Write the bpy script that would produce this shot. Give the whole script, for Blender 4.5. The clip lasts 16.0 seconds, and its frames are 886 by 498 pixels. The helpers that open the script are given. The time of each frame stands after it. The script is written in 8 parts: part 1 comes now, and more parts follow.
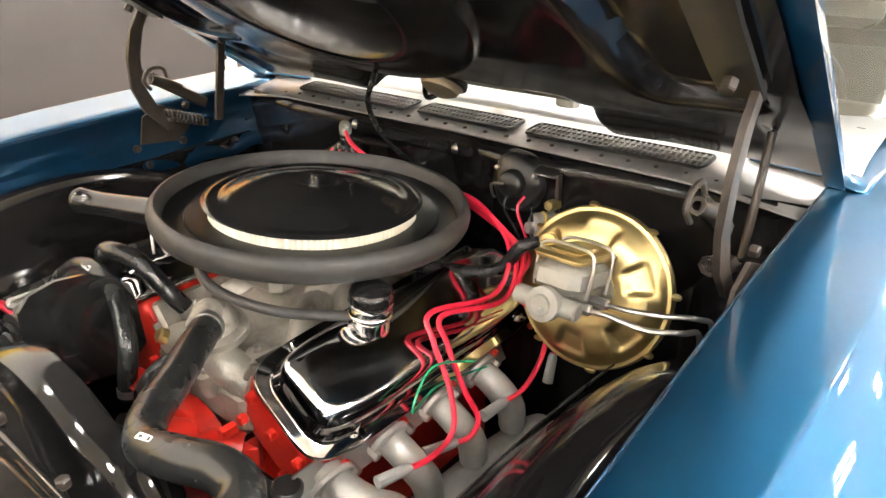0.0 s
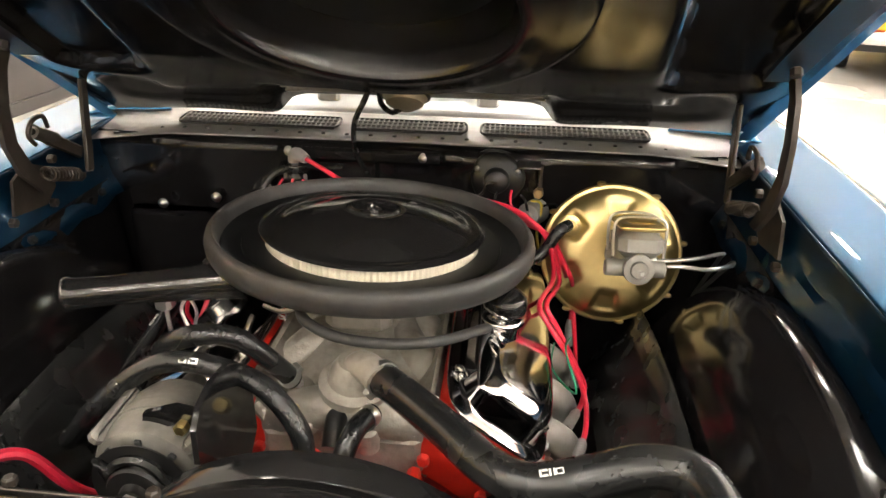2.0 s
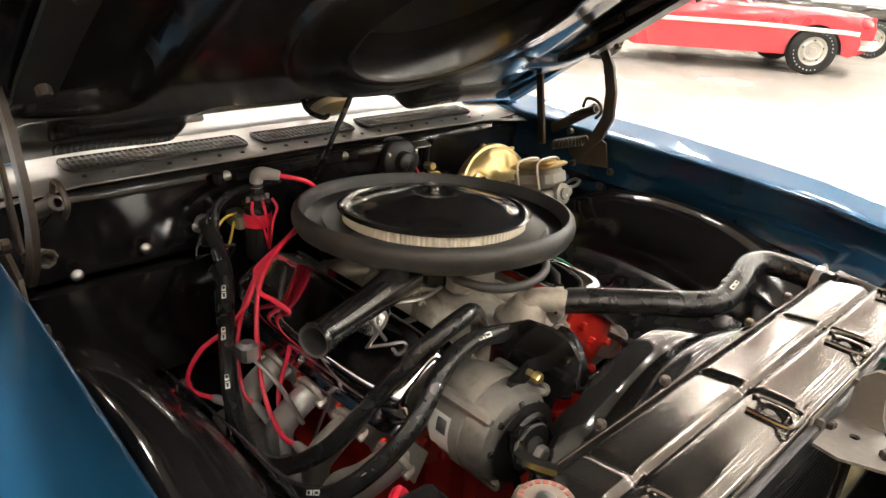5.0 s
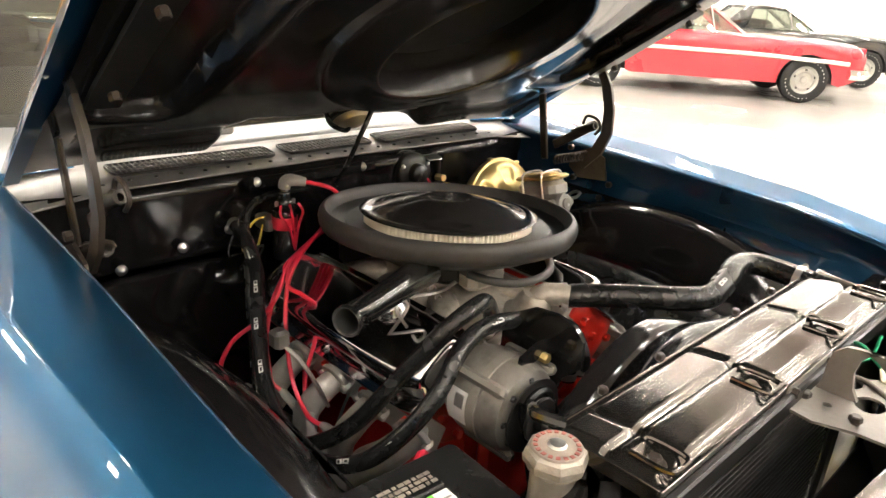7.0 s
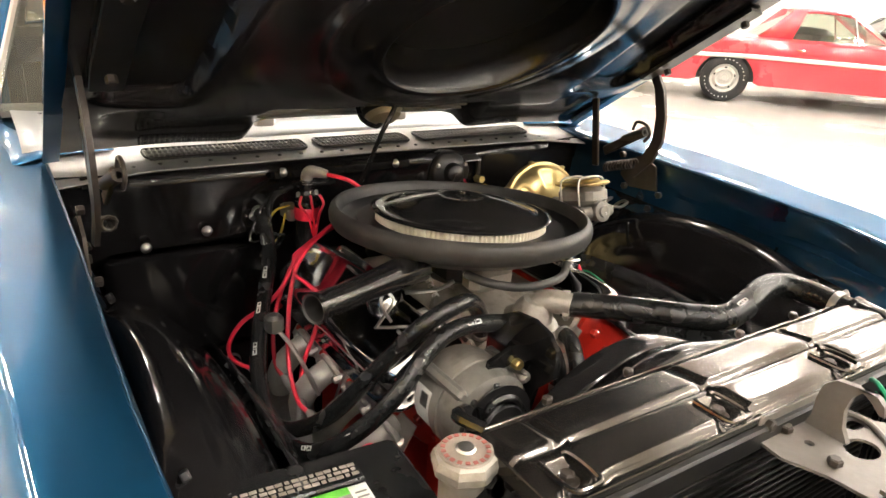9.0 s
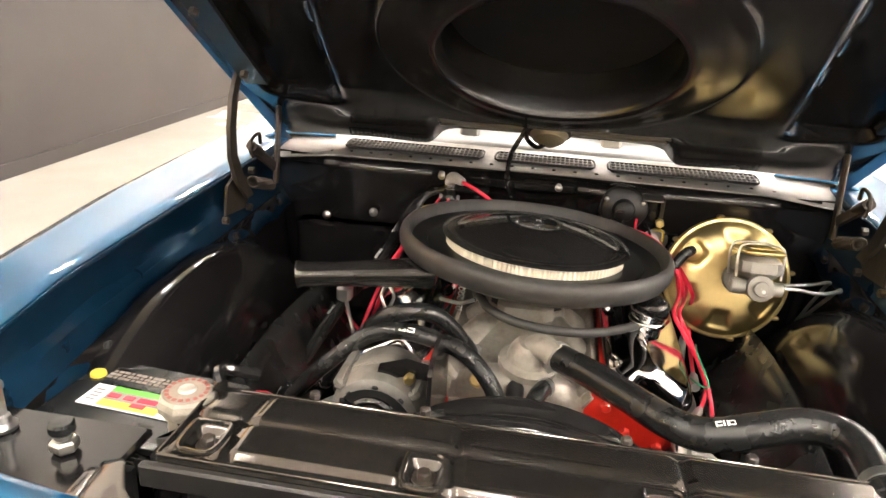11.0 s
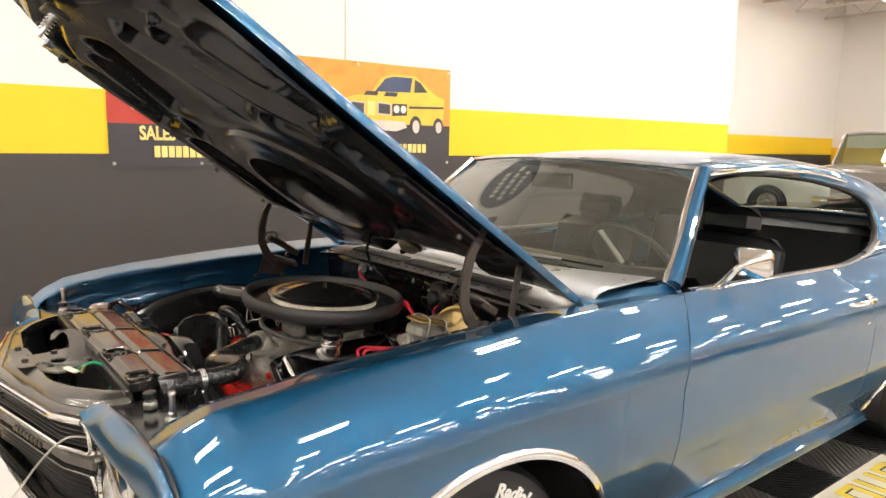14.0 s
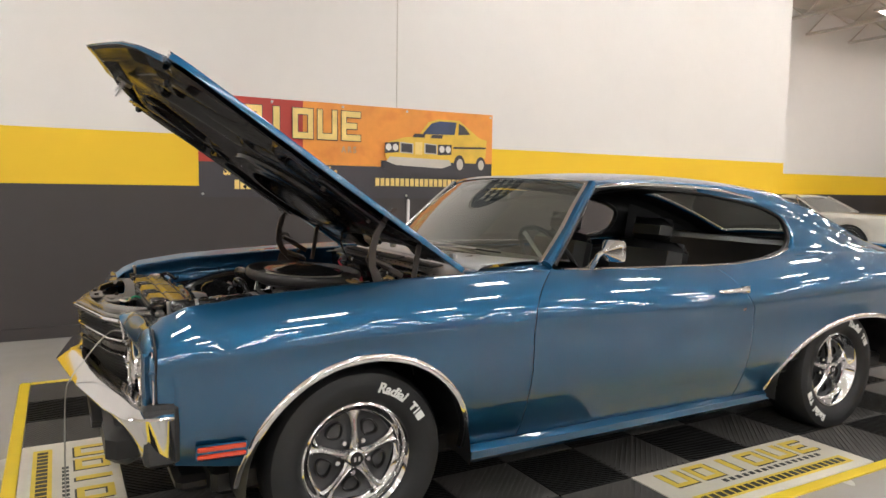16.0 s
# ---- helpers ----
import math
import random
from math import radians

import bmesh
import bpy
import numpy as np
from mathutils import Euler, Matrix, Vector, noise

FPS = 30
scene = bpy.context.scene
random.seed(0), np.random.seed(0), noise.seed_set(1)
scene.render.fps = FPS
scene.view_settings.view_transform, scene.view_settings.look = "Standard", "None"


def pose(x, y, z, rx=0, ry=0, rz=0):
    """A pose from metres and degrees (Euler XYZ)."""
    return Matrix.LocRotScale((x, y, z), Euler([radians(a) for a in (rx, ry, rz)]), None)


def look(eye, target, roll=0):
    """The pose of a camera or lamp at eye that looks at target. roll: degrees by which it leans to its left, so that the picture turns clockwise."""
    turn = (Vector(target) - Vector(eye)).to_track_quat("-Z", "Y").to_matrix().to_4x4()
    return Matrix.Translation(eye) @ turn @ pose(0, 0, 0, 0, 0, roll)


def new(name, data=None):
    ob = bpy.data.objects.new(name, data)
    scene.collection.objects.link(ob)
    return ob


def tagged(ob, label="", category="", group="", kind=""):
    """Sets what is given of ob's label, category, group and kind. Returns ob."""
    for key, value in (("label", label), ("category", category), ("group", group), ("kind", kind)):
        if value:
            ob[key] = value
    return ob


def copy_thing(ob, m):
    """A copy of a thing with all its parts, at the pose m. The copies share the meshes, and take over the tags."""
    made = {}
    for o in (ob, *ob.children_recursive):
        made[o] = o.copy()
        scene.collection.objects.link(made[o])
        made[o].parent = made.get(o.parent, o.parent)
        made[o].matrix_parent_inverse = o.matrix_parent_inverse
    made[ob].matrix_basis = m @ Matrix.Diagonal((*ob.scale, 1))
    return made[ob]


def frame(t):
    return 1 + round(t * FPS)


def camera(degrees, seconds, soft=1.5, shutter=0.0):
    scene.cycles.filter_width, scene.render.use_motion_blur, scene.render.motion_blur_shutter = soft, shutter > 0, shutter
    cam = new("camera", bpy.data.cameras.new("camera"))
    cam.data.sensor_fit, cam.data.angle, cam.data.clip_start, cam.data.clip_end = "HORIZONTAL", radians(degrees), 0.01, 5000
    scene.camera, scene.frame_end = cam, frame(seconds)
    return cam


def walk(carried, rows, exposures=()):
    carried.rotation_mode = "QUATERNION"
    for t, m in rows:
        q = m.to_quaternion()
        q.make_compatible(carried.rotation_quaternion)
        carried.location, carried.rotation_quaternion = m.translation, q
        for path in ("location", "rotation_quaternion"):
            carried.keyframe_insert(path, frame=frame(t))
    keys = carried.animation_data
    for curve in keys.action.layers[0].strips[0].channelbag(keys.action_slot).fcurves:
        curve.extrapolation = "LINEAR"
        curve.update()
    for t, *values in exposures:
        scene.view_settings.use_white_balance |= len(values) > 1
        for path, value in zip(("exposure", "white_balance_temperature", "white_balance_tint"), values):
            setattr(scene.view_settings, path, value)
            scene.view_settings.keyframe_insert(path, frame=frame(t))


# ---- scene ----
cam = camera(65.1, 16.0)
PATH = [
    (0, (0.84, -0.6, 1.314), (-0.306, 0.807, 0.474), -0.1),
    (0.5, (0.749, -0.765, 1.311), (-0.153, 0.825, 0.5), -0.0),
    (1, (0.597, -0.81, 1.316), (-0.009, 0.91, 0.495), 0.6),
    (1.5, (0.415, -0.82, 1.331), (-0.027, 0.947, 0.504), 0.9),
    (2, (0.206, -0.905, 1.345), (0.04, 0.903, 0.507), 1.1),
    (2.5, (0.033, -0.912, 1.342), (0.266, 0.891, 0.507), 1.5),
    (3, (-0.193, -0.908, 1.338), (0.373, 0.819, 0.503), 2.1),
    (3.5, (-0.395, -0.898, 1.354), (0.496, 0.695, 0.537), 2.5),
    (4, (-0.518, -0.792, 1.348), (0.621, 0.635, 0.534), 3.0),
    (4.5, (-0.714, -0.746, 1.351), (0.549, 0.582, 0.55), 3.3),
    (4.7, (-0.767, -0.754, 1.345), (0.515, 0.559, 0.55), 3.2),
    (6.8, (-0.934, -0.834, 1.338), (0.403, 0.471, 0.624), 4.1),
    (7, (-0.933, -0.838, 1.337), (0.386, 0.486, 0.625), 3.8),
    (7.5, (-0.939, -0.853, 1.337), (0.349, 0.501, 0.625), 3.7),
    (8, (-0.918, -0.869, 1.333), (0.347, 0.509, 0.625), 3.6),
    (8.5, (-0.812, -0.899, 1.33), (0.401, 0.527, 0.625), 4.0),
    (9, (-0.76, -0.96, 1.323), (0.302, 0.58, 0.616), 3.9),
    (9.5, (-0.707, -1.081, 1.342), (0.14, 0.583, 0.628), 3.9),
    (9.7, (-0.653, -1.118, 1.347), (0.087, 0.598, 0.634), 3.9),
    (11.8, (0.54, -1.168, 1.356), (-0.298, 0.51, 0.661), 2.1),
    (12, (0.663, -1.173, 1.356), (-0.268, 0.454, 0.658), 1.7),
    (12.5, (0.945, -1.149, 1.391), (-0.16, 0.368, 0.701), 1.7),
    (13, (1.291, -1.042, 1.405), (-0.011, 0.335, 0.764), 1.4),
    (13.5, (1.631, -1.027, 1.409), (0.18, 0.249, 0.893), 1.3),
    (14, (1.961, -0.955, 1.402), (0.404, 0.262, 1.1), 1.1),
    (14.5, (2.28, -0.933, 1.367), (0.626, 0.175, 1.168), 1.1),
    (15, (2.587, -0.962, 1.337), (0.872, 0.052, 1.159), 1.0),
    (15.5, (2.837, -0.914, 1.314), (1.101, 0.064, 1.142), 0.9),
    (16, (3.04, -0.878, 1.297), (1.299, 0.091, 1.121), 0.9),
]
walk(cam, [(t, look(eye, target, roll)) for t, eye, target, roll in PATH], exposures=[(0, 1.42, 6300, 9), (0.5, 1.43, 6350, 9), (1, 1.05, 6500, 10), (1.5, 0.7, 6550, 9), (2, 0.9, 6550, 9), (2.5, 0.98, 6550, 10), (3.5, 0.6, 6550, 10), (7, 0.75, 6550, 10), (9.5, 0.85, 6550, 10), (12, 1.42, 6550, 12), (13, 1.0, 6450, 12), (13.5, 0.62, 6380, 11), (14, 0.05, 6350, 10), (14.5, -0.7, 6150, 10), (16, -0.78, 6000, 10)])

# ---- world and lamps ----
world = bpy.data.worlds.new("world")
scene.world = world
world.use_nodes = True
world.node_tree.nodes["Background"].inputs[0].default_value = (0.9, 0.93, 1.0, 1)
world.node_tree.nodes["Background"].inputs[1].default_value = 0.05


# ---- mesh helpers ----
class Geo:
    """Collects vertices and faces for one mesh."""

    def __init__(self):
        self.v, self.f = [], []

    def add(self, verts, faces):
        n = len(self.v)
        self.v += [tuple(p) for p in verts]
        self.f += [tuple(i + n for i in q) for q in faces]
        return self

    def grid(self, rows, close_u=False, close_v=False, flip=False):
        nu, nv = len(rows), len(rows[0])
        faces = []
        for i in range(nu - (0 if close_u else 1)):
            for j in range(nv - (0 if close_v else 1)):
                a, b = i, (i + 1) % nu
                c, d = j, (j + 1) % nv
                q = (a * nv + c, a * nv + d, b * nv + d, b * nv + c)
                faces.append(q[::-1] if flip else q)
        return self.add([p for r in rows for p in r], faces)

    def lathe(self, profile, origin=(0, 0, 0), axis=(0, 0, 1), seg=32, wave=None):
        o, ax = Vector(origin), Vector(axis).normalized()
        u = ax.orthogonal().normalized()
        w = ax.cross(u)
        rows = []
        for r, h in profile:
            row = []
            for k in range(seg):
                a = 2 * math.pi * k / seg
                rr = r * (wave(a, r, h) if wave else 1)
                row.append(o + ax * h + (u * math.cos(a) + w * math.sin(a)) * rr)
            rows.append(row)
        return self.grid(rows, close_v=True)

    def tube(self, pts, r, seg=10, smooth=6, cap=True):
        p = [Vector(q) for q in pts]
        line, radii = [], []
        rr = r if isinstance(r, (list, tuple)) else [r] * len(p)
        if smooth > 1 and len(p) > 2:
            for i in range(len(p) - 1):
                a, b, c, d = p[max(i - 1, 0)], p[i], p[i + 1], p[min(i + 2, len(p) - 1)]
                for k in range(smooth):
                    t = k / smooth
                    line.append(0.5 * (2 * b + (c - a) * t + (2 * a - 5 * b + 4 * c - d) * t * t + (3 * b - a - 3 * c + d) * t ** 3))
                    radii.append(rr[i] + (rr[i + 1] - rr[i]) * t)
            line.append(p[-1])
            radii.append(rr[-1])
        else:
            line, radii = p, list(rr)
        rows, up = [], None
        for i, q in enumerate(line):
            tan = (line[min(i + 1, len(line) - 1)] - line[max(i - 1, 0)]).normalized()
            up = tan.orthogonal().normalized() if up is None else (up - tan * up.dot(tan)).normalized()
            w = tan.cross(up)
            rows.append([q + (up * math.cos(2 * math.pi * k / seg) + w * math.sin(2 * math.pi * k / seg)) * radii[i] for k in range(seg)])
        n = len(self.v)
        self.grid(rows, close_v=True)
        if cap:
            m = n + (len(rows) - 1) * seg
            self.f.append(tuple(n + k for k in range(seg))[::-1])
            self.f.append(tuple(m + k for k in range(seg)))
        return self

    def cyl(self, a, b, r, seg=16, bevel=0.0):
        a, b = Vector(a), Vector(b)
        length = (b - a).length
        e = min(bevel, r * 0.4, length * 0.4)
        prof = [(0.0001, 0), (r - e, 0), (r, e), (r, length - e), (r - e, length), (0.0001, length)]
        return self.lathe(prof, a, b - a, seg)

    def box(self, c, s, bevel=0.004, m=None):
        b = min(bevel, min(s) * 0.45)
        hx, hy, hz = s[0] / 2, s[1] / 2, s[2] / 2
        rows = []
        for z, k in ((-hz, 1), (-hz + b, 0), (hz - b, 0), (hz, 1)):
            x, y = hx - b * k, hy - b * k
            e = b
            rows.append([(-x + e, -y, z), (x - e, -y, z), (x, -y + e, z), (x, y - e, z), (x - e, y, z), (-x + e, y, z), (-x, y - e, z), (-x, -y + e, z)])
        mm = Matrix.Translation(c) @ (m or Matrix.Identity(4))
        n = len(self.v)
        self.grid([[mm @ Vector(p) for p in r] for r in rows], close_v=True)
        self.f.append(tuple(n + k for k in range(8))[::-1])
        self.f.append(tuple(n + 24 + k for k in range(8)))
        return self

    def prism(self, outline, place, depth):
        """An outline of (u, v) drawn in the frame place and pushed out along its z by depth."""
        k = len(outline)
        n = len(self.v)
        self.add([place @ Vector((u, v, 0)) for u, v in outline] + [place @ Vector((u, v, depth)) for u, v in outline], [])
        self.f.append(tuple(n + i for i in range(k))[::-1])
        self.f.append(tuple(n + k + i for i in range(k)))
        for i in range(k):
            j = (i + 1) % k
            self.f.append((n + i, n + j, n + k + j, n + k + i))
        return self

    def mesh(self, name, angle=35):
        me = bpy.data.meshes.new(name)
        me.from_pydata([tuple(p) for p in self.v], [], self.f)
        bm = bmesh.new()
        bm.from_mesh(me)
        bmesh.ops.remove_doubles(bm, verts=bm.verts, dist=1e-5)
        bmesh.ops.recalc_face_normals(bm, faces=bm.faces)
        bm.to_mesh(me)
        bm.free()
        for p in me.polygons:
            p.use_smooth = True
        me.set_sharp_from_angle(angle=radians(angle))
        return me


def thing(name, label, category, group="", kind="", at=(0, 0, 0)):
    ob = new(name)
    ob.empty_display_size = 0.1
    ob.location = at
    return tagged(ob, label, category, group, kind)


def part(name, geo, material, parent=None, label="", angle=35, solid=0.0):
    me = geo.mesh(name, angle) if isinstance(geo, Geo) else geo
    if not me.materials:
        me.materials.append(material)
    ob = new(name, me)
    if parent is not None:
        ob.parent = parent
        if parent.type == "EMPTY":
            ob.matrix_parent_inverse = Matrix.Translation(-parent.location)
    if solid:
        mod = ob.modifiers.new("thickness", "SOLIDIFY")
        mod.thickness, mod.offset = solid, -1
    if label:
        ob["label"] = label
    return ob


def solo(name, geo, material, label, category, group="", kind="", angle=35, solid=0.0):
    return tagged(part(name, geo, material, None, "", angle, solid), label, category, group, kind)


def words(text, size, place, material, parent=None, extrude=0.001, name="lettering", align="CENTER", stretch=1.0):
    cu = bpy.data.curves.new(name, "FONT")
    cu.offset = size * 0.03
    cu.body, cu.size, cu.extrude, cu.align_x, cu.align_y = text, size, extrude, align, "CENTER"
    tmp = new(name, cu)
    bpy.context.view_layer.update()
    me = bpy.data.meshes.new_from_object(tmp.evaluated_get(bpy.context.evaluated_depsgraph_get()))
    bpy.data.objects.remove(tmp)
    me.transform(place @ Matrix.Diagonal((stretch, 1, 1, 1)))
    me.materials.clear()
    return part(name, me, material, parent)


# ---- materials ----
def material(name, base, rough=0.5, metal=0.0, vary=0.15, scale=8.0, bump=0.0, bump_scale=60.0, coat=0.0, wear=None, wear_amount=0.0, spec=0.5, rvary=0.12, random=0.0):
    m = bpy.data.materials.new(name)
    m.use_nodes = True
    t = m.node_tree
    b = t.nodes["Principled BSDF"]
    co = t.nodes.new("ShaderNodeTexCoord")
    n1, n2 = t.nodes.new("ShaderNodeTexNoise"), t.nodes.new("ShaderNodeTexNoise")
    n1.inputs["Scale"].default_value, n1.inputs["Detail"].default_value = scale, 4
    n2.inputs["Scale"].default_value, n2.inputs["Detail"].default_value = scale * 9, 3
    mix = t.nodes.new("ShaderNodeMath")
    mix.operation = "MULTIPLY_ADD"
    mix.inputs[1].default_value = 0.35
    t.links.new(co.outputs["Object"], n1.inputs["Vector"])
    t.links.new(co.outputs["Object"], n2.inputs["Vector"])
    t.links.new(n2.outputs["Fac"], mix.inputs[0])
    t.links.new(n1.outputs["Fac"], mix.inputs[2])
    ramp = t.nodes.new("ShaderNodeMapRange")
    ramp.inputs["From Min"].default_value, ramp.inputs["From Max"].default_value = 0.35, 1.0
    ramp.inputs["To Min"].default_value, ramp.inputs["To Max"].default_value = 1 - vary, 1 + vary
    t.links.new(mix.outputs[0], ramp.inputs["Value"])
    col = t.nodes.new("ShaderNodeVectorMath")
    col.operation = "SCALE"
    col.inputs[0].default_value = base
    t.links.new(ramp.outputs[0], col.inputs["Scale"])
    out = col.outputs[0]
    if random:
        info = t.nodes.new("ShaderNodeObjectInfo")
        rr = t.nodes.new("ShaderNodeMapRange")
        rr.inputs["To Min"].default_value, rr.inputs["To Max"].default_value = 1 - random, 1 + random
        t.links.new(info.outputs["Random"], rr.inputs["Value"])
        sc = t.nodes.new("ShaderNodeVectorMath")
        sc.operation = "SCALE"
        t.links.new(out, sc.inputs[0])
        t.links.new(rr.outputs[0], sc.inputs["Scale"])
        out = sc.outputs[0]
    if wear:
        n3 = t.nodes.new("ShaderNodeTexNoise")
        n3.inputs["Scale"].default_value, n3.inputs["Detail"].default_value = scale * 2.3, 8
        t.links.new(co.outputs["Object"], n3.inputs["Vector"])
        r3 = t.nodes.new("ShaderNodeMapRange")
        r3.inputs["From Min"].default_value, r3.inputs["From Max"].default_value = 0.52, 0.72
        r3.inputs["To Max"].default_value = wear_amount
        t.links.new(n3.outputs["Fac"], r3.inputs["Value"])
        mx = t.nodes.new("ShaderNodeMix")
        mx.data_type = "RGBA"
        t.links.new(r3.outputs[0], mx.inputs["Factor"])
        t.links.new(out, mx.inputs["A"])
        mx.inputs["B"].default_value = (*wear, 1)
        out = mx.outputs["Result"]
    t.links.new(out, b.inputs["Base Color"])
    rm = t.nodes.new("ShaderNodeMapRange")
    rm.inputs["From Min"].default_value, rm.inputs["From Max"].default_value = 0.3, 0.7
    rm.inputs["To Min"].default_value, rm.inputs["To Max"].default_value = max(0.02, rough * (1 - rvary)), min(1, rough * (1 + rvary))
    t.links.new(n1.outputs["Fac"], rm.inputs["Value"])
    t.links.new(rm.outputs[0], b.inputs["Roughness"])
    b.inputs["Metallic"].default_value = metal
    b.inputs["Coat Weight"].default_value = coat
    b.inputs["Coat Roughness"].default_value = 0.02
    b.inputs["Coat IOR"].default_value = 1.58
    b.inputs["Specular IOR Level"].default_value = spec
    if bump:
        nb = t.nodes.new("ShaderNodeTexNoise")
        nb.inputs["Scale"].default_value, nb.inputs["Detail"].default_value = bump_scale, 3
        t.links.new(co.outputs["Object"], nb.inputs["Vector"])
        bp = t.nodes.new("ShaderNodeBump")
        bp.inputs["Strength"].default_value, bp.inputs["Distance"].default_value = bump, 0.002
        t.links.new(nb.outputs["Fac"], bp.inputs["Height"])
        t.links.new(bp.outputs[0], b.inputs["Normal"])
    return m


def glowing(name, color, strength):
    m = bpy.data.materials.new(name)
    m.use_nodes = True
    b = m.node_tree.nodes["Principled BSDF"]
    b.inputs["Base Color"].default_value = (0.8, 0.8, 0.8, 1)
    b.inputs["Emission Color"].default_value = (*color, 1)
    b.inputs["Emission Strength"].default_value = strength
    return m


def glass(name, tint, rough=0.0, sheen=0.0):
    m = bpy.data.materials.new(name)
    m.use_nodes = True
    t = m.node_tree
    t.nodes.remove(t.nodes["Principled BSDF"])
    lw, pw, fr = t.nodes.new("ShaderNodeLayerWeight"), t.nodes.new("ShaderNodeMath"), t.nodes.new("ShaderNodeMapRange")
    lw.inputs["Blend"].default_value = 0.5
    pw.operation = "POWER"
    pw.inputs[1].default_value = 3.0
    t.links.new(lw.outputs["Facing"], pw.inputs[0])
    fr.inputs["To Min"].default_value, fr.inputs["To Max"].default_value = 0.15, 1.0
    t.links.new(pw.outputs[0], fr.inputs["Value"])
    tr, gl = t.nodes.new("ShaderNodeBsdfTransparent"), t.nodes.new("ShaderNodeBsdfGlossy")
    tr.inputs["Color"].default_value = (*tint, 1)
    gl.inputs["Roughness"].default_value = rough
    mx = t.nodes.new("ShaderNodeMixShader")
    t.links.new(fr.outputs[0], mx.inputs[0])
    t.links.new(tr.outputs[0], mx.inputs[1])
    t.links.new(gl.outputs[0], mx.inputs[2])
    # flat pale diffuse share, painted in for reflected ceiling and wall light
    df, mx2 = t.nodes.new("ShaderNodeBsdfDiffuse"), t.nodes.new("ShaderNodeMixShader")
    df.inputs["Color"].default_value = (0.55, 0.62, 0.55, 1)
    mx2.inputs[0].default_value = sheen
    t.links.new(mx.outputs[0], mx2.inputs[1])
    t.links.new(df.outputs[0], mx2.inputs[2])
    t.links.new(mx2.outputs[0], t.nodes["Material Output"].inputs["Surface"])
    return m


BLUE = material("blue_paint", (0.0105, 0.082, 0.176), 0.46, 0.88, 0.05, 2.0, coat=1.0, bump=0.008, bump_scale=5, spec=0.0)
BLUE.node_tree.nodes["Principled BSDF"].inputs["Coat IOR"].default_value = 1.72
# body blue darkened to carry the shade under the hood
BLUE_SHADED = material("blue_paint_shaded", (0.006, 0.036, 0.078), 0.3, 0.7, 0.2, 9, bump=0.05, bump_scale=30, coat=0.5, spec=0.2)
BLACK_GLOSS = material("black_gloss_paint", (0.011, 0.0105, 0.0105), 0.11, 0.0, 0.3, 5, bump=0.03, bump_scale=9, spec=0.45, rvary=0.5)
BAY_BLACK = material("black_bay_paint", (0.0065, 0.006, 0.0063), 0.13, 0.0, 0.3, 5, bump=0.05, bump_scale=8, spec=0.34, rvary=0.5)
HOOD_BLACK = material("hood_underside_black", (0.012, 0.0112, 0.0112), 0.19, 0.0, 0.35, 5, bump=0.2, bump_scale=9, spec=0.5, rvary=0.5)
LEDGE = material("pale_ledge_paint", (0.40, 0.41, 0.42), 0.3, 0.5, 0.08, 8)
BLACK_SATIN = material("black_satin_paint", (0.012, 0.0115, 0.0115), 0.36, 0.0, 0.35, 6, bump=0.12, bump_scale=40, wear=(0.03, 0.027, 0.024), wear_amount=0.25, spec=0.35)
PAN_BLACK = material("satin_black_pan", (0.009, 0.0088, 0.0088), 0.34, 0.0, 0.25, 10, bump=0.05, bump_scale=50, spec=0.28)
RUBBER = material("black_rubber", (0.013, 0.013, 0.013), 0.26, 0.0, 0.2, 20, bump=0.04, bump_scale=150, spec=0.45)
SEAL = material("grey_black_seal_rubber", (0.030, 0.0285, 0.0275), 0.46, 0.0, 0.25, 12, bump=0.2, bump_scale=90, wear=(0.062, 0.057, 0.053), wear_amount=0.35, spec=0.4)
CHROME = material("chrome", (0.76, 0.76, 0.77), 0.09, 1.0, 0.04, 5, bump=0.003, bump_scale=14, rvary=0.5)
SATIN_CHROME = material("satin_chrome", (0.72, 0.72, 0.72), 0.2, 1.0, 0.06, 10)
STEEL = material("zinc_steel", (0.55, 0.54, 0.52), 0.32, 1.0, 0.15, 20, bump=0.1, bump_scale=120)
ALU = material("cast_aluminium", (0.36, 0.33, 0.285), 0.48, 0.5, 0.25, 12, bump=1.0, bump_scale=75, wear=(0.13, 0.11, 0.085), wear_amount=0.6)
ALT_GREY = material("alternator_casting", (0.235, 0.222, 0.20), 0.42, 0.5, 0.2, 14, bump=0.6, bump_scale=90, wear=(0.10, 0.09, 0.075), wear_amount=0.5)
CASTGREY = material("cast_iron_grey_paint", (0.25, 0.235, 0.21), 0.5, 0.3, 0.2, 14, bump=0.4, bump_scale=110, wear=(0.22, 0.16, 0.10), wear_amount=0.35)
MANIFOLD = material("pale_cast_manifold", (0.36, 0.345, 0.32), 0.42, 0.45, 0.2, 14, bump=0.3, bump_scale=90, wear=(0.26, 0.20, 0.14), wear_amount=0.3)
RED_ENGINE = material("red_engine_enamel", (0.56, 0.022, 0.012), 0.33, 0.0, 0.15, 10, bump=0.35, bump_scale=70, coat=0.25)
GOLD = material("gold_zinc_plating", (0.68, 0.53, 0.24), 0.36, 1.0, 0.15, 9, bump=0.06, bump_scale=40, wear=(0.62, 0.5, 0.25), wear_amount=0.5)
PALE_BRASS = material("pale_brass_plating", (0.46, 0.40, 0.29), 0.38, 0.7, 0.15, 20, bump=0.05, bump_scale=60)
RED_WIRE = material("red_silicone_wire", (0.60, 0.016, 0.045), 0.4, 0.0, 0.1, 30)
GREY_BOOT = material("grey_boot", (0.24, 0.23, 0.22), 0.6, 0.0, 0.15, 30)
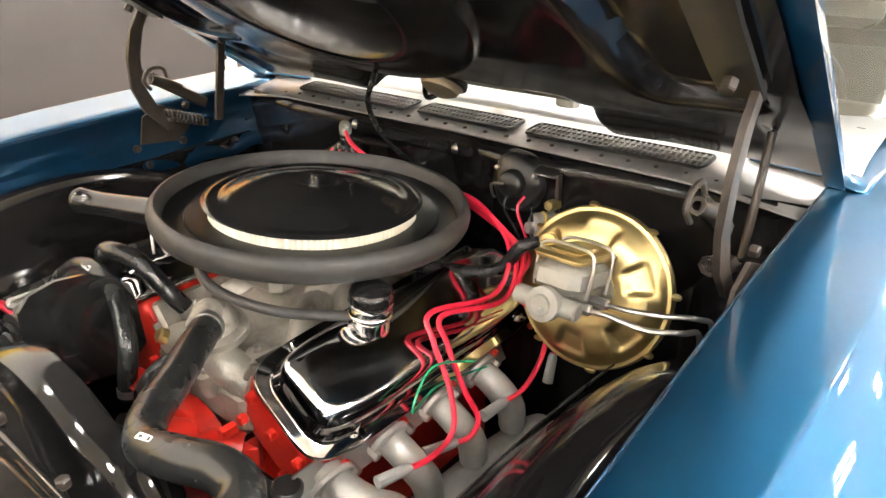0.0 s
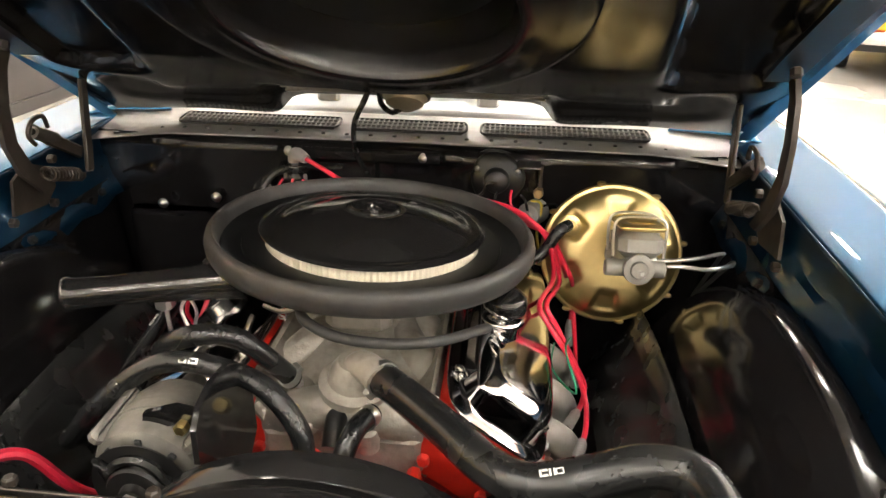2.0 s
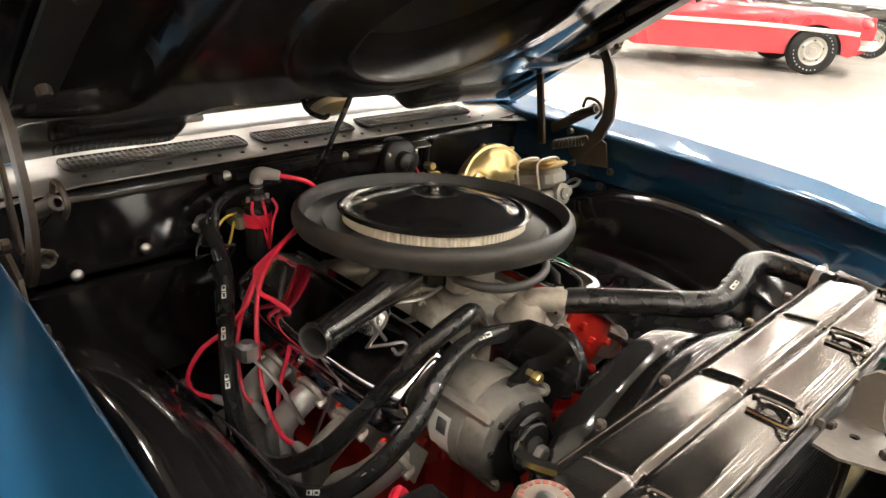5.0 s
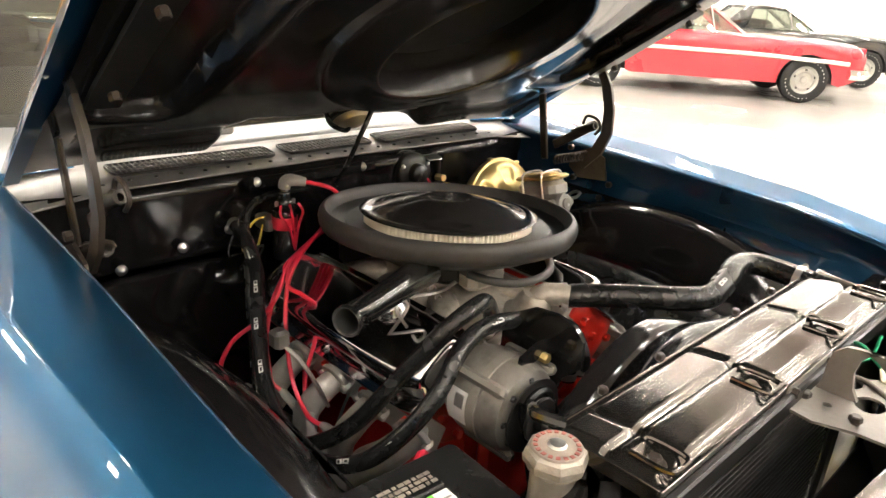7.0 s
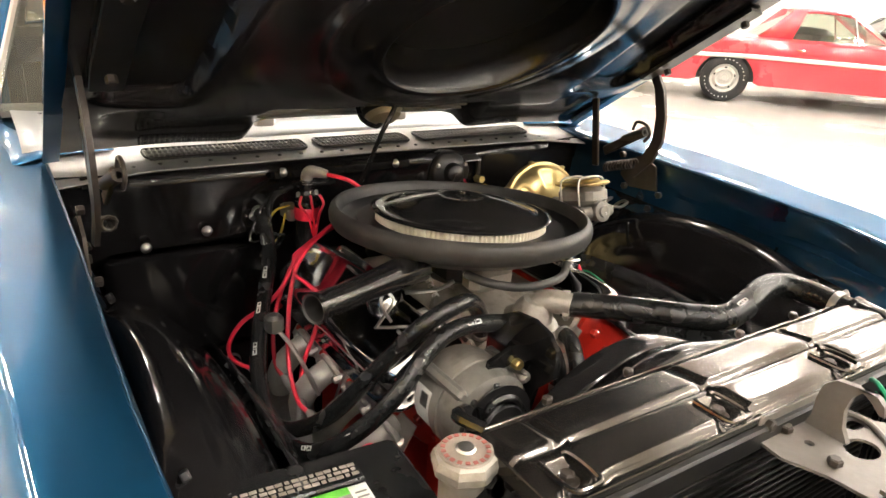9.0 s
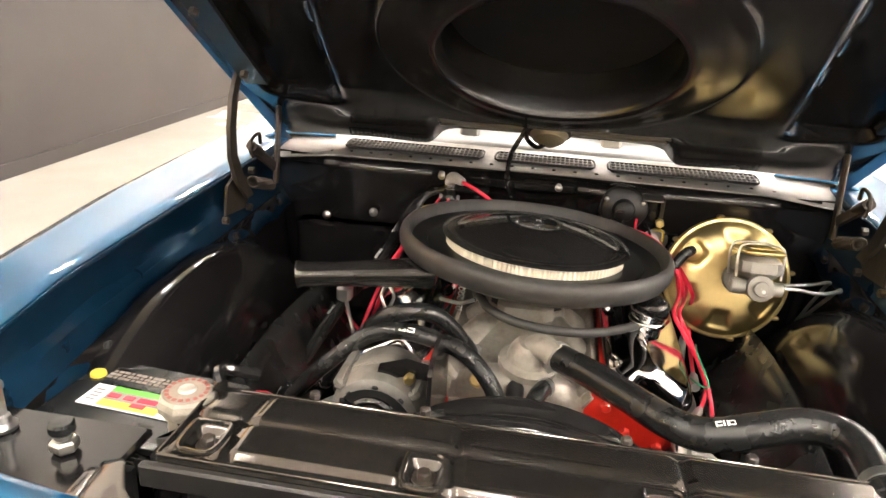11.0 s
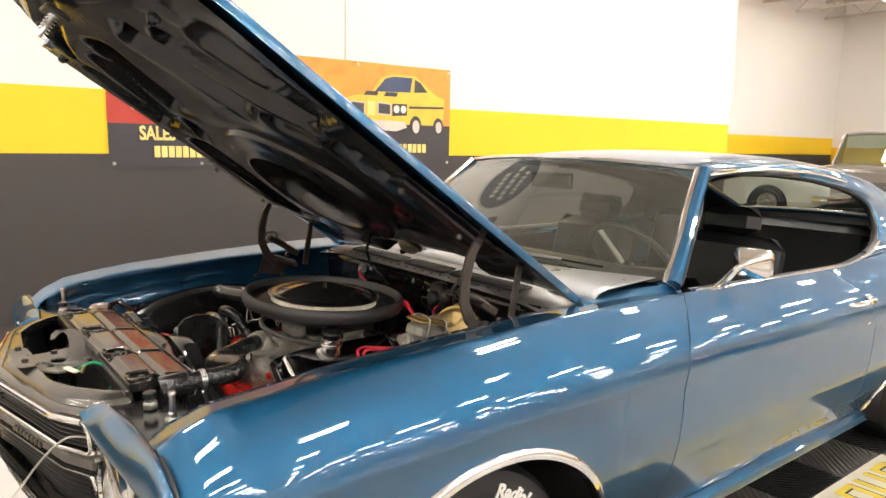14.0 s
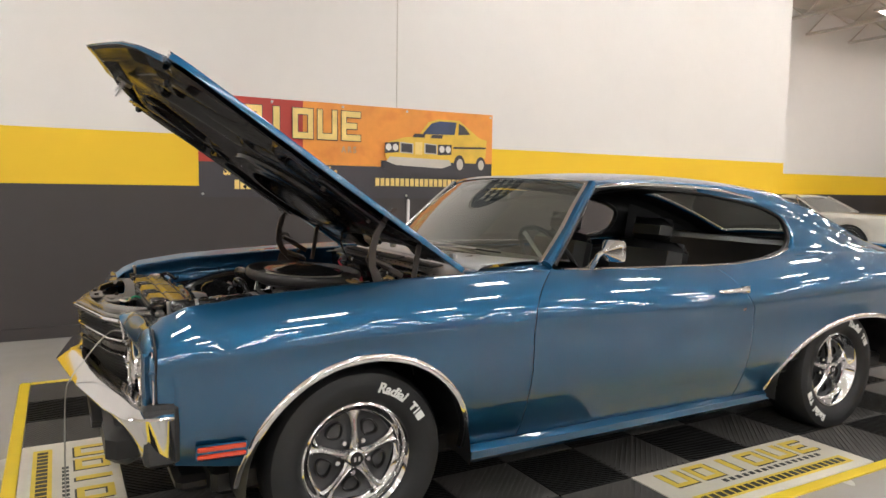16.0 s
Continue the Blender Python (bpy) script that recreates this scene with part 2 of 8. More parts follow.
GREEN_WIRE = material("green_wire", (0.01, 0.22, 0.10), 0.45)
YELLOW_WIRE = material("yellow_wire", (0.5, 0.36, 0.05), 0.45)
COWL = material("cowl_grey_steel", (0.30, 0.293, 0.286), 0.36, 0.5, 0.22, 7, bump=0.15, bump_scale=30, wear=(0.10, 0.09, 0.085), wear_amount=0.5)
VENT_GREY = material("dark_vent_steel", (0.11, 0.105, 0.10), 0.45, 0.4, 0.2, 12)
PAPER = material("filter_paper", (0.72, 0.66, 0.52), 0.8, 0.0, 0.1, 40)
BROWN_METAL = material("worn_hinge_phosphate", (0.034, 0.027, 0.022), 0.36, 0.2, 0.3, 18, bump=0.15, bump_scale=80, wear=(0.07, 0.055, 0.045), wear_amount=0.4, spec=0.4)
BRACKET = material("olive_zinc_bracket", (0.10, 0.088, 0.065), 0.4, 0.4, 0.25, 12, bump=0.1, bump_scale=60, wear=(0.05, 0.042, 0.032), wear_amount=0.4)
PLATE_GREY = material("bare_latch_steel", (0.19, 0.175, 0.16), 0.5, 0.5, 0.2, 16, bump=0.2, bump_scale=90, wear=(0.2, 0.16, 0.12), wear_amount=0.3)
TYRE = material("tyre_rubber", (0.013, 0.013, 0.0135), 0.5, 0.0, 0.2, 12, bump=0.15, bump_scale=120, spec=0.35)
WHITE_LETTER = material("raised_white_rubber", (0.75, 0.75, 0.72), 0.6)
ARGENT = material("dark_argent_wheel", (0.06, 0.06, 0.062), 0.4, 0.5)
GLASS_CAR = glass("tinted_glass", (0.72, 0.79, 0.72), sheen=0.03)
VINYL = material("black_vinyl", (0.010, 0.010, 0.0105), 0.4, 0.0, 0.2, 10, bump=0.2, bump_scale=120, spec=0.35)
AMBER = material("amber_red_lens", (0.48, 0.045, 0.014), 0.2, 0.0, 0.1, 30, coat=0.6)
LENS = material("headlamp_glass", (0.55, 0.56, 0.56), 0.12, 0.4, 0.15, 40, coat=1.0, bump=0.3, bump_scale=60)
WALL_WHITE = material("white_wall_paint", (0.74, 0.70, 0.66), 0.75, 0, 0.03, 0.8, bump=0.05, bump_scale=25)
WALL_YELLOW = material("yellow_wall_paint", (0.82, 0.52, 0.008), 0.6, 0, 0.03, 1.0, bump=0.05, bump_scale=25)
WALL_DARK = material("charcoal_wall_paint", (0.037, 0.0305, 0.029), 0.6, 0, 0.06, 1.0, bump=0.05, bump_scale=25)
CONCRETE = material("polished_concrete", (0.40, 0.375, 0.345), 0.25, 0, 0.14, 0.5, bump=0.03, bump_scale=12, wear=(0.31, 0.285, 0.255), wear_amount=0.5, rvary=0.3)
TILE_BLACK = material("black_floor_tile", (0.007, 0.0068, 0.0065), 0.5, 0, 0.2, 6, bump=0.1, bump_scale=60, random=0.15, spec=0.15)
TILE_GREY = material("grey_floor_tile", (0.082, 0.078, 0.073), 0.5, 0, 0.15, 6, bump=0.1, bump_scale=60, random=0.12, spec=0.18)
TILE_YELLOW = material("yellow_tile_edge", (0.72, 0.52, 0.02), 0.42, 0, 0.08, 6)
MAT_WHITE = material("white_floor_sign", (0.62, 0.58, 0.50), 0.5, 0, 0.08, 6)
PRINT_YELLOW = material("printed_yellow", (0.70, 0.52, 0.06), 0.5)
PRINT_BLACK = material("printed_black", (0.02, 0.02, 0.02), 0.5)
BEAM = material("painted_steel_joist", (0.55, 0.50, 0.44), 0.6, 0.1, 0.1, 4)
DECK = material("roof_deck", (0.66, 0.61, 0.54), 0.7, 0.1, 0.1, 3)
PANEL_LIGHT = glowing("ceiling_light_tube", (1.0, 0.95, 0.87), 153.0)

# ---- showroom ----
WALL_X, WALL_END = -3.5, 8.25
room_floor = Geo().box((6, 10, -0.1), (44, 56, 0.2), 0.001)
solo("floor", room_floor, CONCRETE, "pale polished concrete showroom floor", "floor", kind="structure")


def banded_wall(name, x0, y0, x1, y1, height=5.4, thick=0.2, low=1.28, mid=1.735):
    """A wall from one plan point to another, its inside on the left of that way, painted in three bands."""
    d = Vector((x1 - x0, y1 - y0, 0))
    n = Vector((-d.y, d.x, 0)).normalized()
    w = thing(name, "showroom wall painted white over yellow over charcoal", "wall", kind="structure")
    yaw = math.atan2(d.y, d.x)
    for nm, a, b, m, lab in (("lower_band", 0, low, WALL_DARK, "charcoal paint band"), ("stripe", low, mid, WALL_YELLOW, "yellow paint stripe"), ("upper_band", mid, height, WALL_WHITE, "white painted upper wall")):
        c = Vector(((x0 + x1) / 2, (y0 + y1) / 2, (a + b) / 2)) - n * thick / 2
        part(nm, Geo().box(c, (d.length, thick, b - a), 0.0005, Matrix.Rotation(yaw, 4, "Z")), m, w, lab)
    return w


wall_west = banded_wall("wall_west", WALL_X, WALL_END, WALL_X, -12)
part("panel_joint", Geo().box((WALL_X + 0.004, 2.19, 3.75), (0.008, 0.012, 3.3), 0.002), BEAM, wall_west, "vertical wall panel joint")
part("base_trim", Geo().box((WALL_X + 0.008, -1.9, 0.05), (0.016, 20.2, 0.1), 0.003), WALL_DARK, wall_west, "charcoal base trim")
banded_wall("wall_return", WALL_X, WALL_END + 0.001, -7.2, WALL_END + 0.001)
banded_wall("wall_far_west", -7, 20, -7, 8.4)
banded_wall("wall_north", 26, 20.0, -7, 20.0, low=1.04, mid=1.48)
banded_wall("wall_east", 24, -12, 24, 20.2, low=0.12, mid=0.122)
banded_wall("wall_south", -3.5, -11.5, 24, -11.5)
solo("ceiling", Geo().box((8, 4, 5.5), (34, 36, 0.2), 0.001), DECK, "beige corrugated steel roof deck", "ceiling", kind="structure")
joist = Geo()
for y in np.arange(-10, 20, 1.6):
    joist.box((8, y, 5.28), (32, 0.09, 0.05), 0.004)
    joist.box((8, y, 4.86), (32, 0.09, 0.05), 0.004)
    for k, x in enumerate(np.arange(-8, 24, 0.5)):
        joist.tube([(x, y, 5.28 if k % 2 else 4.86), (x + 0.5, y, 4.86 if k % 2 else 5.28)], 0.016, 5, 1)
solo("ceiling_joists", joist, BEAM, "cream painted open web steel joists under the roof deck", "joists", kind="structure")

lamp0 = None
for ix, x in enumerate(np.arange(-2.2, 23, 2.3)):
    for iy, y in enumerate(np.arange(-9.0, 19, 2.4)):
        if ix < 2 and 0 < y < 1:
            continue
        if lamp0 is None:
            lamp0 = thing("ceiling_light", "white two-tube ceiling light hung below the joists", "ceiling light", "rows of ceiling lights", at=(x, y, 4.72))
            part("housing", Geo().box((x, y, 4.765), (0.46, 0.72, 0.05), 0.01), BEAM, lamp0)
            for k in range(2):
                part("tube", Geo().box((x + 0.22 * (k - 0.5), y, 4.722), (0.07, 0.54, 0.016), 0.004), PANEL_LIGHT, lamp0, "glowing white tube")
            part("hanger", Geo().tube([(x, y - 0.25, 4.79), (x, y - 0.25, 5.405)], 0.006, 5, 1), STEEL, lamp0)
            part("hanger", Geo().tube([(x, y + 0.25, 4.79), (x, y + 0.25, 5.405)], 0.006, 5, 1), STEEL, lamp0)
        else:
            copy_thing(lamp0, pose(x, y, 4.72))

copy_thing(lamp0, pose(-4.6, 13.1, 4.72))
copy_thing(lamp0, pose(-4.6, 16.5, 4.72))
copy_thing(lamp0, pose(-4.6, 10.2, 4.72))

# the banner
BANNER_RED = material("banner_red", (0.42, 0.035, 0.02), 0.5, 0, 0.1, 3)
BANNER_ORANGE = material("banner_orange", (0.80, 0.30, 0.04), 0.5, 0, 0.12, 2, wear=(0.55, 0.10, 0.02), wear_amount=0.4)
BANNER_BLACK = material("banner_charcoal", (0.035, 0.030, 0.035), 0.45, 0, 0.15, 3)
BANNER_SMALL = material("banner_small_print", (0.52, 0.36, 0.20), 0.5)
BANNER_GOLD = material("banner_gold_print", (0.85, 0.62, 0.20), 0.5)


def sheet(y0, y1, z0, z1, dx, ripple=0.006):
    rows = []
    for i in range(25):
        y = y0 + (y1 - y0) * i / 24
        rows.append([(WALL_X + dx + ripple * math.sin(y * 7.0 + z * 2), y, z) for z in np.linspace(z0, z1, 9)])
    return Geo().grid(rows)


banner = thing("banner", "printed vinyl banner with yellow coupe, orange over charcoal", "banner", at=(WALL_X + 0.02, 1.8, 1.18))
part("orange_field", sheet(1.2, 3.35, 1.50, 2.10, 0.016), BANNER_ORANGE, banner, "orange sunset print")
part("red_field", sheet(0.24, 1.2, 1.50, 2.10, 0.016), BANNER_RED, banner, "dark red print")
part("charcoal_field", sheet(0.24, 3.35, 1.18, 1.50, 0.016), BANNER_BLACK, banner, "charcoal print")
FACE = Matrix.Translation((WALL_X + 0.029, 0, 0)) @ Matrix(((0, 0, 1, 0), (1, 0, 0, 0), (0, 1, 0, 0), (0, 0, 0, 1)))


def face_at(y, z, dx=0.0):
    return Matrix.Translation((dx, y, z)) @ FACE


def outline_bars(parent, glyphs, y, z, w, h, pitch, mat, nm="letter_shape"):
    """Plain letter-sized blocks: each is a list of boxes in a unit cell."""
    for k, cells in enumerate(glyphs):
        g = Geo()
        for (u0, v0, u1, v1) in cells:
            g.box(face_at(y + k * pitch + w * (u0 + u1) / 2, z + h * (v0 + v1) / 2) @ Vector((0, 0, 0)), (0.004, w * (u1 - u0), h * (v1 - v0)), 0.001)
        part(nm, g, mat, parent)


RING = [(0, 0, 0.25, 1), (0.75, 0, 1, 1), (0.25, 0.8, 0.75, 1), (0.25, 0, 0.75, 0.2)]
POST = [(0, 0, 0.25, 1), (0.75, 0, 1, 1), (0.25, 0, 0.75, 0.2)]
COMB = [(0, 0, 0.25, 1), (0.25, 0, 1, 0.2), (0.25, 0.4, 0.8, 0.6), (0.25, 0.8, 1, 1)]
GLYPHS = [POST, RING, [(0.3, 0, 0.6, 1)], RING, POST, COMB]
for k, cells in enumerate(GLYPHS):
    for grow, depth, mat, nm in ((0.014, 0.003, BANNER_BLACK, "letter_outline"), (0.0, 0.0055, BANNER_GOLD, "letter_shape")):
        g = Geo()
        for (u0, v0, u1, v1) in cells:
            y, z = 0.36 + k * 0.245 + 0.20 * (u0 + u1) / 2, 1.745 + 0.285 * (v0 + v1) / 2
            g.box(face_at(y, z) @ Vector((0, 0, 0)), (depth, 0.20 * (u1 - u0) + grow, 0.285 * (v1 - v0) + grow), 0.001)
        part(nm, g, mat, banner)
words("S P E C", 0.062, face_at(0.40, 1.622), BANNER_SMALL, banner, align="LEFT", stretch=1.5)
words("A R S", 0.085, face_at(1.585, 1.655), BANNER_SMALL, banner, align="LEFT", stretch=0.8)
words("SALES \u2022 RESTORATION \u2022", 0.140, face_at(0.45, 1.428), BANNER_GOLD, banner, align="LEFT", stretch=0.72)
outline_bars(banner, [[(0, 0, 1, 1)]] * 10, 0.55, 1.255, 0.042, 0.085, 0.052, BANNER_GOLD, "number_bar")
outline_bars(banner, [[(0, 0, 1, 1)]] * 20, 1.95, 1.305, 0.042, 0.080, 0.056, BANNER_GOLD, "address_bar")
# the printed coupe
BANNER_BLUE = material("banner_blue_glass", (0.03, 0.05, 0.12), 0.45, 0, 0.3, 6)
YCAR = material("banner_yellow_car", (0.75, 0.48, 0.05), 0.5, 0, 0.15, 8)


def flat(pts, mat, name, dx=0.0, depth=0.002):
    return part(name, Geo().prism([(3.32 - (3.32 - u) * 1.17, 1.50 + (v - 1.50) * 1.06) for u, v in pts], face_at(0, 0, dx), depth), mat, banner)


flat([(2.20, 1.50), (2.30, 1.45), (3.0, 1.40), (3.28, 1.46), (3.34, 1.50), (3.34, 1.56), (2.20, 1.56)], BANNER_BLACK, "ground_shade", 0.0005)
flat([(2.23, 1.66), (2.27, 1.74), (2.42, 1.79), (2.56, 1.81), (2.66, 1.95), (2.76, 1.985), (2.98, 1.985), (3.09, 1.90), (3.20, 1.82), (3.28, 1.80), (3.27, 1.62), (3.20, 1.56), (2.98, 1.54), (2.90, 1.52), (2.30, 1.55), (2.25, 1.58)], YCAR, "car_picture")
flat([(2.25, 1.555), (2.28, 1.60), (2.88, 1.585), (2.90, 1.535), (2.80, 1.50), (2.34, 1.52)], BEAM, "car_picture", 0.0035)
flat([(2.60, 1.83), (2.69, 1.94), (2.77, 1.965), (2.95, 1.965), (2.93, 1.84)], BANNER_BLUE, "car_picture", 0.003)
flat([(2.97, 1.84), (2.975, 1.955), (3.03, 1.93), (3.10, 1.85)], BANNER_BLACK, "car_picture", 0.003)
for y in (2.38, 2.62):
    flat([(y, 1.64), (y, 1.745), (y + 0.13, 1.735), (y + 0.13, 1.635)], BEAM, "car_picture", 0.003)
    flat([(y + 0.012, 1.65), (y + 0.012, 1.733), (y + 0.118, 1.725), (y + 0.118, 1.645)], BANNER_BLACK, "car_picture", 0.0052)
flat([(2.53, 1.63), (2.53, 1.75), (2.60, 1.75), (2.60, 1.63)], BANNER_GOLD, "car_picture", 0.0033)
flat([(2.235, 1.63), (2.235, 1.73), (2.37, 1.745), (2.37, 1.645)], BANNER_BLACK, "car_picture", 0.0025)
flat([(2.76, 1.63), (2.76, 1.735), (2.90, 1.74), (2.90, 1.64)], BANNER_BLACK, "car_picture", 0.0025)
for y in (2.27, 2.335, 2.80, 2.865):
    flat([(y + 0.027 * math.cos(a), 1.69 + 0.034 * math.sin(a)) for a in np.linspace(0, 6.28, 12)[:-1]], WALL_WHITE, "car_picture", 0.005)
for y in (2.50, 2.68):
    flat([(y, 1.795), (y + 0.02, 1.83), (y + 0.13, 1.832), (y + 0.12, 1.797)], BANNER_BLACK, "car_picture", 0.0025)
flat([(2.92, 1.72), (3.27, 1.73), (3.27, 1.712), (2.92, 1.70)], BANNER_BLACK, "car_picture", 0.0028)
for y, r in ((2.985, 0.095), (3.215, 0.085)):
    flat([(y + r * 0.62 * math.cos(a), 1.545 + r * math.sin(a)) for a in np.linspace(0, 6.28, 18)[:-1]], BANNER_BLACK, "car_picture", 0.004)
    flat([(y + 0.004 + r * 0.36 * math.cos(a), 1.545 + r * 0.6 * math.sin(a)) for a in np.linspace(0, 6.28, 18)[:-1]], BEAM, "car_picture", 0.0062)
for y in (0.27, 0.9, 1.6, 2.3, 3.32):
    for z in (1.21, 2.07):
        part("grommet", Geo().cyl((WALL_X + 0.02, y, z), (WALL_X + 0.034, y, z), 0.012, 10, 0.002), STEEL, banner, "steel grommet")
# a round sign high on the wall
SIGN_NAVY = material("navy_sign_face", (0.012, 0.018, 0.035), 0.45, 0, 0.1, 4)
sign = thing("round_sign", "round navy wall sign with pale rim and lettering bars", "sign", at=(WALL_X, 1.75, 4.05))
part("face", Geo().lathe([(0.0005, 0.035), (0.70, 0.035), (0.73, 0.03)], (WALL_X, 1.75, 4.05), (1, 0, 0), 48), SIGN_NAVY, sign)
part("rim", Geo().lathe([(0.73, 0.0), (0.73, 0.032), (0.745, 0.042), (0.765, 0.036), (0.77, 0.0)], (WALL_X, 1.75, 4.05), (1, 0, 0), 48), BEAM, sign, "pale rim")
for z, w in ((4.36, 0.75), (4.05, 1.05), (3.74, 0.75)):
    for k in range(6):
        part("lettering_bar", Geo().box((WALL_X + 0.038, 1.75 + w * (k - 2.5) / 6, z), (0.006, w / 9, 0.15), 0.002), BEAM, sign)
# the outlet with its conduit
outlet = thing("wall_outlet", "white surface outlet box with a vertical conduit on the charcoal wall", "outlet", at=(WALL_X, 2.33, 0.42))
part("box", Geo().box((WALL_X + 0.025, 2.33, 0.42), (0.05, 0.075, 0.115), 0.008), WALL_WHITE, outlet)
part("conduit", Geo().box((WALL_X + 0.012, 2.33, 0.82), (0.022, 0.028, 0.70), 0.004), WALL_WHITE, outlet)

# ---- interlocking tile mat ----
TILE = 0.4
X0, Y0 = -1.98, -1.06
tile_mat = thing("tile_mat", "interlocking black and grey ribbed floor tiles with a yellow edge under the car", "floor tiles", kind="structure", at=(0, 1.5, 0))


def tile_mesh(ribbed, mat):
    g = Geo().box((0, 0, 0.006), (TILE - 0.004, TILE - 0.004, 0.012), 0.002)
    if ribbed:
        half = TILE / 2 - 0.010
        for k in range(-11, 12):
            c = k * 0.0335
            u0, u1 = max(-half, c - half), min(half, c + half)
            if u1 - u0 > 0.03:
                g.tube([(u0, c - u0, 0.0112), (u1, c - u1, 0.0112)], 0.0056, 4, 1)
    me = g.mesh("tile")
    me.materials.append(mat)
    return me


T_BLACK, T_GREY = tile_mesh(True, TILE_BLACK), tile_mesh(True, TILE_GREY)
NX, NY = 8, 15


def side_sign(i, j):
    return i == 7 and 6 <= j <= 8 or j == 0 and 3 <= i <= 5


for i in range(NX):
    for j in range(NY):
        if side_sign(i, j):
            continue
        ob = part("tile", T_BLACK if (i + j) % 2 else T_GREY, None, tile_mat)
        ob.matrix_parent_inverse = Matrix.Identity(4)
        ob.matrix_basis = Matrix.Translation(-tile_mat.location) @ pose(X0 + TILE * (i + 0.5), Y0 + TILE * (j + 0.5), 0, 0, 0, 45 * 0 + 90 * ((i * 3 + j) % 2))
XE, YE = X0 + NX * TILE, Y0 + NY * TILE
for nm, c, s in (("edge", ((X0 + XE) / 2, Y0 - 0.03, 0.006), (XE - X0 + 0.12, 0.056, 0.012)), ("edge", ((X0 + XE) / 2, YE + 0.03, 0.006), (XE - X0 + 0.12, 0.056, 0.012)), ("edge", (X0 - 0.03, (Y0 + YE) / 2, 0.006), (0.056, YE - Y0, 0.012)), ("edge", (XE + 0.03, (Y0 + YE) / 2, 0.006), (0.056, YE - Y0, 0.012))):
    part(nm, Geo().box(c, s, 0.003), TILE_YELLOW, tile_mat, "yellow ramp edge")


def floor_sign(m, length, width):
    """A white inlaid sign with plain blocks for the printed name."""
    s = thing("floor_sign", "white printed sign tile with yellow lettering in the mat", "floor sign", "floor signs", at=m.translation)
    part("panel", Geo().box((0, 0, 0.007), (length, width, 0.014), 0.002), MAT_WHITE, None).matrix_world = m
    for k in range(6):
        x = -length * 0.36 + k * length * 0.145
        cells = [POST, RING, [(0.35, 0, 0.65, 1)], RING, POST, COMB][k]
        g, sh = Geo(), Geo()
        for (u0, v0, u1, v1) in cells:
            for gg, o, z in ((sh, 0.008, 0.0148), (g, 0, 0.0156)):
                gg.box((x + length * 0.115 * ((u0 + u1) / 2 - 0.5) + o, width * (0.05 + 0.36 * ((v0 + v1) / 2)) - o, z), (length * 0.115 * (u1 - u0), width * 0.36 * (v1 - v0), 0.0012), 0.0003)
        part("letter_shape", g, PRINT_YELLOW, None).matrix_world = m
        part("letter_shadow", sh, PRINT_BLACK, None).matrix_world = m
    part("print_strip", Geo().box((0, -width * 0.28, 0.0146), (length * 0.86, width * 0.2, 0.0012), 0.0003), PRINT_YELLOW, None).matrix_world = m
    g = Geo()
    for k in range(22):
        g.box((-length * 0.39 + k * length * 0.037, -width * 0.28, 0.0156), (length * 0.026, width * 0.11, 0.0012), 0.0003)
    part("print_bar", g, PRINT_BLACK, None).matrix_world = m
    g = Geo()
    for k in range(16):
        g.box((-length * 0.2 + k * length * 0.037, -width * 0.05, 0.0148), (length * 0.022, width * 0.07, 0.0012), 0.0003)
    part("print_bar", g, PRINT_BLACK, None).matrix_world = m
    bpy.context.view_layer.update()
    for o in [o for o in scene.objects if o.parent is None and o.type == "MESH" and o.name.split(".")[0] in ("panel", "letter_shape", "letter_shadow", "print_strip", "print_bar")]:
        w = o.matrix_world.copy()
        o.parent = s
        o.matrix_parent_inverse = s.matrix_world.inverted()
        o.matrix_basis = w


floor_sign(pose(X0 + 7.5 * TILE, Y0 + 7.5 * TILE, 0, 0, 0, 90), 1.196, 0.396)
floor_sign(pose(X0 + 4.5 * TILE, Y0 + 0.5 * TILE, 0, 0, 0, 0), 1.196, 0.396)

# ---- the blue coupe: body ----
AXLE_F, AXLE_R = 0.03, 2.845


def lerp(x, xs, ys):
    return float(np.interp(x, xs, ys))


def half_width(y):
    return lerp(y, [-0.66, -0.45, 0.0, 0.9, 2.0, 2.9, 3.6, 3.95], [0.875, 0.915, 0.94, 0.945, 0.945, 0.95, 0.92, 0.86])


def top_z(y):
    return lerp(y, [-0.66, -0.60, -0.53, -0.32, -0.03, 0.23, 0.49, 0.86, 1.4, 2.0, 2.35, 2.8, 3.3, 3.95], [0.83, 0.878, 0.908, 0.936, 0.955, 0.967, 0.974, 0.967, 0.952, 0.944, 0.966, 0.985, 0.97, 0.92])


def crease_z(y):
    return lerp(y, [-0.66, 0.0, 0.8, 2.0, 3.95], [0.76, 0.80, 0.80, 0.775, 0.80])


def shell_x(y, z):
    w, zc, zt = half_width(y), crease_z(y), top_z(y)
    if z >= zc:
        u = min(1, (z - zc) / (zt - zc))
        return w - 0.012 * u - 0.135 * u ** 2.6
    d = zc - z
    return w - 0.010 * min(1, d / 0.05) - 0.80 * max(0, d - 0.12) ** 2


def arch_z(y):
    z = 0.0
    for c, a, b in ((AXLE_F, 0.415, 0.415), (AXLE_R, 0.63, 0.345)):
        k = (y - c) / a
        if abs(k) < 1:
            z = max(z, 0.305 + b * math.sqrt(1 - k * k))
    return z


def bottom_z(y):
    return max(lerp(y, [-0.66, -0.588, -0.585, -0.37, 0.4, 3.2, 3.95], [0.645, 0.640, 0.435, 0.40, 0.305, 0.305, 0.42]), arch_z(y))


def lean(y, x):
    return lerp(y, [-0.5, 0.3, 0.70, 1.2, 1.97], [0, 0.3, 1.2, 0.5, 0.15]) * max(0, half_width(y) - x)


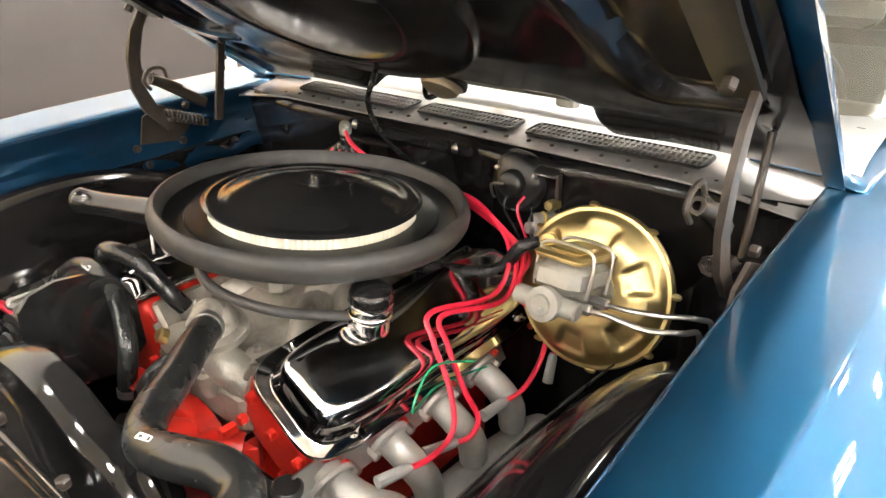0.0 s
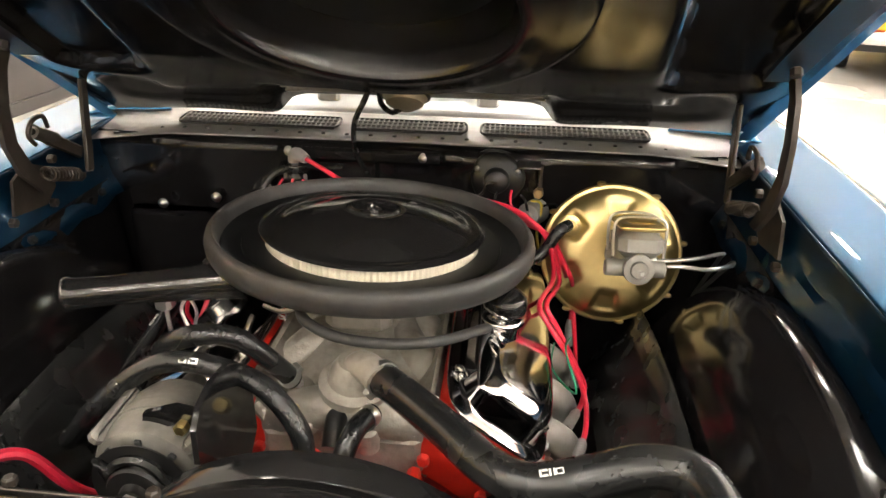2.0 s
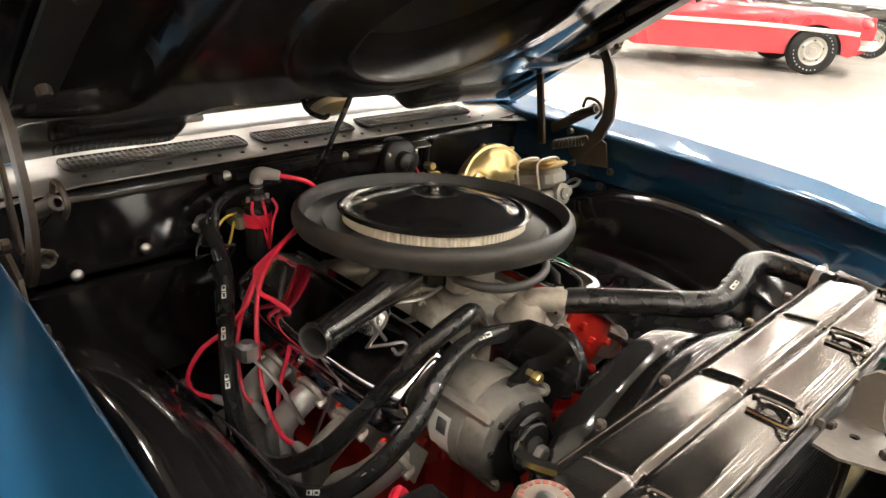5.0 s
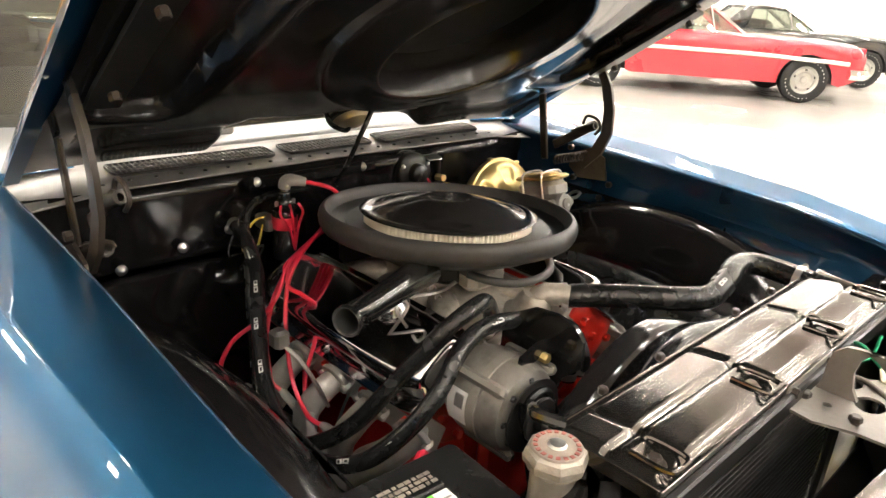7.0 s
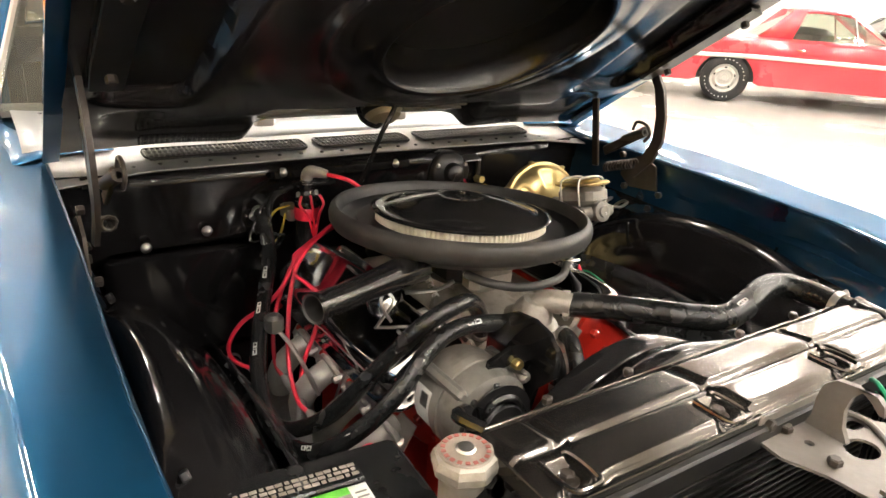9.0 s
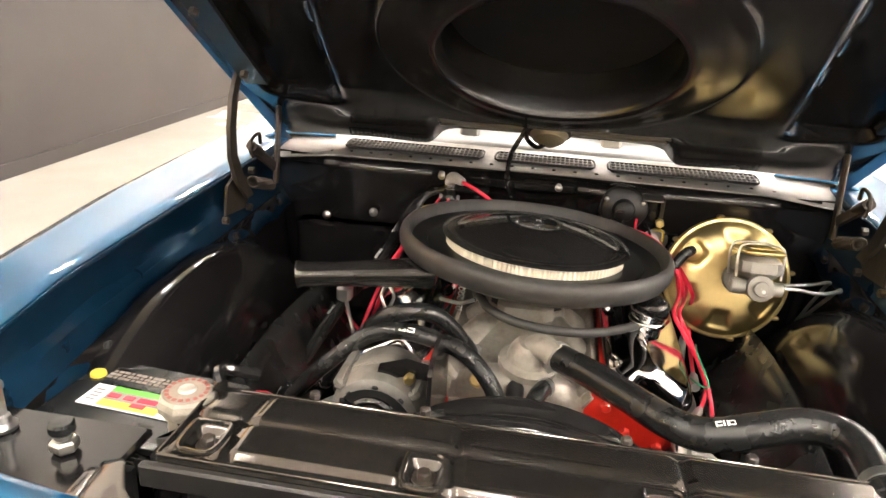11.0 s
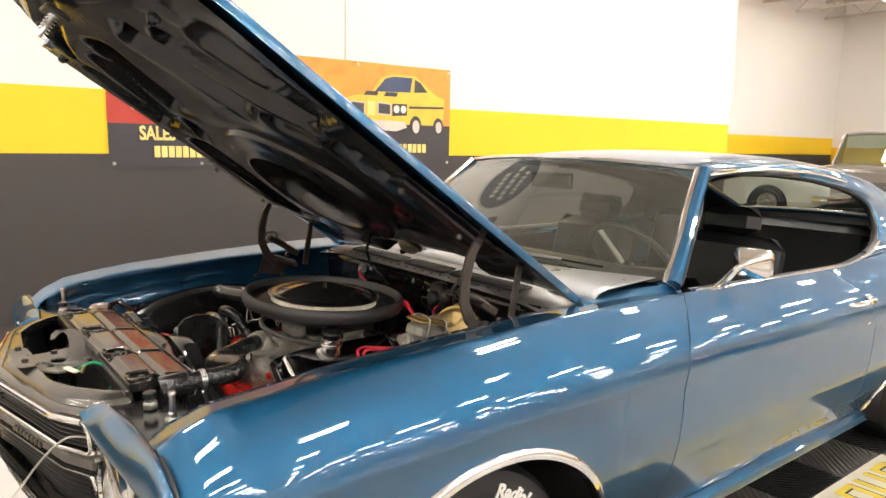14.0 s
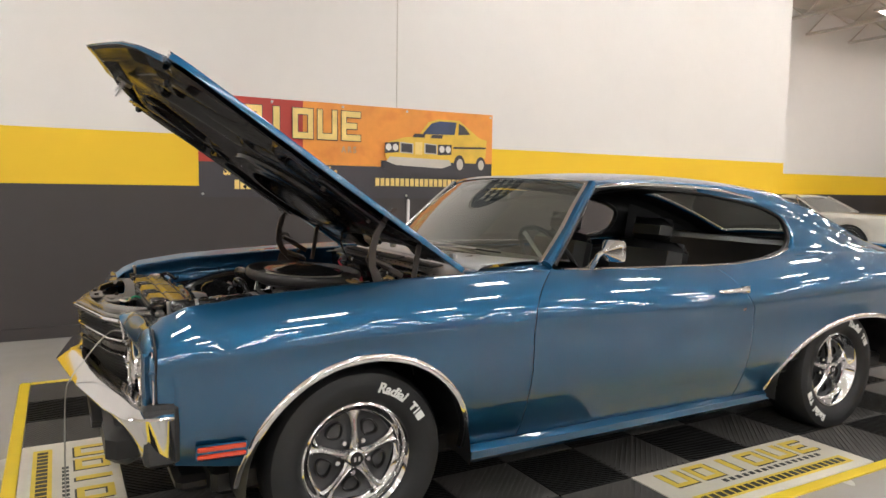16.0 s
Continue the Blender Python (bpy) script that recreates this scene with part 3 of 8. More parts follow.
def door_cut(y, z):
    return -0.15 * max(0, (z - 0.74) / 0.21) ** 1.2 * lerp(y, [1.5, 1.968, 2.7], [0, 1, 0])


def panel_rows(s, y0, y1, inner=0.683, n=40, crown=((0, -0.022), (0.08, -0.016), (0.5, -0.008), (0.97, -0.0005))):
    ys = list(np.linspace(y0, y1, n)) + [y0 + 0.0015, y1 - 0.0015] + ([-0.588, -0.585] if y0 < -0.6 else [])
    for c, a in ((AXLE_F, 0.415), (AXLE_R, 0.63)):
        ys += [y for y in (c + a * math.cos(t) for t in np.linspace(0, math.pi, 33)) if y0 < y < y1]
    ys = sorted(set(round(y, 4) for y in ys))
    rows = []
    for y in ys:
        zt, zc, zb = top_z(y), crease_z(y), bottom_z(y)
        row = []
        xe = shell_x(y, zt)
        inn = min(inner(y) if callable(inner) else inner, xe - 0.02)
        for k, dz in crown:
            row.append((s * (inn + (xe - inn) * k), y + lean(y, inn + (xe - inn) * k) * 0.9 + door_cut(y, zt), zt + dz))
        for u in (1.0, 0.96, 0.9, 0.8, 0.66, 0.5, 0.33, 0.16, 0.05, 0.0):
            z = max(zc + (zt - zc) * u, zb)
            x = shell_x(y, z)
            row.append((s * x, y + lean(y, x) + door_cut(y, z), z))
        for u in (0.05, 0.12, 0.25, 0.4, 0.55, 0.7, 0.85, 1.0):
            z = max(zb, zc - (zc - zb) * u)
            row.append((s * shell_x(y, z), y, z))
        row.append((s * (shell_x(y, row[-1][2]) - 0.025), y, row[-1][2] - 0.001))
        rows.append(row)
    return rows


def fender_inner(y):
    return lerp(y, [-0.62, -0.5, -0.33, 0.0, 0.4, 0.7], [0.652, 0.668, 0.676, 0.668, 0.664, 0.664])


FENDER_CROWN = ((0, -0.017), (0.03, -0.0145), (0.3, -0.0112), (0.6, -0.0068), (0.80, -0.0034), (0.92, -0.0010), (0.97, 0.0001))
car = thing("blue_coupe", "metallic blue two-door coupe with raised hood on tile mat", "car", at=(0, 1.4, 0))
for s in (1, -1):
    fender = part("front_fender", Geo().grid(panel_rows(s, -0.634, 0.698, fender_inner, crown=FENDER_CROWN)), BLUE, car, "metallic blue front fender", 40, 0.003)
    door = part("door", Geo().grid(panel_rows(s, 0.702, 1.969, 0.77)), BLUE, car, "metallic blue door", 22, 0.003)
    quarter = part("rear_quarter", Geo().grid(panel_rows(s, 1.973, 3.93, 0.74)), BLUE, car, "metallic blue rear quarter panel", 22, 0.003)
    # inner lip of the fender, seen from the engine bay; under-hood shade is in its darker blue
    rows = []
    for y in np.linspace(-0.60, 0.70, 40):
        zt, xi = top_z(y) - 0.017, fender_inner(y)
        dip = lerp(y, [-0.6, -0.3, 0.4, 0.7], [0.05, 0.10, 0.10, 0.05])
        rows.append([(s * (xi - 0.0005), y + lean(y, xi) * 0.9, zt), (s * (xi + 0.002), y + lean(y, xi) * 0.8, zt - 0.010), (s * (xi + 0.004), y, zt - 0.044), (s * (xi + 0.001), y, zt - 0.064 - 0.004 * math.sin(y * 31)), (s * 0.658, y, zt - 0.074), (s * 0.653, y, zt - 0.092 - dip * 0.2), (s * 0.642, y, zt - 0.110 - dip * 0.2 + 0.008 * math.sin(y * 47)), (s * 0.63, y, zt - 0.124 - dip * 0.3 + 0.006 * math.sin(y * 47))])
    part("fender_lip", Geo().grid(rows), BLUE_SHADED, car, "blue inner fender ledge", 40, 0.002)
    # chrome arch trims
    for c, a, b, nm in ((AXLE_F, 0.415, 0.415, "front"), (AXLE_R, 0.63, 0.345, "rear")):
        pts, pts2 = [], []
        for t in np.linspace(0.02, math.pi - 0.02, 41):
            y, z = c + a * math.cos(t), 0.305 + b * math.sin(t)
            pts.append((s * (shell_x(y, z) + 0.003), y, z))
        g = Geo()
        rows = []
        for i, p in enumerate(pts):
            q = Vector((0, p[1] - c, p[2] - 0.305)).normalized()
            pv = Vector(p)
            rows.append([pv - q * 0.012 - Vector((s * 0.02, 0, 0)), pv - q * 0.006 + Vector((s * 0.004, 0, 0)), pv + q * 0.006 + Vector((s * 0.007, 0, 0)), pv + q * 0.017 + Vector((s * 0.002, 0, 0)), pv + q * 0.019 - Vector((s * 0.004, 0, 0))])
        part("arch_trim", g.grid(rows), CHROME, car, "chrome wheel arch trim", 50)
        # wheel well liner
        rows = []
        for t in np.linspace(-0.1, math.pi + 0.1, 33):
            y, z = c + (a + 0.0) * math.cos(t), 0.305 + (b + 0.0) * math.sin(t)
            rows.append([(s * 0.90, y, z), (s * 0.80, c + (y - c) * 1.02, z + 0.01), (s * 0.52, c + (y - c) * 1.02, z + 0.01)])
        part("wheel_well", Geo().grid(rows), BLACK_SATIN, car, "black wheel well liner", 40)
    part("rocker", Geo().box((s * 0.818, 1.36, 0.278), (0.07, 1.80, 0.07), 0.02), BLUE, car, "blue rocker panel")

for s in (1, -1):
    rows = []
    for k in np.linspace(0, 1, 9):
        xo, yo = 0.735 + 0.03 * k, 0.50 + 0.40 * k
        xi = 0.66 + 0.09 * k
        rows.append([(s * xo, yo + 0.02, top_z(0.6) - 0.012), (s * (xo + xi) / 2, yo + 0.02, 0.967), (s * xi, yo + 0.05 * (1 - k), 0.970 + 0.014 * k), (s * (xi - 0.10 * (1 - k) - 0.02), yo + 0.06 * (1 - k), 0.972 + 0.018 * k)])
    part("cowl_side", Geo().grid(rows), BLUE, car, "blue cowl side panel", 50, 0.003)
part("underbody", Geo().box((0, 1.75, 0.29), (1.4, 4.4, 0.10), 0.02), BLACK_SATIN, car, "black underbody")

# ---- windshield, roof, pillars ----
def arc_row(xa, ya, za, yc, zc, n=17, bow=2.0):
    return [(xa * k, yc + (ya - yc) * abs(k) ** bow, zc + (za - zc) * abs(k) ** bow) for k in np.linspace(-1, 1, n)]


base, head = arc_row(0.745, 0.885, 0.985, 0.70, 1.0), arc_row(0.605, 1.235, 1.325, 1.13, 1.352)
rows = []
for u in np.linspace(0, 1, 9):
    rows.append([tuple(np.array(a) * (1 - u) + np.array(b) * u + np.array([0, -0.012, 0.012]) * math.sin(u * 3.14)) for a, b in zip(base, head)])
ws = part("windshield", Geo().grid(rows), GLASS_CAR, car, "curved tinted windshield", 60)
ws.visible_shadow = False
part("windshield_header", Geo().tube(head, 0.011, 8, 1), CHROME, car, "chrome windshield surround")
for s in (1, -1):
    pil = [(s * 0.752, 0.885, 0.983), (s * 0.70, 1.02, 1.105), (s * 0.655, 1.13, 1.22), (s * 0.612, 1.24, 1.322)]
    part("a_pillar", Geo().tube(pil, [0.026, 0.022, 0.022, 0.024], 10, 4), BLUE, car, "blue windshield pillar")
    part("pillar_trim", Geo().tube([(p[0] - s * 0.012, p[1] - 0.022, p[2] + 0.006) for p in pil], 0.011, 8, 4), CHROME, car, "chrome pillar trim")


def roof_z(y):
    return sum(lerp(y + d, [1.0, 1.13, 1.25, 1.5, 1.75, 2.1, 2.4, 2.65, 2.85, 3.15, 3.5, 3.75, 3.9], [1.335, 1.354, 1.368, 1.386, 1.392, 1.382, 1.357, 1.318, 1.272, 1.172, 1.03, 0.968, 0.94]) for d in (-0.12, -0.08, -0.04, 0, 0.04, 0.08, 0.12)) / 7


def roof_w(y):
    return lerp(y, [1.13, 1.3, 2.0, 2.5, 3.75], [0.595, 0.615, 0.618, 0.60, 0.60])


def roof_point(c, y, dz=0.0):
    y2 = y + 0.105 * abs(c) ** 2 * max(0, 1 - (y - 1.13) / 0.5)
    return (roof_w(y) * c, y2, roof_z(y) - 0.03 * abs(c) ** 2 - 0.028 * abs(c) ** 8 + dz)


GLASS_C = 0.80
roof_geo = Geo()
cs = [-1, -0.97, -0.92, -0.86, -GLASS_C] + list(np.linspace(-0.7, 0.7, 15)) + [GLASS_C, 0.86, 0.92, 0.97, 1]
ys = list(np.linspace(1.13, 2.56, 25)) + [2.60] + list(np.linspace(2.66, 3.44, 14)) + [3.50] + list(np.linspace(3.56, 3.80, 8))
roof_geo.add([roof_point(c, y) for y in ys for c in cs], [])
for i in range(len(ys) - 1):
    for j in range(len(cs) - 1):
        if not (2.59 < ys[i] < 3.49 and abs(cs[j] + cs[j + 1]) / 2 < GLASS_C):
            n = len(cs)
            roof_geo.f.append((i * n + j, i * n + j + 1, (i + 1) * n + j + 1, (i + 1) * n + j))
part("roof", roof_geo, BLUE, car, "metallic blue roof", 50, 0.012)
part("headliner", Geo().grid([[roof_point(c, y, -0.03) for c in np.linspace(-0.98, 0.98, 15)] for y in np.linspace(1.17, 2.62, 16)]), VINYL, car, "black headliner", 60)
for s in (1, -1):
    part("headliner_side", Geo().grid([[roof_point(s * c, y, -0.022) for c in np.linspace(0.81, 0.985, 5)] for y in np.linspace(2.55, 3.52, 12)]), VINYL, car, "black headliner", 60)
rg = part("rear_glass", Geo().grid([[roof_point(c, y, -0.004) for c in np.linspace(-GLASS_C, GLASS_C, 15)] for y in np.linspace(2.60, 3.50, 12)]), GLASS_CAR, car, "tinted rear window", 50)
rg.visible_shadow = False
rim = [roof_point(c, 2.60, 0.002) for c in np.linspace(-GLASS_C, GLASS_C, 9)] + [roof_point(GLASS_C, y, 0.002) for y in np.linspace(2.66, 3.44, 8)] + [roof_point(c, 3.50, 0.002) for c in np.linspace(GLASS_C, -GLASS_C, 9)] + [roof_point(-GLASS_C, y, 0.002) for y in np.linspace(3.44, 2.60, 9)]
part("rear_glass_trim", Geo().tube(rim, 0.009, 6, 1), CHROME, rg, "chrome rear window surround")
part("shelf_backing", Geo().grid([[(x, y + 0.03 * (1 - k), z * (1 - k) + 0.958 * k) for k in (0, 0.5, 1)] for x, y, z in (roof_point(c, 3.50, -0.018) for c in np.linspace(-1, 1, 15))]), VINYL, car, "black trim below the rear window", 50)


def smooth_line(pts, n):
    """n points spread evenly along a spline through pts."""
    p = [Vector(q) for q in pts]
    fine = []
    for i in range(len(p) - 1):
        a, b, c, d = p[max(i - 1, 0)], p[i], p[i + 1], p[min(i + 2, len(p) - 1)]
        for k in range(12):
            t = k / 12
            fine.append(0.5 * (2 * b + (c - a) * t + (2 * a - 5 * b + 4 * c - d) * t * t + (3 * b - a - 3 * c + d) * t ** 3))
    fine.append(p[-1])
    acc = [0.0]
    for u, v in zip(fine, fine[1:]):
        acc.append(acc[-1] + (v - u).length)
    return [Vector([np.interp(acc[-1] * k / (n - 1), acc, [q[i] for q in fine]) for i in range(3)]) for k in range(n)]


for s in (1, -1):
    win = smooth_line([(s * 0.634, 1.90, 1.296), (s * 0.636, 2.15, 1.264), (s * 0.638, 2.35, 1.230), (s * 0.645, 2.50, 1.186), (s * 0.662, 2.56, 1.140), (s * 0.693, 2.560, 1.065), (s * 0.72, 2.50, 1.002), (s * 0.755, 2.34, 0.968), (s * 0.785, 2.10, 0.951), (s * 0.79, 1.92, 0.947)], 44)
    out = smooth_line([(s * 0.615, 1.92, 1.334), (s * 0.612, 2.20, 1.318), (s * 0.606, 2.45, 1.290), (s * 0.600, 2.70, 1.248), (s * 0.600, 3.00, 1.166), (s * 0.605, 3.35, 1.032), (s * 0.64, 3.62, 0.960), (s * 0.765, 3.50, 0.957), (s * 0.79, 3.1, 0.974), (s * 0.797, 2.7, 0.975), (s * 0.798, 2.35, 0.961), (s * 0.797, 1.95, 0.943)], 44)
    rows = []
    for k in range(44):
        row = []
        for v in [0, 0.03] + list(np.linspace(0.1, 1, 10)):
            p = win[k] * (1 - v) + out[k] * v
            p.x += s * 0.030 * math.sin(v * math.pi) * math.sin(k / 43 * math.pi) ** 2
            row.append(tuple(p))
        rows.append(row)
    part("sail_panel", Geo().grid(rows), BLUE, car, "metallic blue rear roof pillar", 50, 0.01)
    part("pillar_trim_inside", Geo().grid([[(x - s * 0.016, y, z - 0.012) for x, y, z in row] for row in rows]), VINYL, car, "black inside pillar trim", 50)
    rail = [(s * 0.632, 1.235, 1.312), (s * 0.640, 1.45, 1.325), (s * 0.641, 1.75, 1.322), (s * 0.641, 2.05, 1.304), (s * 0.641, 2.30, 1.268)]
    part("drip_rail", Geo().tube(rail, 0.007, 8, 4), CHROME, car, "chrome drip rail")
    edge = [(s * 0.785, 0.95, 0.967), (s * 0.792, 1.4, 0.958), (s * 0.795, 1.92, 0.950), (s * 0.790, 2.10, 0.955), (s * 0.76, 2.34, 0.973), (s * 0.728, 2.49, 1.003)]
    part("belt_trim", Geo().tube(edge, 0.007, 8, 4), CHROME, car, "chrome window sill trim")
    part("door_weatherstrip", Geo().tube([(x - s * 0.022, y, z - 0.01) for x, y, z in edge], 0.014, 8, 4), VINYL, car, "black window weatherstrip")
    part("frame_weatherstrip", Geo().tube([(s * 0.745, 0.93, 0.98), (s * 0.672, 1.12, 1.18), (s * 0.61, 1.27, 1.303), (s * 0.615, 1.6, 1.312)] + [p - Vector((s * 0.016, 0, 0)) for p in win[2:34:3]], 0.014, 8, 4), VINYL, car, "black window weatherstrip")

part("deck_lid", Geo().box((0, 3.84, 0.965), (1.5, 0.19, 0.03), 0.012), BLUE, car, "blue trunk lid")
part("tail_panel", Geo().box((0, 3.93, 0.72), (1.62, 0.03, 0.46), 0.012), BLUE, car, "blue tail panel")
part("rear_bumper", Geo().tube([(-0.93, 3.75, 0.52), (-0.90, 3.95, 0.52), (-0.6, 4.02, 0.52), (0.6, 4.02, 0.52), (0.90, 3.95, 0.52), (0.93, 3.75, 0.52)], 0.06, 10, 4), CHROME, car, "chrome rear bumper")
for s in (1, -1):
    part("tail_lamp", Geo().box((s * 0.55, 4.075, 0.53), (0.42, 0.02, 0.07), 0.008), AMBER, car, "red tail lamp")

# ---- outside fittings ----
rows = []
for y, k in ((1.102, 0.03), (1.104, 0.10), (1.122, 0.50), (1.146, 0.97), (1.152, 1.0), (1.164, 1.0), (1.168, 0.96)):
    row = []
    for a in np.linspace(0, 2 * math.pi, 41)[:-1]:
        ca, sa = math.cos(a), math.sin(a)
        q = (abs(ca) ** 5 + abs(sa) ** 5) ** -0.2
        row.append((0.856 - 0.010 * (1 - k) + 0.064 * k * q * ca, y, 1.045 - 0.010 * (1 - k) + 0.047 * k * q * sa))
    rows.append(row)
m = part("mirror", Geo().grid(rows, close_v=True), CHROME, car, "chrome door mirror with a pointed back on an angled arm", 16)
part("mirror_glass", Geo().box((0.856, 1.165, 1.045), (0.112, 0.004, 0.078), 0.0015), CHROME, m)
part("mirror_arm", Geo().tube([(0.782, 1.085, 0.955), (0.798, 1.088, 0.975), (0.822, 1.092, 1.008), (0.838, 1.096, 1.030), (0.852, 1.106, 1.040)], [0.020, 0.015, 0.012, 0.011, 0.009], 12, 4), CHROME, m)
part("mirror_base", Geo().box((0.786, 1.082, 0.962), (0.036, 0.135, 0.012), 0.005), CHROME, m)
for s in (1, -1):
    h = part("door_handle", Geo().tube([(s * 0.925, 1.74, 0.845), (s * 0.955, 1.765, 0.85), (s * 0.96, 1.84, 0.852), (s * 0.948, 1.90, 0.846)], [0.008, 0.010, 0.012, 0.014], 10, 4), CHROME, car, "chrome door handle")
    part("handle_base", Geo().box((s * 0.928, 1.915, 0.842), (0.02, 0.055, 0.04), 0.01), CHROME, h)
    part("door_lock", Geo().cyl((s * 0.928, 1.90, 0.762), (s * 0.942, 1.90, 0.762), 0.013, 16, 0.003), CHROME, car, "round chrome door lock")
    mk = part("side_marker", Geo().box((s * 0.899, -0.455, 0.488), (0.012, 0.145, 0.017), 0.004, Matrix.Rotation(-s * 0.09, 4, "Z")), AMBER, car, "orange side marker lamp")
    part("side_marker", Geo().box((s * 0.897, -0.455, 0.464), (0.012, 0.145, 0.017), 0.004, Matrix.Rotation(-s * 0.09, 4, "Z")), AMBER, car, "orange side marker lamp")
    part("marker_bezel", Geo().box((s * 0.893, -0.455, 0.477), (0.010, 0.155, 0.050), 0.004, Matrix.Rotation(-s * 0.09, 4, "Z")), BLUE, mk, "blue marker surround")

# ---- wheels ----
def wheel(y, s, tyre_w):
    w = part("wheel", Geo().lathe([(0.198, -0.10), (0.205, -0.085), (0.19, -0.07), (0.175, -0.03), (0.172, 0.03), (0.185, 0.055), (0.196, 0.075), (0.206, 0.088), (0.208, 0.095), (0.200, 0.099), (0.192, 0.092), (0.182, 0.066), (0.172, 0.050), (0.163, 0.046), (0.158, 0.030)], (s * 0.715, y, 0.33), (s, 0, 0), 48), CHROME, car, "chrome five-spoke road wheel")
    t = part("tyre", Geo().lathe([(0.205, -0.095), (0.23, -0.118), (0.28, -0.122), (0.315, -0.112), (0.329, -0.09), (0.331, -0.03), (0.331, 0.03), (0.329, 0.09), (0.315, 0.112), (0.28, 0.122), (0.272, 0.1225), (0.23, 0.118), (0.212, 0.104), (0.205, 0.095)], (s * 0.715, y, 0.33), (s, 0, 0), 72, lambda a, r, h: 1.0 + (0.004 if r > 0.325 and int(a * 72 / 6.2832 + 0.5) % 2 else 0)), TYRE, w, "black tyre with raised white lettering blocks")
    o = Vector((s * 0.715, y, 0.33))
    part("wheel_centre", Geo().lathe([(0.001, 0.034), (0.07, 0.034), (0.10, 0.026), (0.14, 0.026), (0.160, 0.036)], o, (s, 0, 0), 48), ARGENT, w, "dark grey wheel centre")
    for k in range(5):
        a = 2 * math.pi * k / 5 + 0.3
        d = Vector((0, math.cos(a), math.sin(a)))
        e = Vector((0, -math.sin(a), math.cos(a)))
        ax = Vector((s, 0, 0))
        rows = []
        for r, hw, h in ((0.030, 0.020, 0.062), (0.055, 0.014, 0.066), (0.09, 0.011, 0.062), (0.125, 0.012, 0.054), (0.150, 0.019, 0.050), (0.168, 0.036, 0.050)):
            c = o + d * r + ax * h
            rows.append([c - e * hw - ax * 0.02, c - e * hw, c - e * hw * 0.55 + ax * 0.007, c - e * hw * 0.2 + ax * 0.002, c + e * hw * 0.2 + ax * 0.002, c + e * hw * 0.55 + ax * 0.007, c + e * hw, c + e * hw - ax * 0.02])
        part("spoke", Geo().grid(rows), SATIN_CHROME, w, "", 30)
        rows = []
        b2 = a + 0.628
        for q in np.linspace(0, 2 * math.pi, 25)[:-1]:
            rr, th = 0.110 + 0.030 * math.cos(q), b2 + 0.30 * math.sin(q) * (1.0 + 0.25 * math.cos(q))
            c = o + Vector((0, math.cos(th), math.sin(th))) * rr
            mid = o + Vector((0, math.cos(b2), math.sin(b2))) * 0.11
            rows.append([c + ax * 0.026, c + ax * 0.040, c + (mid - c) * 0.14 + ax * 0.041, c + (mid - c) * 0.22 + ax * 0.027])
        part("spoke_pocket", Geo().grid(rows, close_u=True), BLACK_SATIN, w, "dark raised pocket ring", 40)
        part("lug_nut", Geo().cyl(o + Vector((0, math.cos(a + 0.628), math.sin(a + 0.628))) * 0.062 + ax * 0.03, o + Vector((0, math.cos(a + 0.628), math.sin(a + 0.628))) * 0.062 + ax * 0.058, 0.011, 6, 0.003), CHROME, w)
    part("centre_cap", Geo().lathe([(0.0005, 0.088), (0.026, 0.087), (0.033, 0.082), (0.037, 0.066), (0.04, 0.05)], o, (s, 0, 0), 24), CHROME, w, "chrome centre cap")
    part("cap_emblem", Geo().lathe([(0.0005, 0.0895), (0.024, 0.0890), (0.025, 0.086)], o, (s, 0, 0), 24), BLACK_GLOSS, w, "black round emblem")
    for u in (-0.008, 0.008):
        part("emblem_bar", Geo().box(o + Vector((s * 0.0905, u, 0)), (0.002, 0.009, 0.018), 0.001), CHROME, w)
    # raised white lettering on the sidewall, bent round the tyre
    def arc_text(me, r, a0):
        for v in me.vertices:
            th = a0 - s * v.co.x / r
            rr = r + v.co.y
            v.co = o + Vector((s * (0.1225 + v.co.z), rr * math.cos(th), rr * math.sin(th)))
        me.update()

    for th in (1.10 if s > 0 else 2.04, 4.1 if s > 0 else 5.3):
        cu = bpy.data.curves.new("lettering", "FONT")
        cu.body, cu.size, cu.extrude, cu.align_x, cu.align_y, cu.offset, cu.shear = "Radial", 0.050, 0.0015, "CENTER", "CENTER", 0.0016, 0.15
        tmp = new("lettering", cu)
        bpy.context.view_layer.update()
        me = bpy.data.meshes.new_from_object(tmp.evaluated_get(bpy.context.evaluated_depsgraph_get()))
        bpy.data.objects.remove(tmp)
        me.materials.clear()
        arc_text(me, 0.268, th)
        part("lettering", me, WHITE_LETTER, w)
        g = Geo()
        for k, (u0, u1) in enumerate(((0.094, 0.120), (0.126, 0.132), (0.138, 0.166))):
            for v0, v1 in (((-0.016, 0.016),) if k == 1 else ((0.006, 0.016), (-0.016, 0.006)) if k else ((0.008, 0.016), (-0.016, 0.008))):
                inset = 0.008 if v0 < -0.01 and k == 0 else 0.0
                g.box(((u0 + u1) / 2, (v0 + v1) / 2, 0.0005), (u1 - u0 - 2 * inset, v1 - v0, 0.003), 0.0006)
        me = g.mesh("letter_block")
        arc_text(me, 0.268, th)
        part("letter_block", me, WHITE_LETTER, w)
    return w


for y in (AXLE_F, AXLE_R):
    for s in (1, -1):
        wheel(y, s, 0.235)

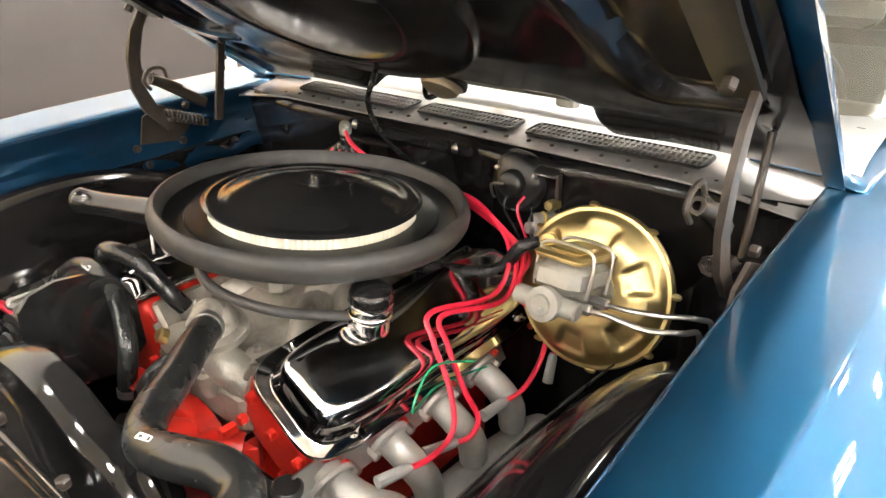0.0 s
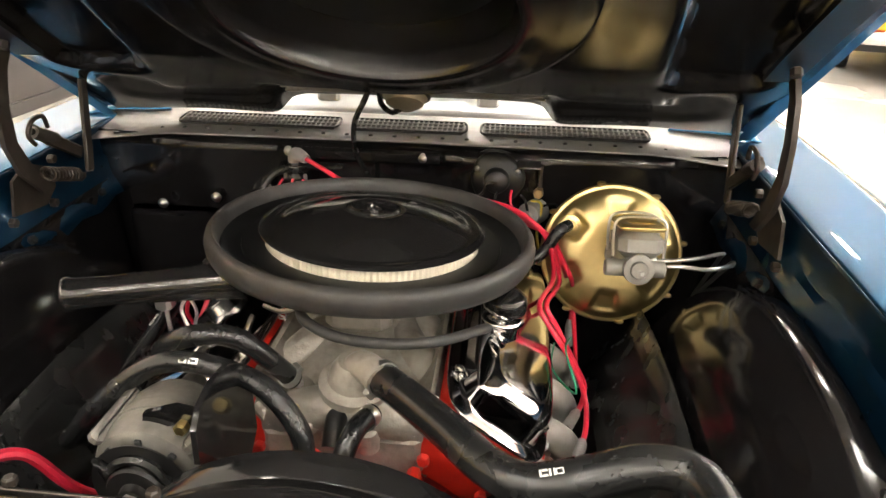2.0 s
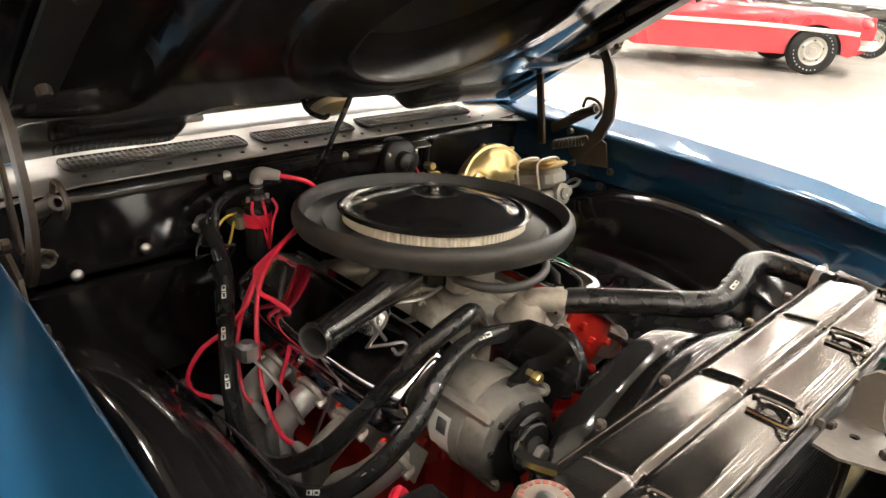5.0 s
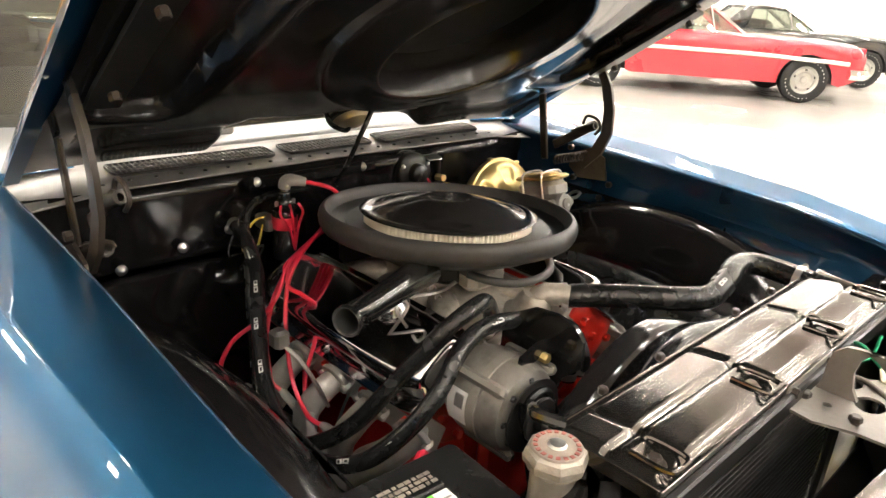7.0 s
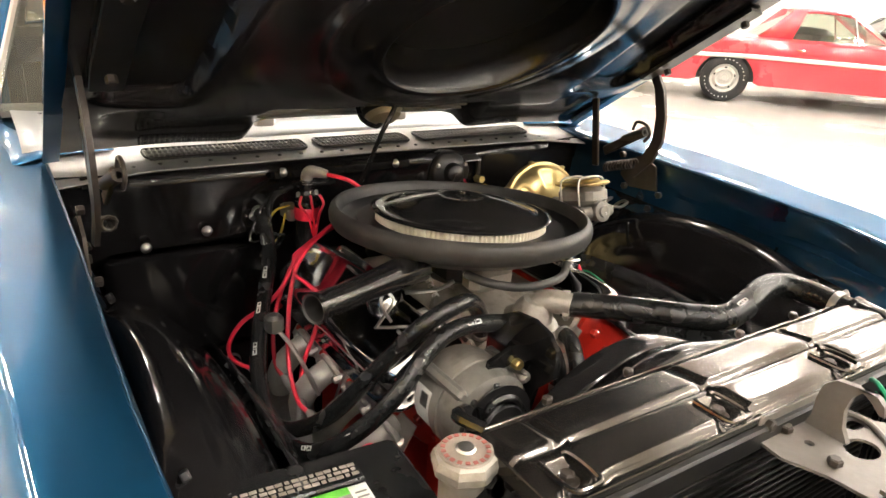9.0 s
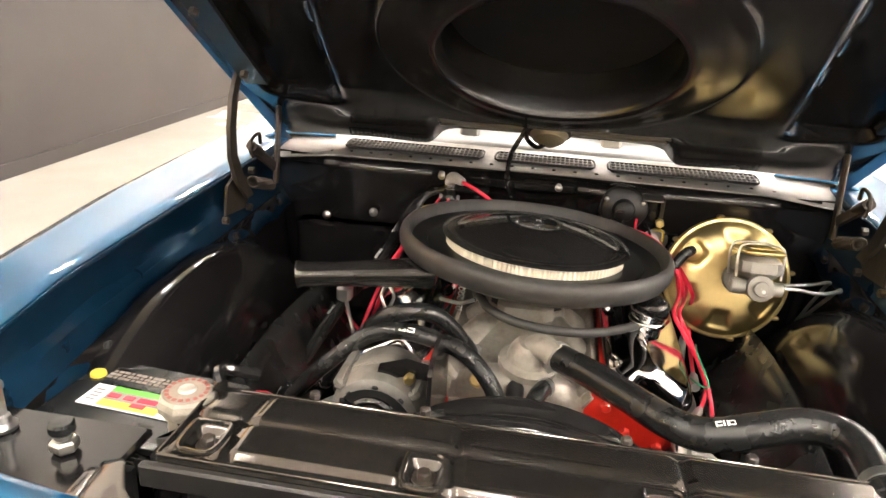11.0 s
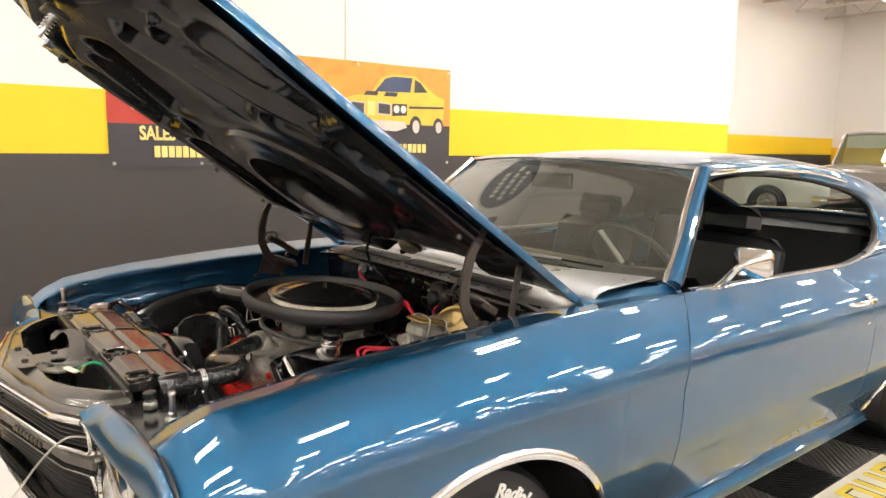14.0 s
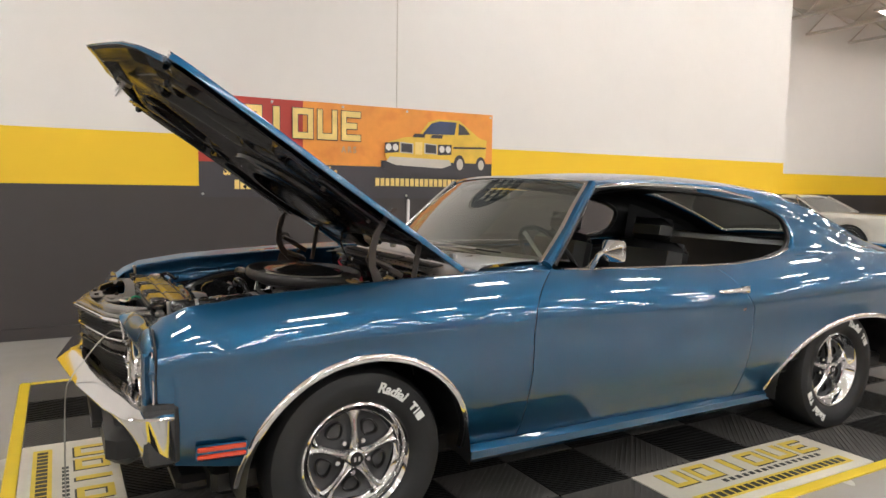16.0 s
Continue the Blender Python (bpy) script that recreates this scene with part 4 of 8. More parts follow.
# ---- cabin ----
part("cabin_floor", Geo().box((0, 1.9, 0.36), (1.5, 2.4, 0.04), 0.01), VINYL, car, "black carpet")
for s in (1, -1):
    part("door_trim_panel", Geo().box((s * 0.80, 1.45, 0.66), (0.05, 1.1, 0.54), 0.02), VINYL, car, "black vinyl door panel")
    part("quarter_trim_panel", Geo().box((s * 0.77, 2.35, 0.66), (0.06, 0.7, 0.5), 0.02), VINYL, car, "black vinyl rear trim panel")
    part("shelf_side_trim", Geo().grid([[(s * (0.66 - 0.05 * v), y, 0.95 + (roof_z(y) - 0.09 - 0.95) * v) for v in (0, 0.5, 1)] for y in np.linspace(2.66, 3.5, 9)]), VINYL, car, "black vinyl trim beside the parcel shelf", 50)
part("dashboard", Geo().grid([[(x, y, z) for x in np.linspace(-0.72, 0.72, 12)] for y, z in ((0.82, 0.995), (0.95, 1.0), (1.06, 0.985), (1.10, 0.95), (1.09, 0.85), (1.05, 0.72), (0.9, 0.7))]), VINYL, car, "black padded dashboard", 60)
sw = part("steering_wheel", Geo().lathe([(0.185 + 0.012 * math.cos(a), 0.012 * math.sin(a)) for a in np.linspace(0, 6.2832, 9)], (0.36, 1.20, 0.965), (0, 0.82, 0.57), 36), VINYL, car, "dark steering wheel")
for a in (0.0, 2.1, 4.2):
    ax = Vector((0, 0.82, 0.57)).normalized()
    u = Vector((1, 0, 0))
    w = ax.cross(u)
    part("wheel_spoke", Geo().tube([Vector((0.36, 1.20, 0.965)) - ax * 0.03, Vector((0.36, 1.20, 0.965)) + (u * math.cos(a) + w * math.sin(a)) * 0.18], 0.01, 6, 1), STEEL, sw)
part("column", Geo().tube([(0.36, 1.19, 0.955), (0.36, 1.02, 0.85)], 0.03, 10, 1), VINYL, sw)


def seat(x, y, w):
    st = part("seat", Geo().box((x, y, 0.52), (w, 0.52, 0.16), 0.05), VINYL, car, "black vinyl bucket seat")
    part("seat_back", Geo().box((x, y + 0.30, 0.78), (w, 0.14, 0.52), 0.05, Matrix.Rotation(-0.22, 4, "X")), VINYL, st)
    return st


for x in (0.36, -0.36):
    st = seat(x, 1.52, 0.50)
    part("headrest", Geo().box((x, 1.885, 1.09), (0.27, 0.09, 0.13), 0.04, Matrix.Rotation(-0.15, 4, "X")), VINYL, st, "black vinyl headrest")
seat(0, 2.42, 1.26)
part("parcel_shelf", Geo().box((0, 3.10, 0.955), (1.3, 0.82, 0.02), 0.008), VINYL, car, "black parcel shelf")
for s in (1, -1):
    part("speaker_grille", Geo().box((s * 0.38, 2.92, 0.972), (0.26, 0.14, 0.014), 0.005), AMBER if s > 0 else VINYL, car, "shelf speaker grille")
part("rear_view_mirror", Geo().box((0.0, 1.13, 1.262), (0.23, 0.02, 0.06), 0.012), CHROME, car, "chrome rear view mirror")

# ---- hood ----
TH = radians(34.1)
HU, HN = Vector((0, -math.cos(TH), math.sin(TH))), Vector((0, math.sin(TH), math.cos(TH)))
HO = Vector((0, 0.53, 0.98))


def on_hood(x, u, n):
    return HO + Vector((x * 0.957 + 0.010, 0, 0)) + HU * u + HN * n


def hood_front(x):
    a = abs(x)
    return lerp(a, [0, 0.375, 0.47, 0.536, 0.56, 0.62, 0.68, 0.71], [1.536, 1.440, 1.388, 1.318, 1.304, 1.298, 1.302, 1.312])


def hood_crown(x, u):
    dome = 0.045 * max(0, 1 - (abs(x) / 0.33) ** 4) * lerp(u, [0, 0.1, 0.9, 1.25], [0.9, 1, 0.7, 0])
    return 0.028 * (1 - (x / 0.71) ** 2) + dome - 0.05 * max(0, (u - 1.2) / 0.33) ** 2


hood = thing("hood", "raised metallic blue hood with a black braced underside", "hood", at=tuple(on_hood(0, 0.3, 0)))
rows = []
xs = sorted({round(0.71 * float(k), 5) for k in np.linspace(-1, 1, 41)} | {s * a for s in (1, -1) for a in (0.375, 0.47, 0.536, 0.56)})
for k in range(30):
    v = k / 29
    rows.append([tuple(on_hood(x, v * hood_front(x), hood_crown(x, v * hood_front(x)))) for x in xs])
part("outer_skin", Geo().grid(rows), BLUE, hood, "metallic blue outer skin", 50)
# rolled edge: sides and front
edge = [(-0.71, u) for u in np.linspace(0, 1.30, 24)] + [(x, hood_front(x)) for x in xs[1:-1]] + [(0.71, u) for u in np.linspace(1.30, 0, 24)]
rows = []
for x, u in edge:
    nose = lerp(abs(x), [0, 0.45, 0.53, 0.58], [0.012, 0.014, 0.022, 0.026])
    c = hood_crown(x, u)
    if abs(abs(x) - 0.71) < 1e-6:
        nose = 0.022
    rows.append([tuple(on_hood(x, u, c)), tuple(on_hood(x * 1.004, u + (0.006 if abs(x) < 0.7 else 0), c - 0.008)), tuple(on_hood(x * 1.004, u, c - nose)), tuple(on_hood(x * (0.962 if abs(x) > 0.7 else 0.975), u - (0.02 if abs(x) < 0.7 else 0), c - nose + 0.002))])
part("rolled_edge", Geo().grid([r[:3] for r in rows]), BLUE, hood, "blue rolled hood edge", 50)
part("hem", Geo().grid([r[2:] for r in rows]), BLUE, hood, "blue hem round the inner panel", 50)


def pocket(x, u, cx, cu, hx, hu, ang, r=0.03):
    c, s = math.cos(ang), math.sin(ang)
    dx, du = x - cx, u - cu
    a, b = abs(c * dx + s * du) - hx + r, abs(-s * dx + c * du) - hu + r
    d = math.hypot(max(a, 0), max(b, 0)) + min(max(a, b), 0) - r
    return 1 / (1 + math.exp(min(50, d / 0.0055)))


POCKETS = []
for s in (1, -1):
    POCKETS += [(s * 0.53, 0.52, 0.075, 0.26, s * 0.10), (s * 0.40, 1.02, 0.05, 0.20, s * 0.5), (s * 0.56, 1.02, 0.06, 0.16, s * 0.15), (s * 0.20, 1.08, 0.07, 0.17, s * 0.35), (s * 0.42, 0.10, 0.16, 0.035, 0.0), (s * 0.56, 0.14, 0.05, 0.06, 0.0), (s * 0.36, 0.84, 0.03, 0.07, s * 0.8)]
rows = []
for k in range(150):
    v = k / 149
    row = []
    for x in np.linspace(-0.686, 0.686, 143):
        uf = hood_front(x) - 0.022
        u = 0.004 + v * (uf - 0.004)
        n = lerp(u, [0, 0.12, 0.35], [0.0, -0.008, -0.034])
        n += 0.046 * lerp(u, [0, 0.10, 0.19], [1, 1, 0]) / (1 + math.exp(max(-50, min(50, (abs(x) - 0.29) / 0.008))))
        p = 0
        for cx, cu, hx, hu, a in POCKETS:
            p = max(p, pocket(x, u, cx, cu, hx, hu, a))
        n += 0.058 * p * lerp(u, [0, 0.2, 0.35], [0.1, 0.3, 1])
        r = math.hypot(x / 1.08, u - 0.555)
        ring = 1 / (1 + math.exp(max(-50, min(50, (r - 0.295) / 0.010))))
        n += -0.012 * ring
        hole = 1 / (1 + math.exp(max(-50, min(50, (r - 0.205) / 0.008))))
        n += 0.095 * hole
        c = hood_crown(x, u)
        if abs(x) < 0.54:
            # turned lip along the nose with a recess behind it
            d = uf - u
            n = lerp(d, [0, 0.004, 0.046, 0.052, 0.075, 0.14], [c - 0.014, c - 0.018, c - 0.046, c - 0.044, c - 0.014, n])
        n += 0.0022 * math.sin(17 * x + 5 * u) * math.sin(13 * u + 3 * x)
        row.append(tuple(on_hood(x, u, min(n, c - 0.008))))
    rows.append(row)
part("inner_panel", Geo().grid(rows, flip=True), HOOD_BLACK, hood, "black stamped inner panel with a round duct opening", 60)
rows = []
for k in range(72):
    a = 2 * math.pi * k / 72
    rows.append([tuple(on_hood(1.08 * r * math.cos(a), 0.555 + r * math.sin(a), n)) for r, n in ((0.190, 0.03), (0.193, -0.055), (0.198, -0.066), (0.208, -0.068), (0.220, -0.062), (0.250, -0.058), (0.285, -0.056), (0.294, -0.052), (0.300, -0.036))])
part("duct_ring", Geo().grid(rows, close_u=True), HOOD_BLACK, hood, "black pressed ring round the duct opening", 40)
part("duct_well", Geo().grid([[tuple(on_hood(1.08 * r * math.cos(2 * math.pi * k / 48), 0.555 + r * math.sin(2 * math.pi * k / 48), 0.024)) for k in range(48)] for r in (0.194, 0.1, 0.0005)], close_v=True), BLACK_SATIN, hood, "dark duct well", 40)
for s in (1, -1):
    br = part("hinge_bracket", Geo().prism([(-0.024, 0), (0.024, 0), (0.026, 0.16), (0.032, 0.30), (-0.02, 0.31), (-0.026, 0.06)], Matrix.Translation(on_hood(s * 0.63, 0.36, -0.048)) @ Matrix(((1, 0, 0, 0), (0, HU.y, HN.y, 0), (0, HU.z, HN.z, 0), (0, 0, 0, 1))), 0.008), BLACK_SATIN, hood, "dark hinge bracket")
    for u in (0.42, 0.635):
        part("bolt", Geo().cyl(on_hood(s * 0.63, u, -0.052), on_hood(s * 0.63, u, -0.066), 0.009, 6, 0.002), BROWN_METAL, br)
    part("rubber_bumper", Geo().lathe([(0.014, 0), (0.016, -0.01), (0.008, -0.02)], on_hood(s * 0.5, 1.25, -0.05), HN, 12), RUBBER, hood)
pin = part("latch_pin", Geo().tube([on_hood(0, 1.36, -0.06), on_hood(0, 1.36, -0.13)], 0.006, 8, 1), STEEL, hood, "steel latch pin")
part("latch_spring", Geo().tube([on_hood(0.012 * math.cos(k * 0.9), 1.36 + 0.012 * math.sin(k * 0.9), -0.06 - k * 0.0013) for k in range(42)], 0.002, 5, 1), STEEL, pin)
part("latch_bracket", Geo().box(on_hood(0, 1.36, -0.062), (0.10, 0.06, 0.012), 0.004, Matrix.Rotation(-TH, 4, "X")), BLACK_SATIN, hood)

# round vacuum valve and duct lip at the hood's rear edge
valve = thing("vacuum_valve", "round gold and black vacuum valve under the hood's rear edge", "valve", at=(0.01, 0.44, 1.04))
vx = Vector((0.005, 0.425, 1.052))
part("dome", Geo().lathe([(0.0005, -0.030), (0.02, -0.028), (0.036, -0.018), (0.040, -0.008), (0.046, -0.004), (0.047, 0.004), (0.040, 0.006), (0.040, 0.016), (0.0005, 0.02)], vx, HN, 32), PALE_BRASS, valve, "dull gold diaphragm housing")
part("rim", Geo().lathe([(0.044, -0.006), (0.0495, -0.003), (0.0495, 0.006), (0.044, 0.008)], vx, HN, 32), BLACK_SATIN, valve)
part("stem", Geo().tube([vx, vx + HN * 0.04], 0.01, 8, 1), BLACK_SATIN, valve)
solo("vacuum_hose", Geo().tube([(-0.05, 0.45, 1.075), (-0.045, 0.432, 1.035), (-0.02, 0.41, 1.02), (0.0, 0.42, 1.028)], 0.0055, 8, 6), RUBBER, "short black vacuum hose looped to the valve", "hose")
solo("hood_vacuum_line", Geo().tube([(-0.03, 0.29, 1.115), (-0.045, 0.293, 1.075), (-0.07, 0.30, 1.02), (-0.074, 0.34, 0.95), (-0.06, 0.42, 0.87)], 0.0052, 8, 6), RUBBER, "thin black line hanging from the hood to the engine", "hose")
duct = Geo()
for k, z in enumerate((0.0, 0.016, 0.032)):
    duct.box(on_hood(0, 0.05 + 0.02 * k, 0.036), (0.62, 0.012, 0.010), 0.003, Matrix.Rotation(-TH, 4, "X"))
part("duct_grille", duct, CASTGREY, hood, "grey duct slats at the rear edge")


# ---- hood hinges ----
def hinge(s):
    h = part("hinge", Geo().prism([(0.15, 0.87), (0.24, 0.86), (0.275, 0.885), (0.27, 0.925), (0.21, 0.95), (0.165, 0.93)], Matrix.Translation((s * 0.655, 0, 0)) @ Matrix(((0, 0, s, 0), (1, 0, 0, 0), (0, 1, 0, 0), (0, 0, 0, 1))), -0.006), BROWN_METAL, hood, "dark phosphate hinge bolted to the inner fender")
    for y, z in ((0.135, 0.865), (0.25, 0.86), (0.27, 0.94)):
        part("bolt", Geo().cyl((s * 0.649, y, z), (s * 0.636, y, z), 0.009, 6, 0.002), BROWN_METAL, h)
    rows = []
    for p, w in (((0.225, 0.895), 0.015), ((0.18, 0.945), 0.018), ((0.156, 1.00), 0.015), ((0.158, 1.06), 0.014), ((0.175, 1.12), 0.014), ((0.21, 1.175), 0.013), ((0.25, 1.215), 0.012)):
        y, z = p
        rows.append([(s * 0.626, y - w, z), (s * 0.635, y - w, z), (s * 0.636, y, z), (s * 0.635, y + w, z), (s * 0.626, y + w, z), (s * 0.625, y, z)])
    part("long_arm", Geo().grid(rows, close_v=True), BROWN_METAL, h, "curved flat hinge arm", 50)
    part("short_arm", Geo().box((s * 0.613, 0.35, 0.985), (0.008, 0.024, 0.18), 0.003, Matrix.Rotation(-0.18, 4, "X")), BROWN_METAL, h)
    part("cross_link", Geo().box((s * 0.600, 0.235, 0.985), (0.008, 0.15, 0.024), 0.003, Matrix.Rotation(-0.55, 4, "X")), BROWN_METAL, h)
    part("pivot_sleeve", Geo().lathe([(0.006, -0.04), (0.011, -0.04), (0.012, 0.0), (0.011, 0.04), (0.006, 0.04)], (s * 0.60, 0.205, 1.005), (0.15 * s, 0.9, -0.4), 16), BROWN_METAL, h)
    part("spring_hook", Geo().tube([(s * 0.59, 0.165, 1.0), (s * 0.588, 0.15, 1.02), (s * 0.588, 0.165, 1.04), (s * 0.588, 0.195, 1.042), (s * 0.59, 0.205, 1.02)], 0.004, 8, 5), BROWN_METAL, h, "dark spring hook")
    part("spring", Geo().tube([(s * 0.61 + 0.012 * math.cos(k * 0.8), 0.20 + k * 0.0012, 0.935 + 0.012 * math.sin(k * 0.8) - k * 0.0004) for k in range(80)], 0.0028, 6, 1), BROWN_METAL, h, "coil spring")
    return h


hinge(1)
hinge(-1)

# ---- cowl, firewall, inner fenders ----
cowl = thing("cowl_panel", "grey steel cowl panel with three slotted vents below the windshield", "cowl", at=(0, 0.5, 0.95))
rows, ledge = [], []
for x in np.linspace(-0.70, 0.70, 41):
    e = abs(x) / 0.70
    back = 0.68 + 0.17 * e * e
    bend = 0.022 * max(0, e - 0.72) / 0.28
    f0 = 0.452 - 0.02 * e
    rows.append([(x, f0, 0.9515 - bend), (x, f0 + 0.003, 0.9522 - bend), (x, 0.485, 0.958 - bend * 0.8), (x, 0.555, 0.966 - bend * 0.5), (x, 0.575, 0.972 - bend * 0.3), (x, 0.585, 0.974 - bend * 0.2)])
    ledge.append([(x, 0.583, 0.9735 - bend * 0.2), (x, 0.60, 0.984 - bend * 0.1), (x, 0.64, 0.992), (x, back + 0.02, 1.002)])
part("panel", Geo().grid(rows), COWL, cowl, "", 40, 0.003)
part("rear_ledge", Geo().grid(ledge), LEDGE, cowl, "pale ledge below the windshield", 40, 0.003)
part("flange", Geo().box((0, 0.450, 0.935), (1.24, 0.006, 0.024), 0.002), BAY_BLACK, cowl)
slat = None
for x0, x1 in ((-0.487, -0.155), (-0.112, 0.113), (0.158, 0.487)):
    v = part("vent", Geo().box(((x0 + x1) / 2, 0.516, 0.9645), (x1 - x0, 0.062, 0.004), 0.002, Matrix.Rotation(0.11, 4, "X")), PRINT_BLACK, cowl, "black slotted vent grille")
    for k in range(4):
        y = 0.487 + 0.0193 * k
        part("rail", Geo().box(((x0 + x1) / 2, y, 0.9640 + 0.00212 * k), (x1 - x0 + 0.004, 0.0022 if k in (1, 2) else 0.0035, 0.0045), 0.001), VENT_GREY if k in (1, 2) else BLACK_SATIN, v)
    for x in (x0 - 0.001, x1 + 0.001):
        part("end_rim", Geo().tube([(x, 0.487, 0.9645), (x + (0.006 if x > (x0 + x1) / 2 else -0.006), 0.500, 0.966), (x + (0.006 if x > (x0 + x1) / 2 else -0.006), 0.532, 0.969), (x, 0.545, 0.9705)], 0.0024, 6, 4), BLACK_SATIN, v)
    n = int((x1 - x0) / 0.0105)
    if slat is None:
        slat = Geo().box((0, 0, 0), (0.0034, 0.058, 0.004), 0.0008, Matrix.Rotation(0.11, 4, "X")).mesh("slat")
        slat.materials.append(VENT_GREY)
    for k in range(n + 1):
        o = part("slat", slat, None, v)
        o.location = (x0 + (x1 - x0) * k / n, 0.516, 0.9668)
for k in range(26):
    x = -0.62 + k * 0.0496
    part("screw", Geo().lathe([(0.0004, 0.004), (0.004, 0.003), (0.005, 0)], (x, 0.470, 0.955 - (0.03 * max(0, abs(x) - 0.5) / 0.2)), (0, 0, 1), 8), BLACK_SATIN, cowl)
for x in (0.16, -0.2, 0.42):
    cl = part("trim_clip", Geo().box((x, 0.63, 1.0), (0.05, 0.02, 0.03), 0.006), STEEL, cowl, "bright trim clip")
for x in (-0.45, 0.12):
    wiper = thing("wiper_arm", "bright wiper arm lying at the windshield base", "wiper", "pair of wipers", at=(x, 0.68, 1.01))
    part("arm", Geo().tube([(x, 0.66, 1.008), (x + 0.02, 0.70, 1.028), (x + 0.30, 0.745, 1.032)], [0.012, 0.007, 0.004], 8, 4), STEEL, wiper)
    part("blade", Geo().tube([(x + 0.06, 0.735, 1.028), (x + 0.44, 0.785, 1.022)], 0.004, 6, 1), RUBBER, wiper)

fw = thing("firewall", "black painted firewall with small fittings", "firewall", kind="structure", at=(0, 0.5, 0.6))
rows = []
for x in np.linspace(-0.68, 0.68, 41):
    y = 0.445 - 0.02 * (1 if 0.10 < x < 0.30 else 0) + 0.03 * max(0, abs(x) - 0.5) / 0.18
    rows.append([(x, y + 0.006 * math.sin(x * 19) * min(1, max(0, 0.94 - z) / 0.3), z) for z in np.linspace(0.945, 0.30, 24)])
part("panel", Geo().grid(rows), BAY_BLACK, fw, "", 50, 0.004)
part("rail", Geo().box((-0.09, 0.428, 0.926), (0.34, 0.02, 0.028), 0.006), BLACK_GLOSS, fw)
for x, z in ((-0.235, 0.929), (0.04, 0.927), (-0.40, 0.82), (-0.30, 0.84), (-0.52, 0.80)):
    part("screw", Geo().lathe([(0.0004, 0.010), (0.007, 0.008), (0.011, 0.003), (0.011, 0)], (x, 0.424, z), (0, -1, 0), 14), STEEL, fw, "bright screw head")
part("heater_blanking", Geo().box((-0.43, 0.428, 0.67), (0.34, 0.03, 0.24), 0.03), BAY_BLACK, fw, "black heater delete cover")
wm = part("wiper_motor", Geo().lathe([(0.0005, 0.046), (0.020, 0.045), (0.024, 0.040), (0.026, 0.026), (0.046, 0.022), (0.051, 0.016), (0.052, 0.004), (0.056, 0.002), (0.056, -0.004)], (0.190, 0.425, 0.893), (0, -1, 0.12), 40, lambda a, r, h: 1 + (0.10 * max(0, math.sin(3 * a + 0.6)) if r > 0.03 else 0)), BLACK_SATIN, fw, "round dark wiper motor cover", 50)
for a in (0.5, 2.6, 4.7):
    part("screw", Geo().lathe([(0.0004, 0.006), (0.004, 0.005), (0.006, 0)], (0.190 + 0.046 * math.cos(a), 0.405, 0.893 + 0.046 * math.sin(a)), (0, -1, 0.1), 10), STEEL, wm)
part("motor_lead", Geo().tube([(0.185, 0.375, 0.90), (0.170, 0.36, 0.902), (0.165, 0.37, 0.88), (0.150, 0.40, 0.86)], 0.0026, 6, 5), BROWN_METAL, wm)
part("bracket", Geo().box((0.252, 0.412, 0.928), (0.046, 0.03, 0.003), 0.001, Matrix.Rotation(0.35, 4, "X")), STEEL, fw, "small zinc bracket")
part("bracket_stay", Geo().box((0.276, 0.412, 0.890), (0.008, 0.012, 0.078), 0.002), BROWN_METAL, fw)
part("pale_fitting", Geo().lathe([(0.0005, 0.030), (0.010, 0.030), (0.011, 0.020), (0.022, 0.016), (0.025, 0.010), (0.025, -0.03)], (0.262, 0.385, 0.835), (-0.5, -1, 0.1), 24), MANIFOLD, fw, "pale round fitting")
part("brass_fitting", Geo().cyl((0.275, 0.415, 0.872), (0.272, 0.385, 0.876), 0.010, 6, 0.002), GOLD, fw, "brass fitting")
for k in range(5):
    part("bulkhead_wire", Geo().tube([(0.20 + 0.02 * k, 0.39, 0.89 - 0.01 * k), (0.19 + 0.03 * k, 0.37, 0.86), (0.23 + 0.015 * k, 0.37, 0.80), (0.20 + 0.03 * k, 0.40, 0.72)], 0.0028, 6, 5), (RUBBER, RED_WIRE, RUBBER, YELLOW_WIRE, RUBBER)[k], fw)

for s in (1, -1):
    inner = thing("inner_fender", "glossy black inner fender with a domed wheel housing", "inner fender", "pair of inner fenders", at=(s * 0.55, 0.0, 0.5))
    rows = []
    for y in np.linspace(-0.60, 0.44, 48):
        k = (y + 0.06) / 0.51
        zh = 0.44 + 0.41 * math.sqrt(max(0, 1 - k * k))
        zl = top_z(y) - 0.13
        rows.append([(s * 0.650, y, zl), (s * 0.640, y, max(zl - 0.03, min(zl + 0.02, zh - 0.004))), (s * 0.615, y, zh + 0.002), (s * 0.59, y, zh - 0.004), (s * 0.56, y, zh - 0.026), (s * 0.53, y, zh - 0.060), (s * 0.505, y, zh - 0.100), (s * 0.485, y, zh - 0.150), (s * 0.47, y, max(0.40, zh - 0.23)), (s * 0.46, y, 0.36), (s * 0.45, y, 0.28)])
    part("housing", Geo().grid(rows), BAY_BLACK, inner, "", 60, 0.003)
    part("splash_shield", Geo().grid([[(s * (0.478 - 0.095 * v), -0.32 + 0.60 * u, 0.695 - 0.15 * v + 0.03 * math.sin(u * 3.1)) for v in np.linspace(0, 1, 5)] for u in np.linspace(0, 1, 12)]), RUBBER, inner, "black rubber splash shield", 50, 0.003)
    for y in (-0.5, -0.3, 0.15, 0.38):
        part("bolt", Geo().cyl((s * 0.632, y, top_z(y) - 0.138), (s * 0.622, y, top_z(y) - 0.134), 0.009, 6, 0.002), BLACK_SATIN, inner)
